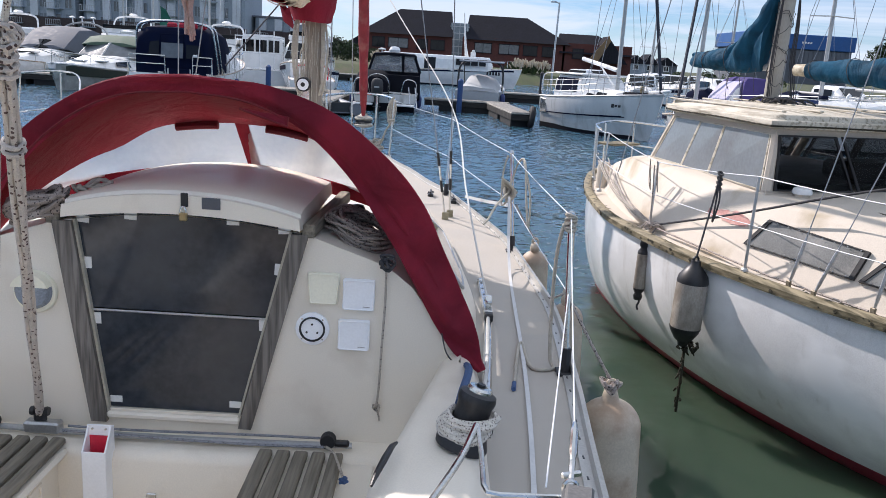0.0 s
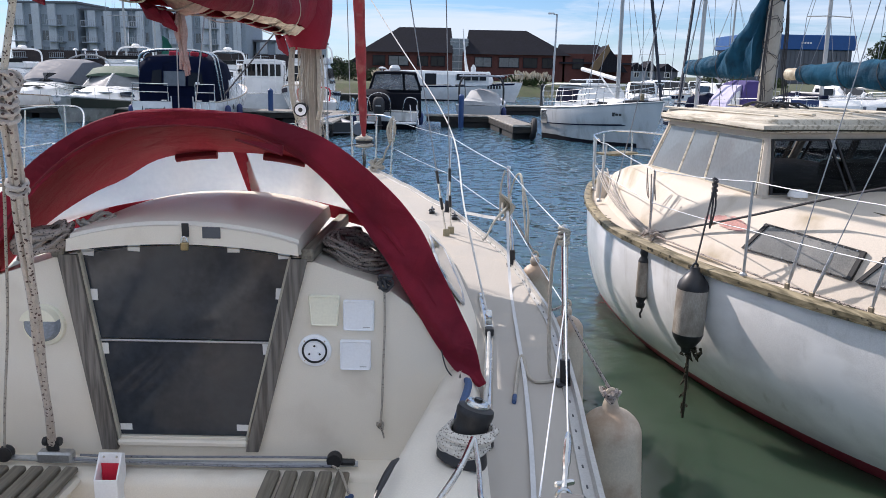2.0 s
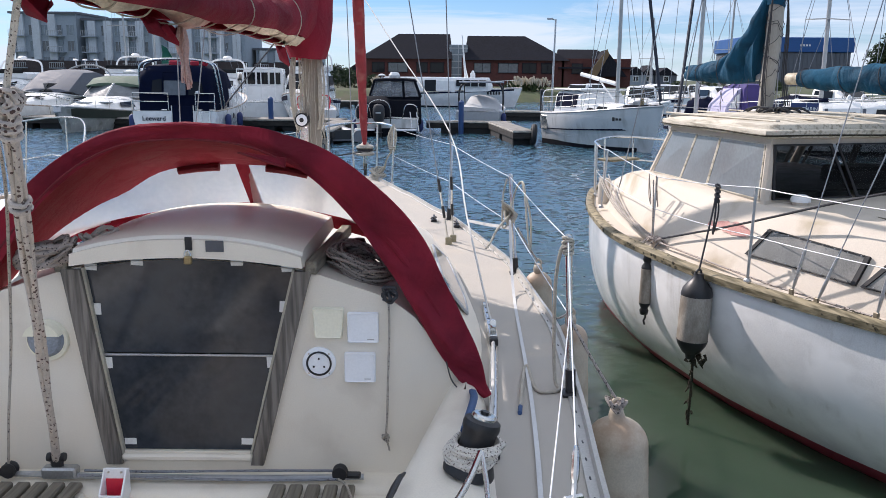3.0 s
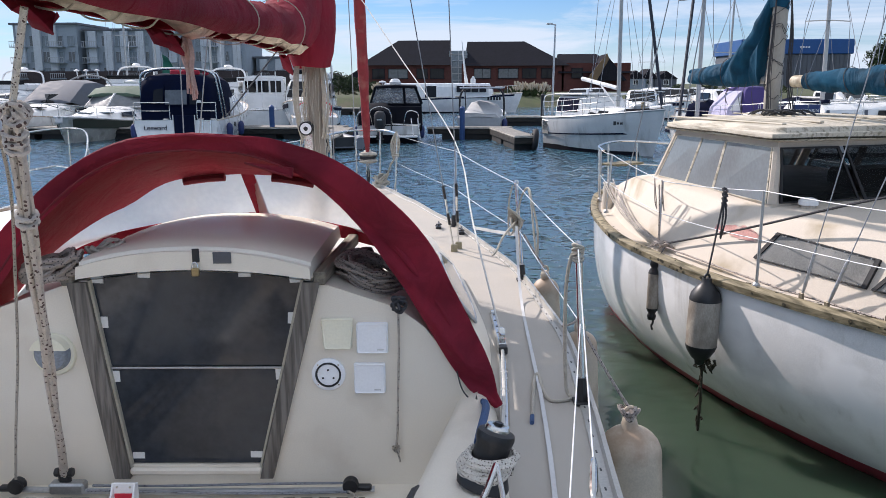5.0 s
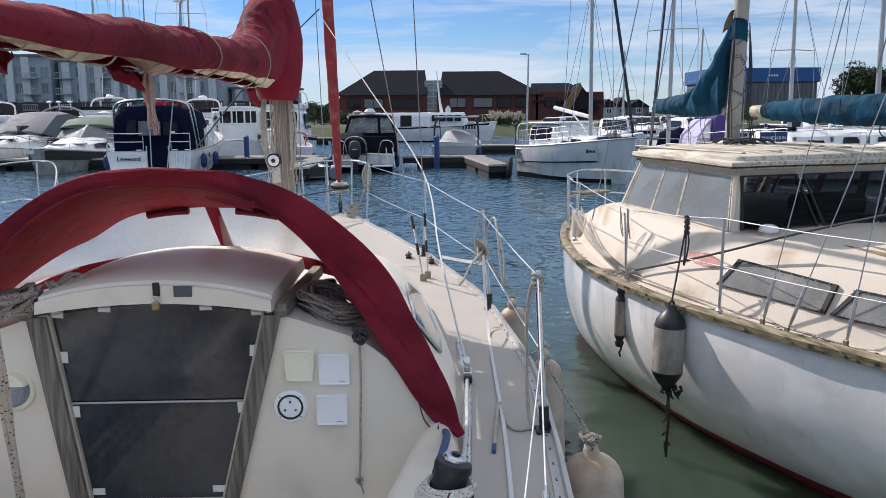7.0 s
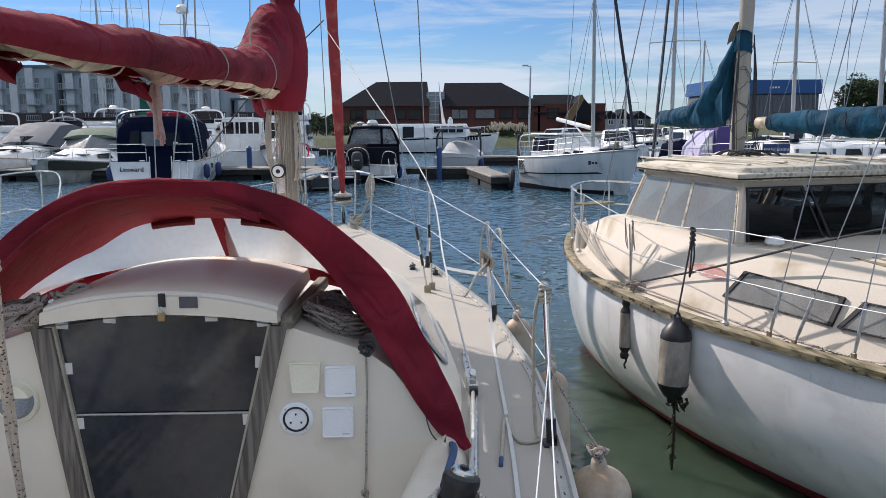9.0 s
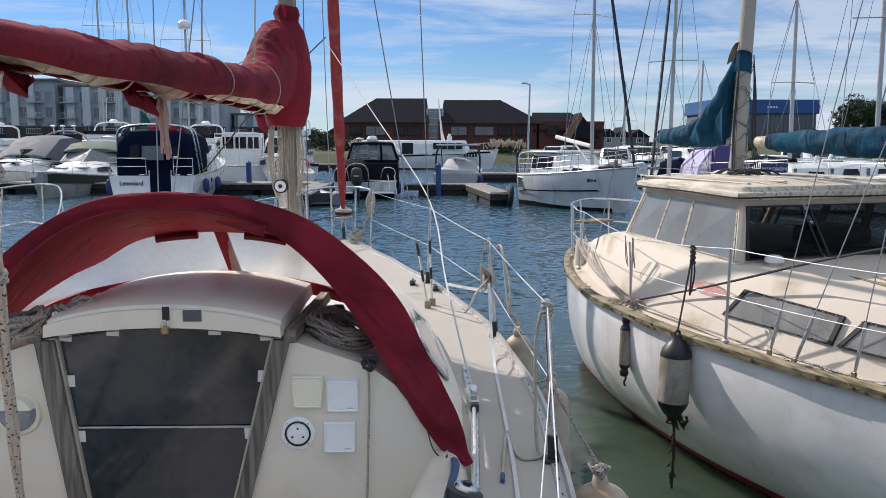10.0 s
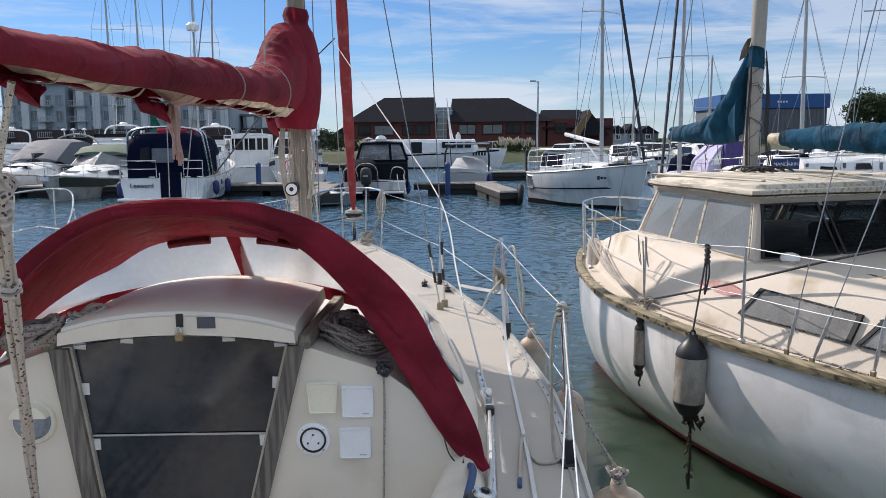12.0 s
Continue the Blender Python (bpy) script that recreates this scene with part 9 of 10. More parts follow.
g.tube(smooth_path([(1.468, 0.21, 1.60), (1.474, 0.2, 1.4), (1.476, 0.17, 1.2), (1.478, 0.16, 1.1)]), 0.0075, 7)
fr = thing("mooring_rope", (1.45, 0.2, 1.0), OWN, "pale three-strand rope hung from a stanchion to the deck", "rope")
part("rope", g, ROPE_PLAIN, fr)
part("whipping", Geo().tube([(1.263, -0.02, 1.008), (1.255, -0.085, 1.008)], 0.009, 7), ROPE_BLUE, fr, "blue whipped end")
# knotted line and white strap on the second stanchion
g = Geo()
k2 = Vector((1.385, 2.20, 1.38))
for k in range(7):
    ph = k * 0.9
    g.tube([k2 + Vector((0.045 * math.cos(a + ph) * (0.6 + 0.1 * k), 0.035 * math.sin(a), 0.05 * math.sin(a + ph * 0.7) + 0.008 * k)) for a in steps(0, 2 * math.pi, 12)[:-1]], 0.008, 6, loop=True)
g.tube(smooth_path([k2, (1.30, 2.05, 1.32), (1.25, 1.95, 1.25), (1.22, 1.92, 1.22)]), 0.008, 6)
g.tube(smooth_path([k2, (1.43, 2.25, 1.55), (1.46, 2.1, 1.60), (1.475, 2.0, 1.40), (1.49, 1.95, 1.25), (1.50, 1.95, 1.22), (1.50, 2.0, 1.4), (1.455, 2.12, 1.60)]), 0.0065, 6)
g.tube(smooth_path([(1.37, 2.27, 1.61), (1.345, 2.25, 1.5), (1.345, 2.22, 1.3), (1.38, 2.2, 1.33)]), 0.006, 6)
solo("knotted_line", g, ROPE_PLAIN, tuple(k2), OWN, "knotted pale line on a stanchion", "rope")
g = Geo()
pts = smooth_path([(1.385, 2.15, 1.36), (1.375, 1.85, 1.15), (1.37, 1.55, 1.012), (1.345, 0.9, 1.01), (1.32, 0.2, 1.01), (1.285, -0.4, 1.01), (1.245, -0.9, 1.01)], 5)
g.sheet([[p + Vector((-0.008, 0, 0.002)) for p in pts], [p + Vector((0.008, 0, 0.002)) for p in pts]], 0.003)
g.sheet([[(1.40, 2.26, 1.275), (1.28, 2.8, 1.20), (1.15, 3.3, 1.14)], [(1.40, 2.26, 1.298), (1.28, 2.8, 1.222), (1.15, 3.3, 1.162)]], 0.003)
solo("white_strap", g, WEBBING, (1.37, 1.55, 1.01), OWN, "loose white webbing strap lying along the side deck", "strap")


def fender(c, r, h, m, label, frame_m, lean=(0, 0), ends=None, rope_to=None, group="fenders"):
    """A hanging inflatable fender with its eyes and lanyard; c is the middle of its top."""
    f = thing("fender", c, frame_m, label, "fender", group)
    low = [(r * math.sin(a), -h + r * 0.9 * (1 - math.cos(a))) for a in steps(0.3, math.pi / 2, 8)]
    prof = [(0.02, -h - 0.05), (0.028, -h - 0.015)] + low + [(r * 1.012, -h * 0.5)] + [(p, -h - q) for p, q in low[::-1]] + [(0.03, 0.02), (0.022, 0.05)]
    tilt = rot(lean[0], lean[1], 0)
    part("body", Geo().lathe(prof, c, "z", 32, tilt), m, f, sharp=1.4)
    if ends:
        part("top_end", Geo().lathe([(r * 1.012, -r * 0.92), (r * 1.012, -r * 0.8), (r * 0.92, -r * 0.42), (r * 0.58, 0.003), (0.035, 0.025), (0.03, 0.055)], c, "z", 22, tilt), ends, f, "dark end of the fender", sharp=1.4)
        part("bottom_end", Geo().lathe([(0.028, -h - 0.055), (0.034, -h - 0.025), (r * 0.58, -h - 0.009), (r * 0.92, -h + r * 0.44), (r * 1.012, -h + r * 0.72), (r * 1.012, -h + r * 0.78)], c, "z", 22, tilt), ends, f, "dark end of the fender", sharp=1.4)
    part("eye", Geo().tube([Vector(c) + Vector((0.018 * math.cos(a), 0, 0.06 + 0.02 * math.sin(a))) for a in steps(0, 2 * math.pi, 12)[:-1]], 0.008, 6, loop=True), m if not ends else ends, f)
    if rope_to:
        part("lanyard", Geo().tube(sag(Vector(c) + Vector((0, 0, 0.07)), rope_to, 0.01, 5), 0.006, 6), ROPE_BLACK if ends else ROPE_DARK, f)
    return f


fender((1.655, 0.06, 0.93), 0.124, 0.68, FENDER_TAN, "large grubby cream fender hung over the side", OWN, (0, -3), None, (1.475, 0.16, 1.30))
fender((1.615, 1.02, 1.02), 0.085, 0.60, FENDER_TAN, "grubby cream fender hung over the side", OWN, (0, -3), None, (1.52, 1.0, 1.05))
fender((1.56, 2.02, 1.05), 0.085, 0.55, FENDER_TAN, "scuffed cream fender hung by the stanchion", OWN, (6, -4), None, (1.43, 2.1, 1.32))
g = Geo().tube(tangle((1.655, 0.06, 0.985), (0.05, 0.04, 0.035), 20, 6), 0.007, 6)
solo("fender_knot", g, ROPE_DARK, (1.67, 0.1, 0.98), OWN, "tangle of grey lanyard on the fender", "rope")

# shrouds with sleeved screws
for (u, y), topp in (((1.000, 3.06), (0.06, 2.66, 6.6)), ((1.035, 3.16), (0.80, 2.75, 6.9))):
    sh = thing("shroud", (u, y, 1.0), OWN, "wire shroud with a black sleeved rigging screw", "shroud", "shrouds")
    b, t = Vector((u, y, 1.02)), Vector(topp)
    d = (t - b).normalized()
    part("wire", Geo().tube([b + d * 0.45, t], 0.0045, 6), WIRE_GREY, sh)
    part("sleeve", Geo().tube([b + d * 0.40, b + d * 0.50], 0.011, 8), BLACK, sh, "black sleeve")
    part("sleeve", Geo().tube([b + d * 0.20, b + d * 0.29], 0.011, 8), BLACK, sh, "black sleeve")
    part("screw", Geo().tube([b + d * 0.04, b + d * 0.40], 0.007, 8), STEEL, sh)
    part("chainplate", Geo().box((u, y, 1.03), (0.05, 0.03, 0.07), r=0.006), paint("verdigris_bronze", (0.32, 0.29, 0.20), 0.5, 0.6, vary=0.3) if "verdigris_bronze" not in bpy.data.materials else bpy.data.materials["verdigris_bronze"], sh)
    copy_thing(sh, OWN @ Matrix.Translation((-u, y, 1.0)) @ Matrix.Diagonal((-1, 1, 1, 1)))

# furled headsail
fore = thing("furled_genoa", (0, 6.87, 1.3), OWN, "furled headsail with a faded red sun strip", "furled sail")
f0, f1 = Vector((0.0, 6.83, 1.46)), Vector((0.04, 2.75, 12.3))
pts = [f0.lerp(f1, t) for t in steps(0, 0.9, 60)]
part("roll", Geo().tube(pts, [0.022] + [min(0.062, 0.04 + 0.004 * k) + 0.004 * math.sin(k * 1.7) for k in range(60)], 12), RED_FADED, fore, "faded red sun strip")
part("drum", Geo().lathe([(0.07, 1.315), (0.112, 1.325), (0.118, 1.345), (0.10, 1.36), (0.09, 1.368), (0.088, 1.402), (0.10, 1.408), (0.112, 1.42), (0.10, 1.438), (0.05, 1.455), (0.035, 1.475)], (0, 6.87, 0), "z", 24), paint("weathered_cream_plastic", (0.50, 0.46, 0.39), 0.55, vary=0.2, scale=12, bump=0.1, dirt=(0.22, 0.20, 0.17), dirt_at=0.55, dirt_scale=14), fore, "weathered cream furling drum")
part("wound_line", Geo().lathe([(0.092, 1.37), (0.102, 1.376), (0.094, 1.382), (0.103, 1.388), (0.094, 1.394), (0.10, 1.40)], (0, 6.87, 0), "z", 24), ROPE_BLACK, fore, "turns of dark line on the drum")
for x in (-0.022, 0.022):
    part("link_plate", Geo().box((x, 6.88, 1.25), (0.008, 0.03, 0.16), r=0.003), STEEL, fore)
part("stay", Geo().tube([(0, 6.88, 1.06), f0], 0.009, 8), STEEL, fore)
part("toggle", Geo().tube([(0, 6.88, 1.08), (0, 6.88, 1.22)], 0.02, 8), BLACK, fore)
bl = thing("bow_line", (0.2, 6.7, 1.06), OWN, "pale mooring line heaped at the bow and hung on the pulpit", "rope")
rnd = random.Random(17)
pts = []
for k in range(9):
    rx, tw = rnd.uniform(0.05, 0.085), rnd.uniform(-0.5, 0.5)
    pts += [(0.17 + rx * math.cos(a) + 0.02 * math.sin(k), 6.64 + 0.05 * math.sin(a), 1.085 + 0.012 * k + 0.03 * math.sin(a + 2 * tw) + 0.02 * math.cos(2 * a + k)) for a in steps(0, 2 * math.pi, 14)[:-1]]
part("heap", Geo().tube(pts, 0.010, 6), ROPE_PLAIN, bl, "rope heaped at the stem")
part("lead", Geo().tube(smooth_path([(0.36, 6.45, 1.42), (0.30, 6.5, 1.33), (0.25, 6.58, 1.2), (0.20, 6.64, 1.12)]), 0.010, 6), ROPE_PLAIN, bl)
pts = []
for k in range(6):
    dx = 0.012 * (k - 2.5)
    run = [(0.375 + dx * 0.5, 6.43, 1.70), (0.36 + dx * 1.6, 6.41 + 0.01 * (k % 2), 1.58), (0.355 + dx * 1.1, 6.42, 1.46), (0.36 + dx * 0.6, 6.43, 1.40)]
    pts += run if k % 2 == 0 else run[::-1]
part("hank", Geo().tube(smooth_path(pts), 0.0085, 6), ROPE_PLAIN, bl, "hank of rope hung from the rail")
pts = [(0.36 + 0.036 * math.cos(a), 6.42 + 0.03 * math.sin(a), 1.43 + 0.0026 * a) for a in steps(0, 4 * math.pi, 24)]
part("lashing", Geo().tube(pts, 0.0085, 6), ROPE_PLAIN, bl)
g = Geo().tube([(0.02, 6.7, 1.38), (-1.2, 5.2, 1.30), (-2.2, 5.6, 1.25)], 0.008, 6)
solo("furling_line", g, ROPE_BLACK, (0.02, 6.7, 1.38), OWN, "dark line led away from the furling drum", "rope")

# halyards, lacing and winch on the mast
g = Geo()
rnd = random.Random(4)
for k in range(18):
    a = rnd.uniform(0.0, 2 * math.pi)
    u0, y0 = MX + 0.072 * math.cos(a), MY + 0.095 * math.sin(a)
    z1 = rnd.uniform(2.3, 2.42)
    z0 = rnd.choice([1.4, 1.45, 1.75, 1.9])
    g.tube([(u0 + rnd.uniform(-0.005, 0.005), y0 + rnd.uniform(-0.004, 0.004), z1 + (z0 - z1) * t) for t in steps(0, 1, 14)], rnd.choice([0.002, 0.003, 0.0045]), 5)
for side, n in ((-1, 9), (1, 8)):
    for k in range(n):
        u0 = MX + side * rnd.uniform(0.06, 0.10)
        g.tube(smooth_path([(u0 * 0.9, 2.50, 2.42), (u0 + side * rnd.uniform(0, 0.02), 2.47, 2.2), (u0, 2.48, 2.02 - rnd.uniform(0, 0.1)), (u0 - side * 0.02, 2.5, 1.9)], 4), 0.0045, 5)
for k in range(30):
    a = rnd.uniform(0, 2 * math.pi)
    p = Vector((MX + 0.07 * math.cos(a), MY + 0.09 * math.sin(a), rnd.uniform(1.75, 2.42)))
    o = Vector((0.03 * math.cos(a), 0.03 * math.sin(a), 0))
    g.tube(smooth_path([p, p + o * rnd.uniform(0.3, 1.4) - Vector((0, 0, 0.08)), p + o * rnd.uniform(0.2, 1.8) - Vector((0, 0, 0.17)), p + o * rnd.uniform(0, 1.6) - Vector((0, 0, rnd.uniform(0.22, 0.4)))], 3), 0.0018, 4)
solo("halyard_bundle", g, ROPE_PLAIN, (MX, MY, 1.4), OWN, "bundle of frayed pale halyards round the mast foot", "rope", kind="stuff")
mw = thing("mast_winch", (0.015, 2.5, 1.965), OWN, "small black and steel winch on the mast", "winch")
part("drum", Geo().lathe([(0.042, 0.0), (0.046, 0.02), (0.036, 0.05), (0.044, 0.075), (0.046, 0.085)], (0.015, 2.545, 1.965), "y", 20, rot(0, 0, 180)), BLACK, mw)
part("cap", Geo().lathe([(0.037, 0.083), (0.037, 0.09), (0.016, 0.092)], (0.015, 2.545, 1.965), "y", 20, rot(0, 0, 180)), WHITE_PLASTIC, mw, "pale winch cap")
part("socket", Geo().lathe([(0.015, 0.09), (0.015, 0.095)], (0.015, 2.545, 1.965), "y", 8, rot(0, 0, 180)), BLACK, mw)
part("bracket", Geo().box((0.02, 2.53, 1.88), (0.06, 0.012, 0.13), r=0.004), STEEL, mw)
# frayed tail under the boom
g = Geo()
for k in range(22):
    o, q = rnd.uniform(-0.022, 0.022), rnd.uniform(-0.02, 0.02)
    g.tube(smooth_path([(o * 0.3, 0.10 + q * 0.3, 2.43), (o * 0.9, 0.10 + q, 2.36), (0.005 + o * 0.4, 0.10 + q * 0.8, 2.30), (0.008 + o * 0.55, 0.10 + q, 2.25), (0.01 + o * 0.7, 0.10 + q * 0.8, 2.21 + rnd.uniform(-0.015, 0.04))], 4), rnd.uniform(0.003, 0.0055), 5)
solo("frayed_tail", g, paint("pink_rope", (0.55, 0.38, 0.33), 0.9, vary=0.2, bump=0.5), (0, 0.1, 2.43), OWN, "frayed pinkish rope tail under the boom", "rope", kind="stuff")
# ties round the cover and lines above it
for y, zt in ((1.72, 7.5), (0.62, 6.0)):
    c, w, h = cover_profile(y)
    g = Geo().tube([(0.01 + (w + 0.012) * math.cos(a), y - 0.05 * math.sin(a), c + (h + 0.012) * math.sin(a)) for a in steps(0, 2 * math.pi, 24)[:-1]], 0.0026, 6, loop=True)
    g.tube(smooth_path([(0.01, y + 0.02, c + h), (0.02, y + 0.08, c + h + 0.6), (MX, 2.2 if y > 1 else 1.2, zt)], 5), 0.004, 5)
    solo("lazy_line", g, ROPE_PLAIN, (0.01, y, c), OWN, "thin pale line round the sail cover and up to the mast", "rope")
for u, y, top_u, top_y in ((0.10, 2.75, 0.09, 2.7), (0.14, 4.35, 0.06, 2.8), (0.16, 2.72, 0.13, 2.69)):
    solo("stay_line", Geo().tube([(u, y, 1.35), (top_u, top_y, 12.0)], 0.004, 5), WIRE_GREY, (u, y, 1.35), OWN, "thin wire from the deck to the masthead", "stay")
g = Geo().tube([(-0.10, 6.22, 3.40), (-0.6, 5.2, 2.7), (-1.0, 4.4, 2.0)], 0.007, 6)
solo("lee_sheet", g, ROPE_BLACK, (-0.1, 6.22, 3.4), OWN, "dark headsail sheet from the clew", "rope")

COACH_GLASS = paint("coachroof_glass", (0.16, 0.18, 0.20), 0.05, vary=0.2, scale=3, bump=0.0, rough_vary=0.02, spec=0.9)
# coachroof side windows, bent to the side of the coachroof
def trunk_point(y, t, off):
    """A point of the coachroof side at y: t from 0 at the deck to 1 at the turn of the roof."""
    (u0, z0), (u1, z1), (u2, z2) = trunk_section(y)[1:4]
    p = Vector((u0, z0)).lerp(Vector((u1, z1)), t / 0.6) if t < 0.6 else Vector((u1, z1)).lerp(Vector((u2, z2)), (t - 0.6) / 0.4)
    n = Vector((z2 - z0, u0 - u2)).normalized()
    return p + n * off


for s in (1, -1):
    rows = []
    for y in steps(0.85, 2.25, 14):
        taper = 0.12 * max(0.0, (y - 1.5) / 0.75)
        rows.append([(s * trunk_point(y, t, 0.016).x, y, trunk_point(y, t, 0.016).y) for t in steps(0.12, 0.80 - taper, 6)])
    w = thing("coachroof_window", rows[0][0], OWN, "long framed window in the coachroof side", "window")
    part("pane", Geo().sheet(rows, 0.004), COACH_GLASS, w, sharp=1.2)
    rim = rows[0] + [r[-1] for r in rows[1:]] + rows[-1][-2::-1] + [r[0] for r in rows[-2:0:-1]]
    part("window_frame", Geo().tube(rim, 0.008, 6, loop=True), GALV, w, "grey alloy window frame")

# ---- fittings of the motor sailer ----
DULL_BRONZE = paint("dull_bronze", (0.22, 0.19, 0.14), 0.55, 0.5, vary=0.3, scale=30, bump=0.1)


def nb_post(base, top, r=0.009):
    st = thing("guard_post", base, NEAR, "dull steel guardrail post on the cap rail", "stanchion", "motor sailer posts")
    part("post", Geo().tube([base, top], r, 8), GALV, st)
    part("foot", Geo().lathe([(0.025, 0.0), (0.022, 0.02), (0.012, 0.03)], base, "z", 10), GALV, st)


posts = [((0.075, -0.40, 1.04), (0.08, -0.40, 1.625)), ((0.20, 0.92, 1.04), (0.26, 1.0, 1.52)), ((0.53, 2.40, 1.05), (0.58, 2.42, 1.60)), ((0.82, 3.10, 1.06), (0.82, 3.11, 1.585)), ((0.26, -1.72, 1.05), (0.27, -1.72, 1.63))]
for b, t in posts:
    nb_post(b, t)
for b, t in posts:
    nb_post((2 * CL - b[0], *b[1:]), (2 * CL - t[0], *t[1:]))
for k, hgt in ((1.0, "upper"), (0.5, "lower")):
    ln = [tuple(Vector(b).lerp(Vector(t), k)) for b, t in (posts[3], posts[2], posts[1], posts[0], posts[4])]
    for s in (0, 1):
        g = Geo()
        l2 = [((2 * CL - p[0]) if s else p[0], p[1], p[2]) for p in ln]
        for a, b in zip(l2, l2[1:]):
            g.tube(sag(a, b, 0.012, 6), 0.0032, 5)
        solo("guard_wire", g, WIRE, l2[3], NEAR, "white plastic-coated " + hgt + " guard wire", "guard wire", "guard wires")
push = thing("stern_rail", (CL, 3.3, 1.05), NEAR, "steel stern rail with a weathered plank seat", "stern rail")
ring = smooth_path([(0.82, 3.05, 1.58), (0.98, 3.45, 1.60), (1.40, 3.72, 1.62), (1.82, 3.45, 1.60), (1.98, 3.05, 1.58)])
part("top_rail", Geo().tube(ring, 0.012, 8), STEEL, push)
part("mid_rail", Geo().tube([(p.x, p.y, p.z - 0.25) for p in ring], 0.009, 8), STEEL, push)
for p in (ring[4], ring[9], ring[14], ring[19]):
    part("leg", Geo().tube([(p.x, p.y - 0.03, 1.06), p], 0.011, 8), STEEL, push)
part("plank", Geo().box((1.10, 3.16, 1.43), (0.42, 0.22, 0.022), rot(0, 0, 20), 0.006), RUB, push, "weathered plank seat")
g = Geo().lathe([(0.06, 1.04), (0.06, 1.24), (0.045, 1.29), (0.0, 1.30)], (0.72, 2.72, 0), "z", 16)
solo("mooring_post", g, OLD_CREAM, (0.72, 2.72, 1.04), NEAR, "stubby cream mooring post on the stern deck", "bollard")
g = Geo().lathe([(0.035, 1.04), (0.05, 1.12), (0.03, 1.18), (0.05, 1.22), (0.02, 1.26)], (0.86, 2.62, 0), "z", 14)
solo("deck_winch", g, BLACK, (0.86, 2.62, 1.04), NEAR, "small dark deck winch", "winch")
# mooring ropes along the side deck
rnd = random.Random(9)
for k in range(5):
    o = rnd.uniform(-0.03, 0.03)
    g = Geo().tube(smooth_path([(edge_b(a) + 0.13 + o * (a - 0.6), a, z + 0.6 * o * k / 4) for a, z in ((2.55, 1.34), (2.05, 1.25), (1.55, 1.17), (1.1, 1.11), (0.86, 1.075))], 6), 0.006, 5)
    solo("mooring_line", g, ROPE_DARK if k % 2 else ROPE, (0.72, 2.55, 1.22), NEAR, "old mooring line led along the side deck", "rope", "mooring lines")
g = Geo()
for k in range(9):
    c = Vector((0.15 + rnd.uniform(-0.03, 0.05), 0.80 + rnd.uniform(-0.06, 0.08), 1.07))
    g.tube([c + Vector((0.03 * math.cos(a + k), 0.04 * math.sin(a), 0.018 * math.sin(2 * a + k))) for a in steps(0, 2 * math.pi, 10)[:-1]], 0.008, 5, loop=True)
solo("rope_tangle", g, ROPE_DARK, (0.15, 0.8, 1.05), NEAR, "tangle of old rope round a cleat", "rope")
g = Geo().tube(smooth_path([(0.17, 0.78, 1.08), (0.26, 0.0, 1.32), (0.42, -0.8, 1.60), (0.62, -1.6, 1.85)], 6), 0.008, 6)
solo("spring_line", g, ROPE_BLACK, (0.17, 0.78, 1.08), NEAR, "dark line stretched from the cleat to the rigging", "rope")
g = Geo().tube([(0.16, 0.75, 1.06), (0.155, 0.2, 1.055), (0.16, -0.5, 1.05), (0.24, -1.2, 1.05)], 0.007, 5)
solo("deck_line", g, ROPE_DARK, (0.16, 0.75, 1.06), NEAR, "thin line lying along the cap rail", "rope")
g = Geo()
for k, (b, a0) in enumerate(((0.24, 0.98), (0.25, 1.10))):
    g.tube(smooth_path([(b, a0, 1.53), (b - 0.01, a0 - 0.03, 1.40 - 0.03 * k), (b, a0 - 0.05, 1.30), (b + 0.01, a0 - 0.02, 1.36), (b + 0.005, a0 + 0.01, 1.52)], 4), 0.0042, 5)
g.tube(smooth_path([(0.20, 0.95, 1.5), (0.17, 0.88, 1.3), (0.14, 0.82, 1.08)], 4), 0.006, 5)
solo("hung_rope", g, ROPE_DARK, (0.24, 0.98, 1.53), NEAR, "loops of rope hung on the guard wire", "rope")
fender((-0.07, -0.11, 0.985), 0.098, 0.46, FENDER_GREY, "big dirty grey fender with black ends hung over the topsides", NEAR, (0, 2), BLACK, (0.05, -0.07, 1.58), "motor sailer fenders")
fender((0.005, 0.635, 0.935), 0.042, 0.33, FENDER_GREY, "slim grey fender with black ends hung over the topsides", NEAR, (0, 1), BLACK, (0.12, 0.70, 1.07), "motor sailer fenders")
g = Geo()
for k in range(4):
    g.tube([(0.05 + 0.014 * math.cos(a), -0.07 + 0.014 * math.sin(a), 1.50 + 0.03 * k + 0.01 * math.sin(a)) for a in steps(0, 2 * math.pi, 8)[:-1]], 0.008, 5, loop=True)
g.tube(smooth_path([(0.05, -0.07, 1.58), (0.03, -0.09, 1.4), (0.045, -0.06, 1.28), (0.06, -0.08, 1.42), (0.05, -0.07, 1.55)]), 0.006, 5)
solo("fender_hitch", g, ROPE_BLACK, (0.05, -0.07, 1.58), NEAR, "black hitch of the fender line on the guard wire", "rope")
g = Geo()
for k in range(26):
    c = Vector((-0.06 + rnd.gauss(0, 0.035), -0.10 + rnd.gauss(0, 0.035), 0.475 + rnd.gauss(0, 0.025)))
    g.tube([c, c + Vector((rnd.uniform(-0.03, 0.03), rnd.uniform(-0.03, 0.03), rnd.uniform(-0.05, 0.0)))], [0.012, 0.004], 5)
g.tube(smooth_path([(-0.06, -0.10, 0.44), (-0.05, -0.09, 0.3), (-0.065, -0.11, 0.15), (-0.06, -0.10, 0.02), (-0.06, -0.1, -0.05)]), 0.010, 5)
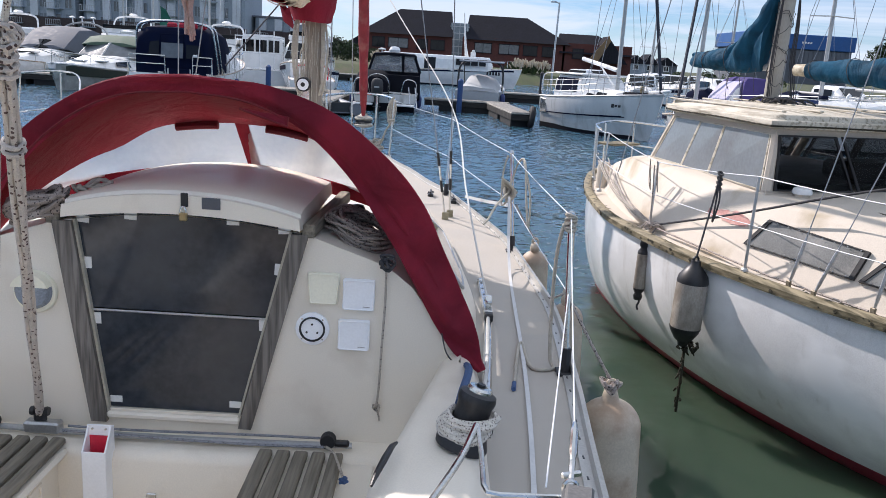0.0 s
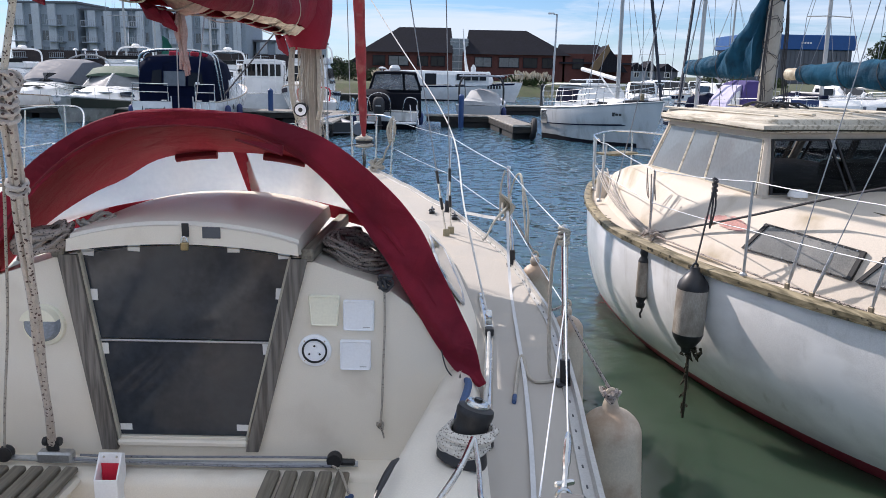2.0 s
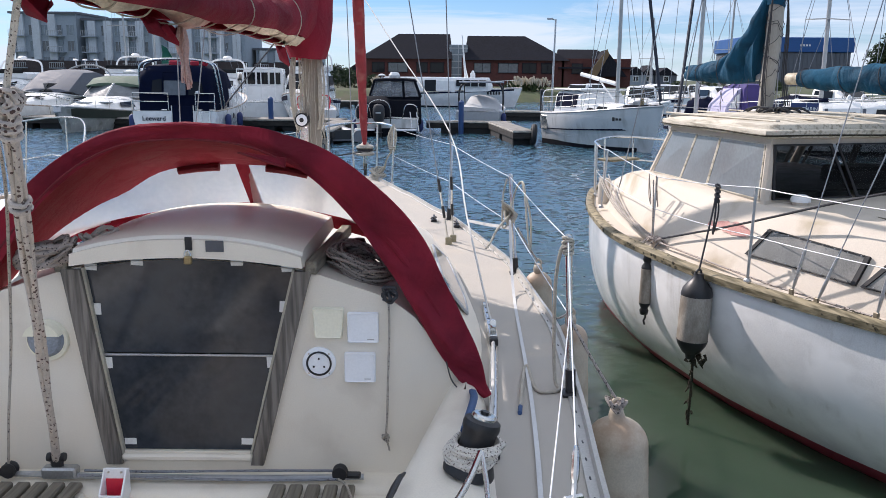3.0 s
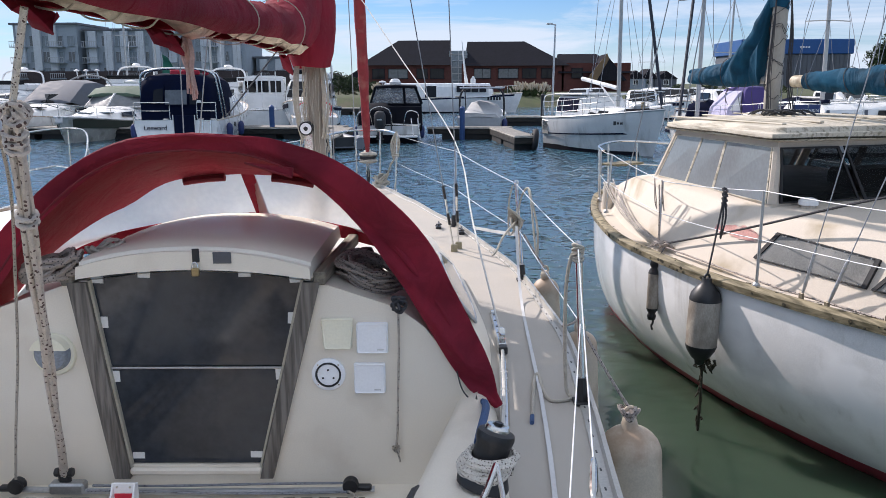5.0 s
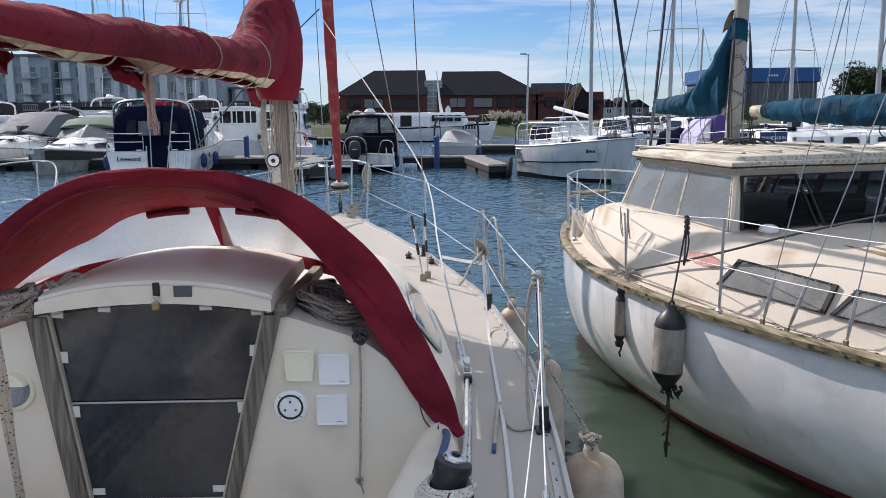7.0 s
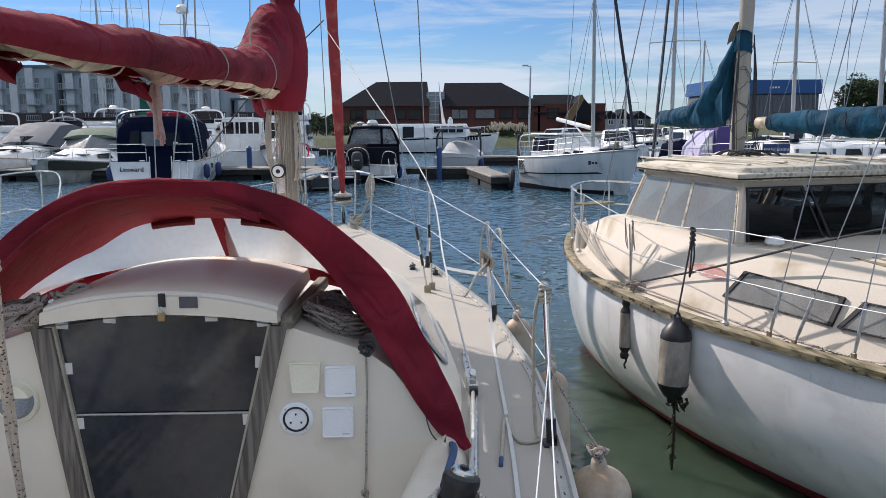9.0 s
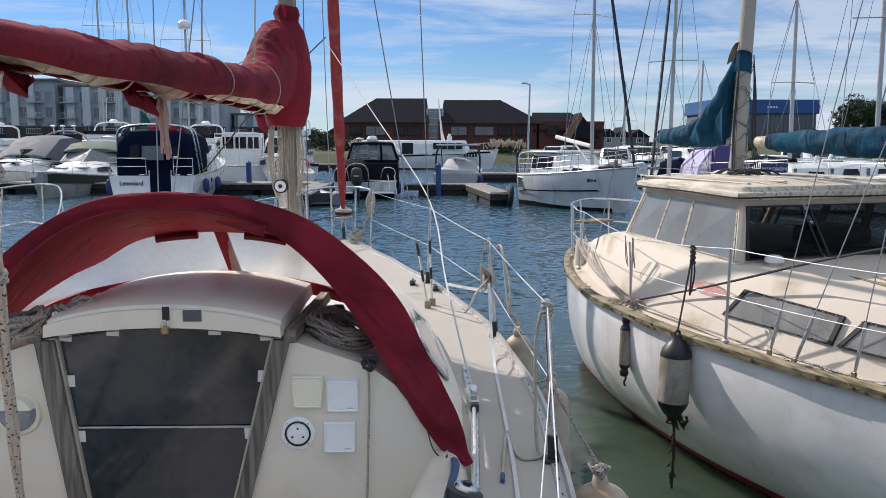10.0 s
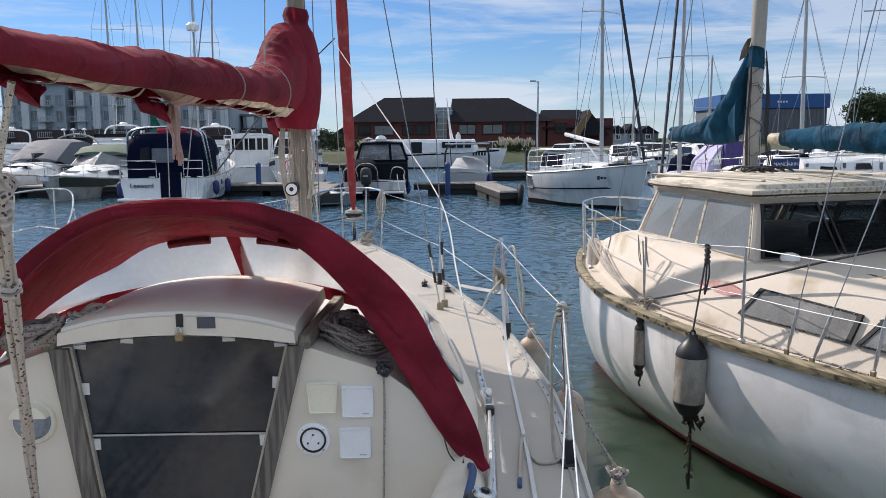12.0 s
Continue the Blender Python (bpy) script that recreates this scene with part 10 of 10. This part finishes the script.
for k in range(16):
    z = 0.42 - rnd.uniform(0.0, 0.42)
    c = Vector((-0.06 + rnd.gauss(0, 0.008), -0.10 + rnd.gauss(0, 0.008), z))
    g.tube([c, c + Vector((rnd.uniform(-0.02, 0.02), rnd.uniform(-0.02, 0.02), rnd.uniform(-0.05, -0.02)))], [0.010, 0.004], 5)
solo("weed_clump", g, WEED, (-0.06, -0.1, 0.47), NEAR, "dark weed and a fouled rope hanging under the fender", "weed")
g = Geo().tube(smooth_path([(0.005, 0.635, 0.56), (0.01, 0.63, 0.53), (0.0, 0.635, 0.50), (0.012, 0.64, 0.47)]), 0.008, 5)
solo("fender_tail", g, ROPE_BLACK, (0.005, 0.635, 0.56), NEAR, "short rope tail under the slim fender", "rope")
# mushroom vent, grab rails
mv = thing("mushroom_vent", (0.66, -0.10, 1.455), NEAR, "white mushroom vent on the deckhouse", "ventilator")
part("dome", Geo().lathe([(0.062, 1.475), (0.064, 1.49), (0.055, 1.51), (0.03, 1.522), (0.0, 1.524)], (0.66, -0.10, 0), "z", 20), SHINY_WHITE, mv)
part("neck", Geo().lathe([(0.05, 1.43), (0.045, 1.478)], (0.66, -0.10, 0), "z", 16), OLD_CREAM, mv)
for b, y0, y1 in ((0.86, -0.35, -1.35), (0.98, -0.25, -1.4)):
    g = Geo().box((b, (y0 + y1) / 2, 1.43), (0.025, abs(y1 - y0), 0.02), r=0.005)
    solo("grab_rail", g, RUB, (b, (y0 + y1) / 2, 1.42), NEAR, "weathered wooden grab rail on the deckhouse top", "grab rail")
# shrouds of the motor sailer
for p0, p1 in (((0.15, -0.70, 1.04), (1.36, -1.58, 9.2)), ((0.25, -1.22, 1.04), (1.36, -1.60, 9.2)), ((0.15, -0.9, 1.04), (1.36, -1.9, 6.2))):
    sh = thing("shroud", p0, NEAR, "grey wire shroud with a rigging screw", "shroud", "motor sailer shrouds")
    b, t = Vector(p0), Vector(p1)
    d = (t - b).normalized()
    part("wire", Geo().tube([b, t], 0.0034, 6), WIRE_GREY, sh)
    part("screw", Geo().tube([b + d * 0.02, b + d * 0.08, b + d * 0.26, b + d * 0.3], [0.006, 0.010, 0.010, 0.005], 8), GALV, sh)
    part("chainplate", Geo().box(p0, (0.016, 0.035, 0.07), r=0.004), DULL_BRONZE, sh)
g = Geo().tube([(1.36, -1.75, 1.45), (1.36, -1.75, 9.4)], 0.07, 14)
part("main_mast", g, SILVER_PAINT, ship)
# lines wrapped round the mizzen mast and heaped at its foot
g = Geo()
for k in range(9):
    z, x0 = 2.2 + 0.085 * k, 1.245 + 0.003 * k
    g.tube([(x0 + 0.068 * math.cos(a), 1.08 + 0.068 * math.sin(a), z + rnd.uniform(0.03, 0.10) * math.sin(a + k * 2.1)) for a in steps(0, 2 * math.pi, 16)[:-1]], 0.0024, 5, loop=True)
for k in range(13):
    s = 1 if k % 3 else -1
    o = rnd.uniform(0.0, 0.035)
    part_r = rnd.uniform(0.0022, 0.0045)
    g.tube(smooth_path([(1.265 + s * 0.066, 1.05, 2.95), (1.26 + s * (0.07 + o), 1.03, 2.62), (1.25 + s * (0.068 + o * 1.5), 1.02, 2.3), (1.25 + s * (0.08 + o * 2), 0.98, 2.05)], 5), part_r, 5)
for k in range(13):
    c = Vector((1.27 + rnd.gauss(0, 0.10), 1.0 + rnd.gauss(0, 0.10), 2.025))
    g.tube([c + Vector((0.09 * math.cos(a + k), 0.06 * math.sin(a), 0.02 * math.sin(2 * a + k))) for a in steps(0, 2 * math.pi, 10)[:-1]], 0.006, 5, loop=True)
solo("mast_lashing", g, ROPE_BLACK, (1.27, 1.05, 2.03), NEAR, "dark lines wound round the mizzen mast and heaped on the roof", "rope", kind="stuff")
for p0, p1 in (((1.0, 1.9, 2.0), (1.29, 1.1, 7.5)), ((1.75, 1.6, 2.0), (1.30, 1.1, 7.5)), ((0.62, 2.3, 1.1), (1.29, 1.1, 7.5)), ((1.36, -0.2, 2.5), (1.36, -1.7, 8.5))):
    solo("mizzen_stay", Geo().tube([p0, p1], 0.005, 5), WIRE_GREY, p0, NEAR, "wire stay of the mizzen mast", "stay", "mizzen stays")
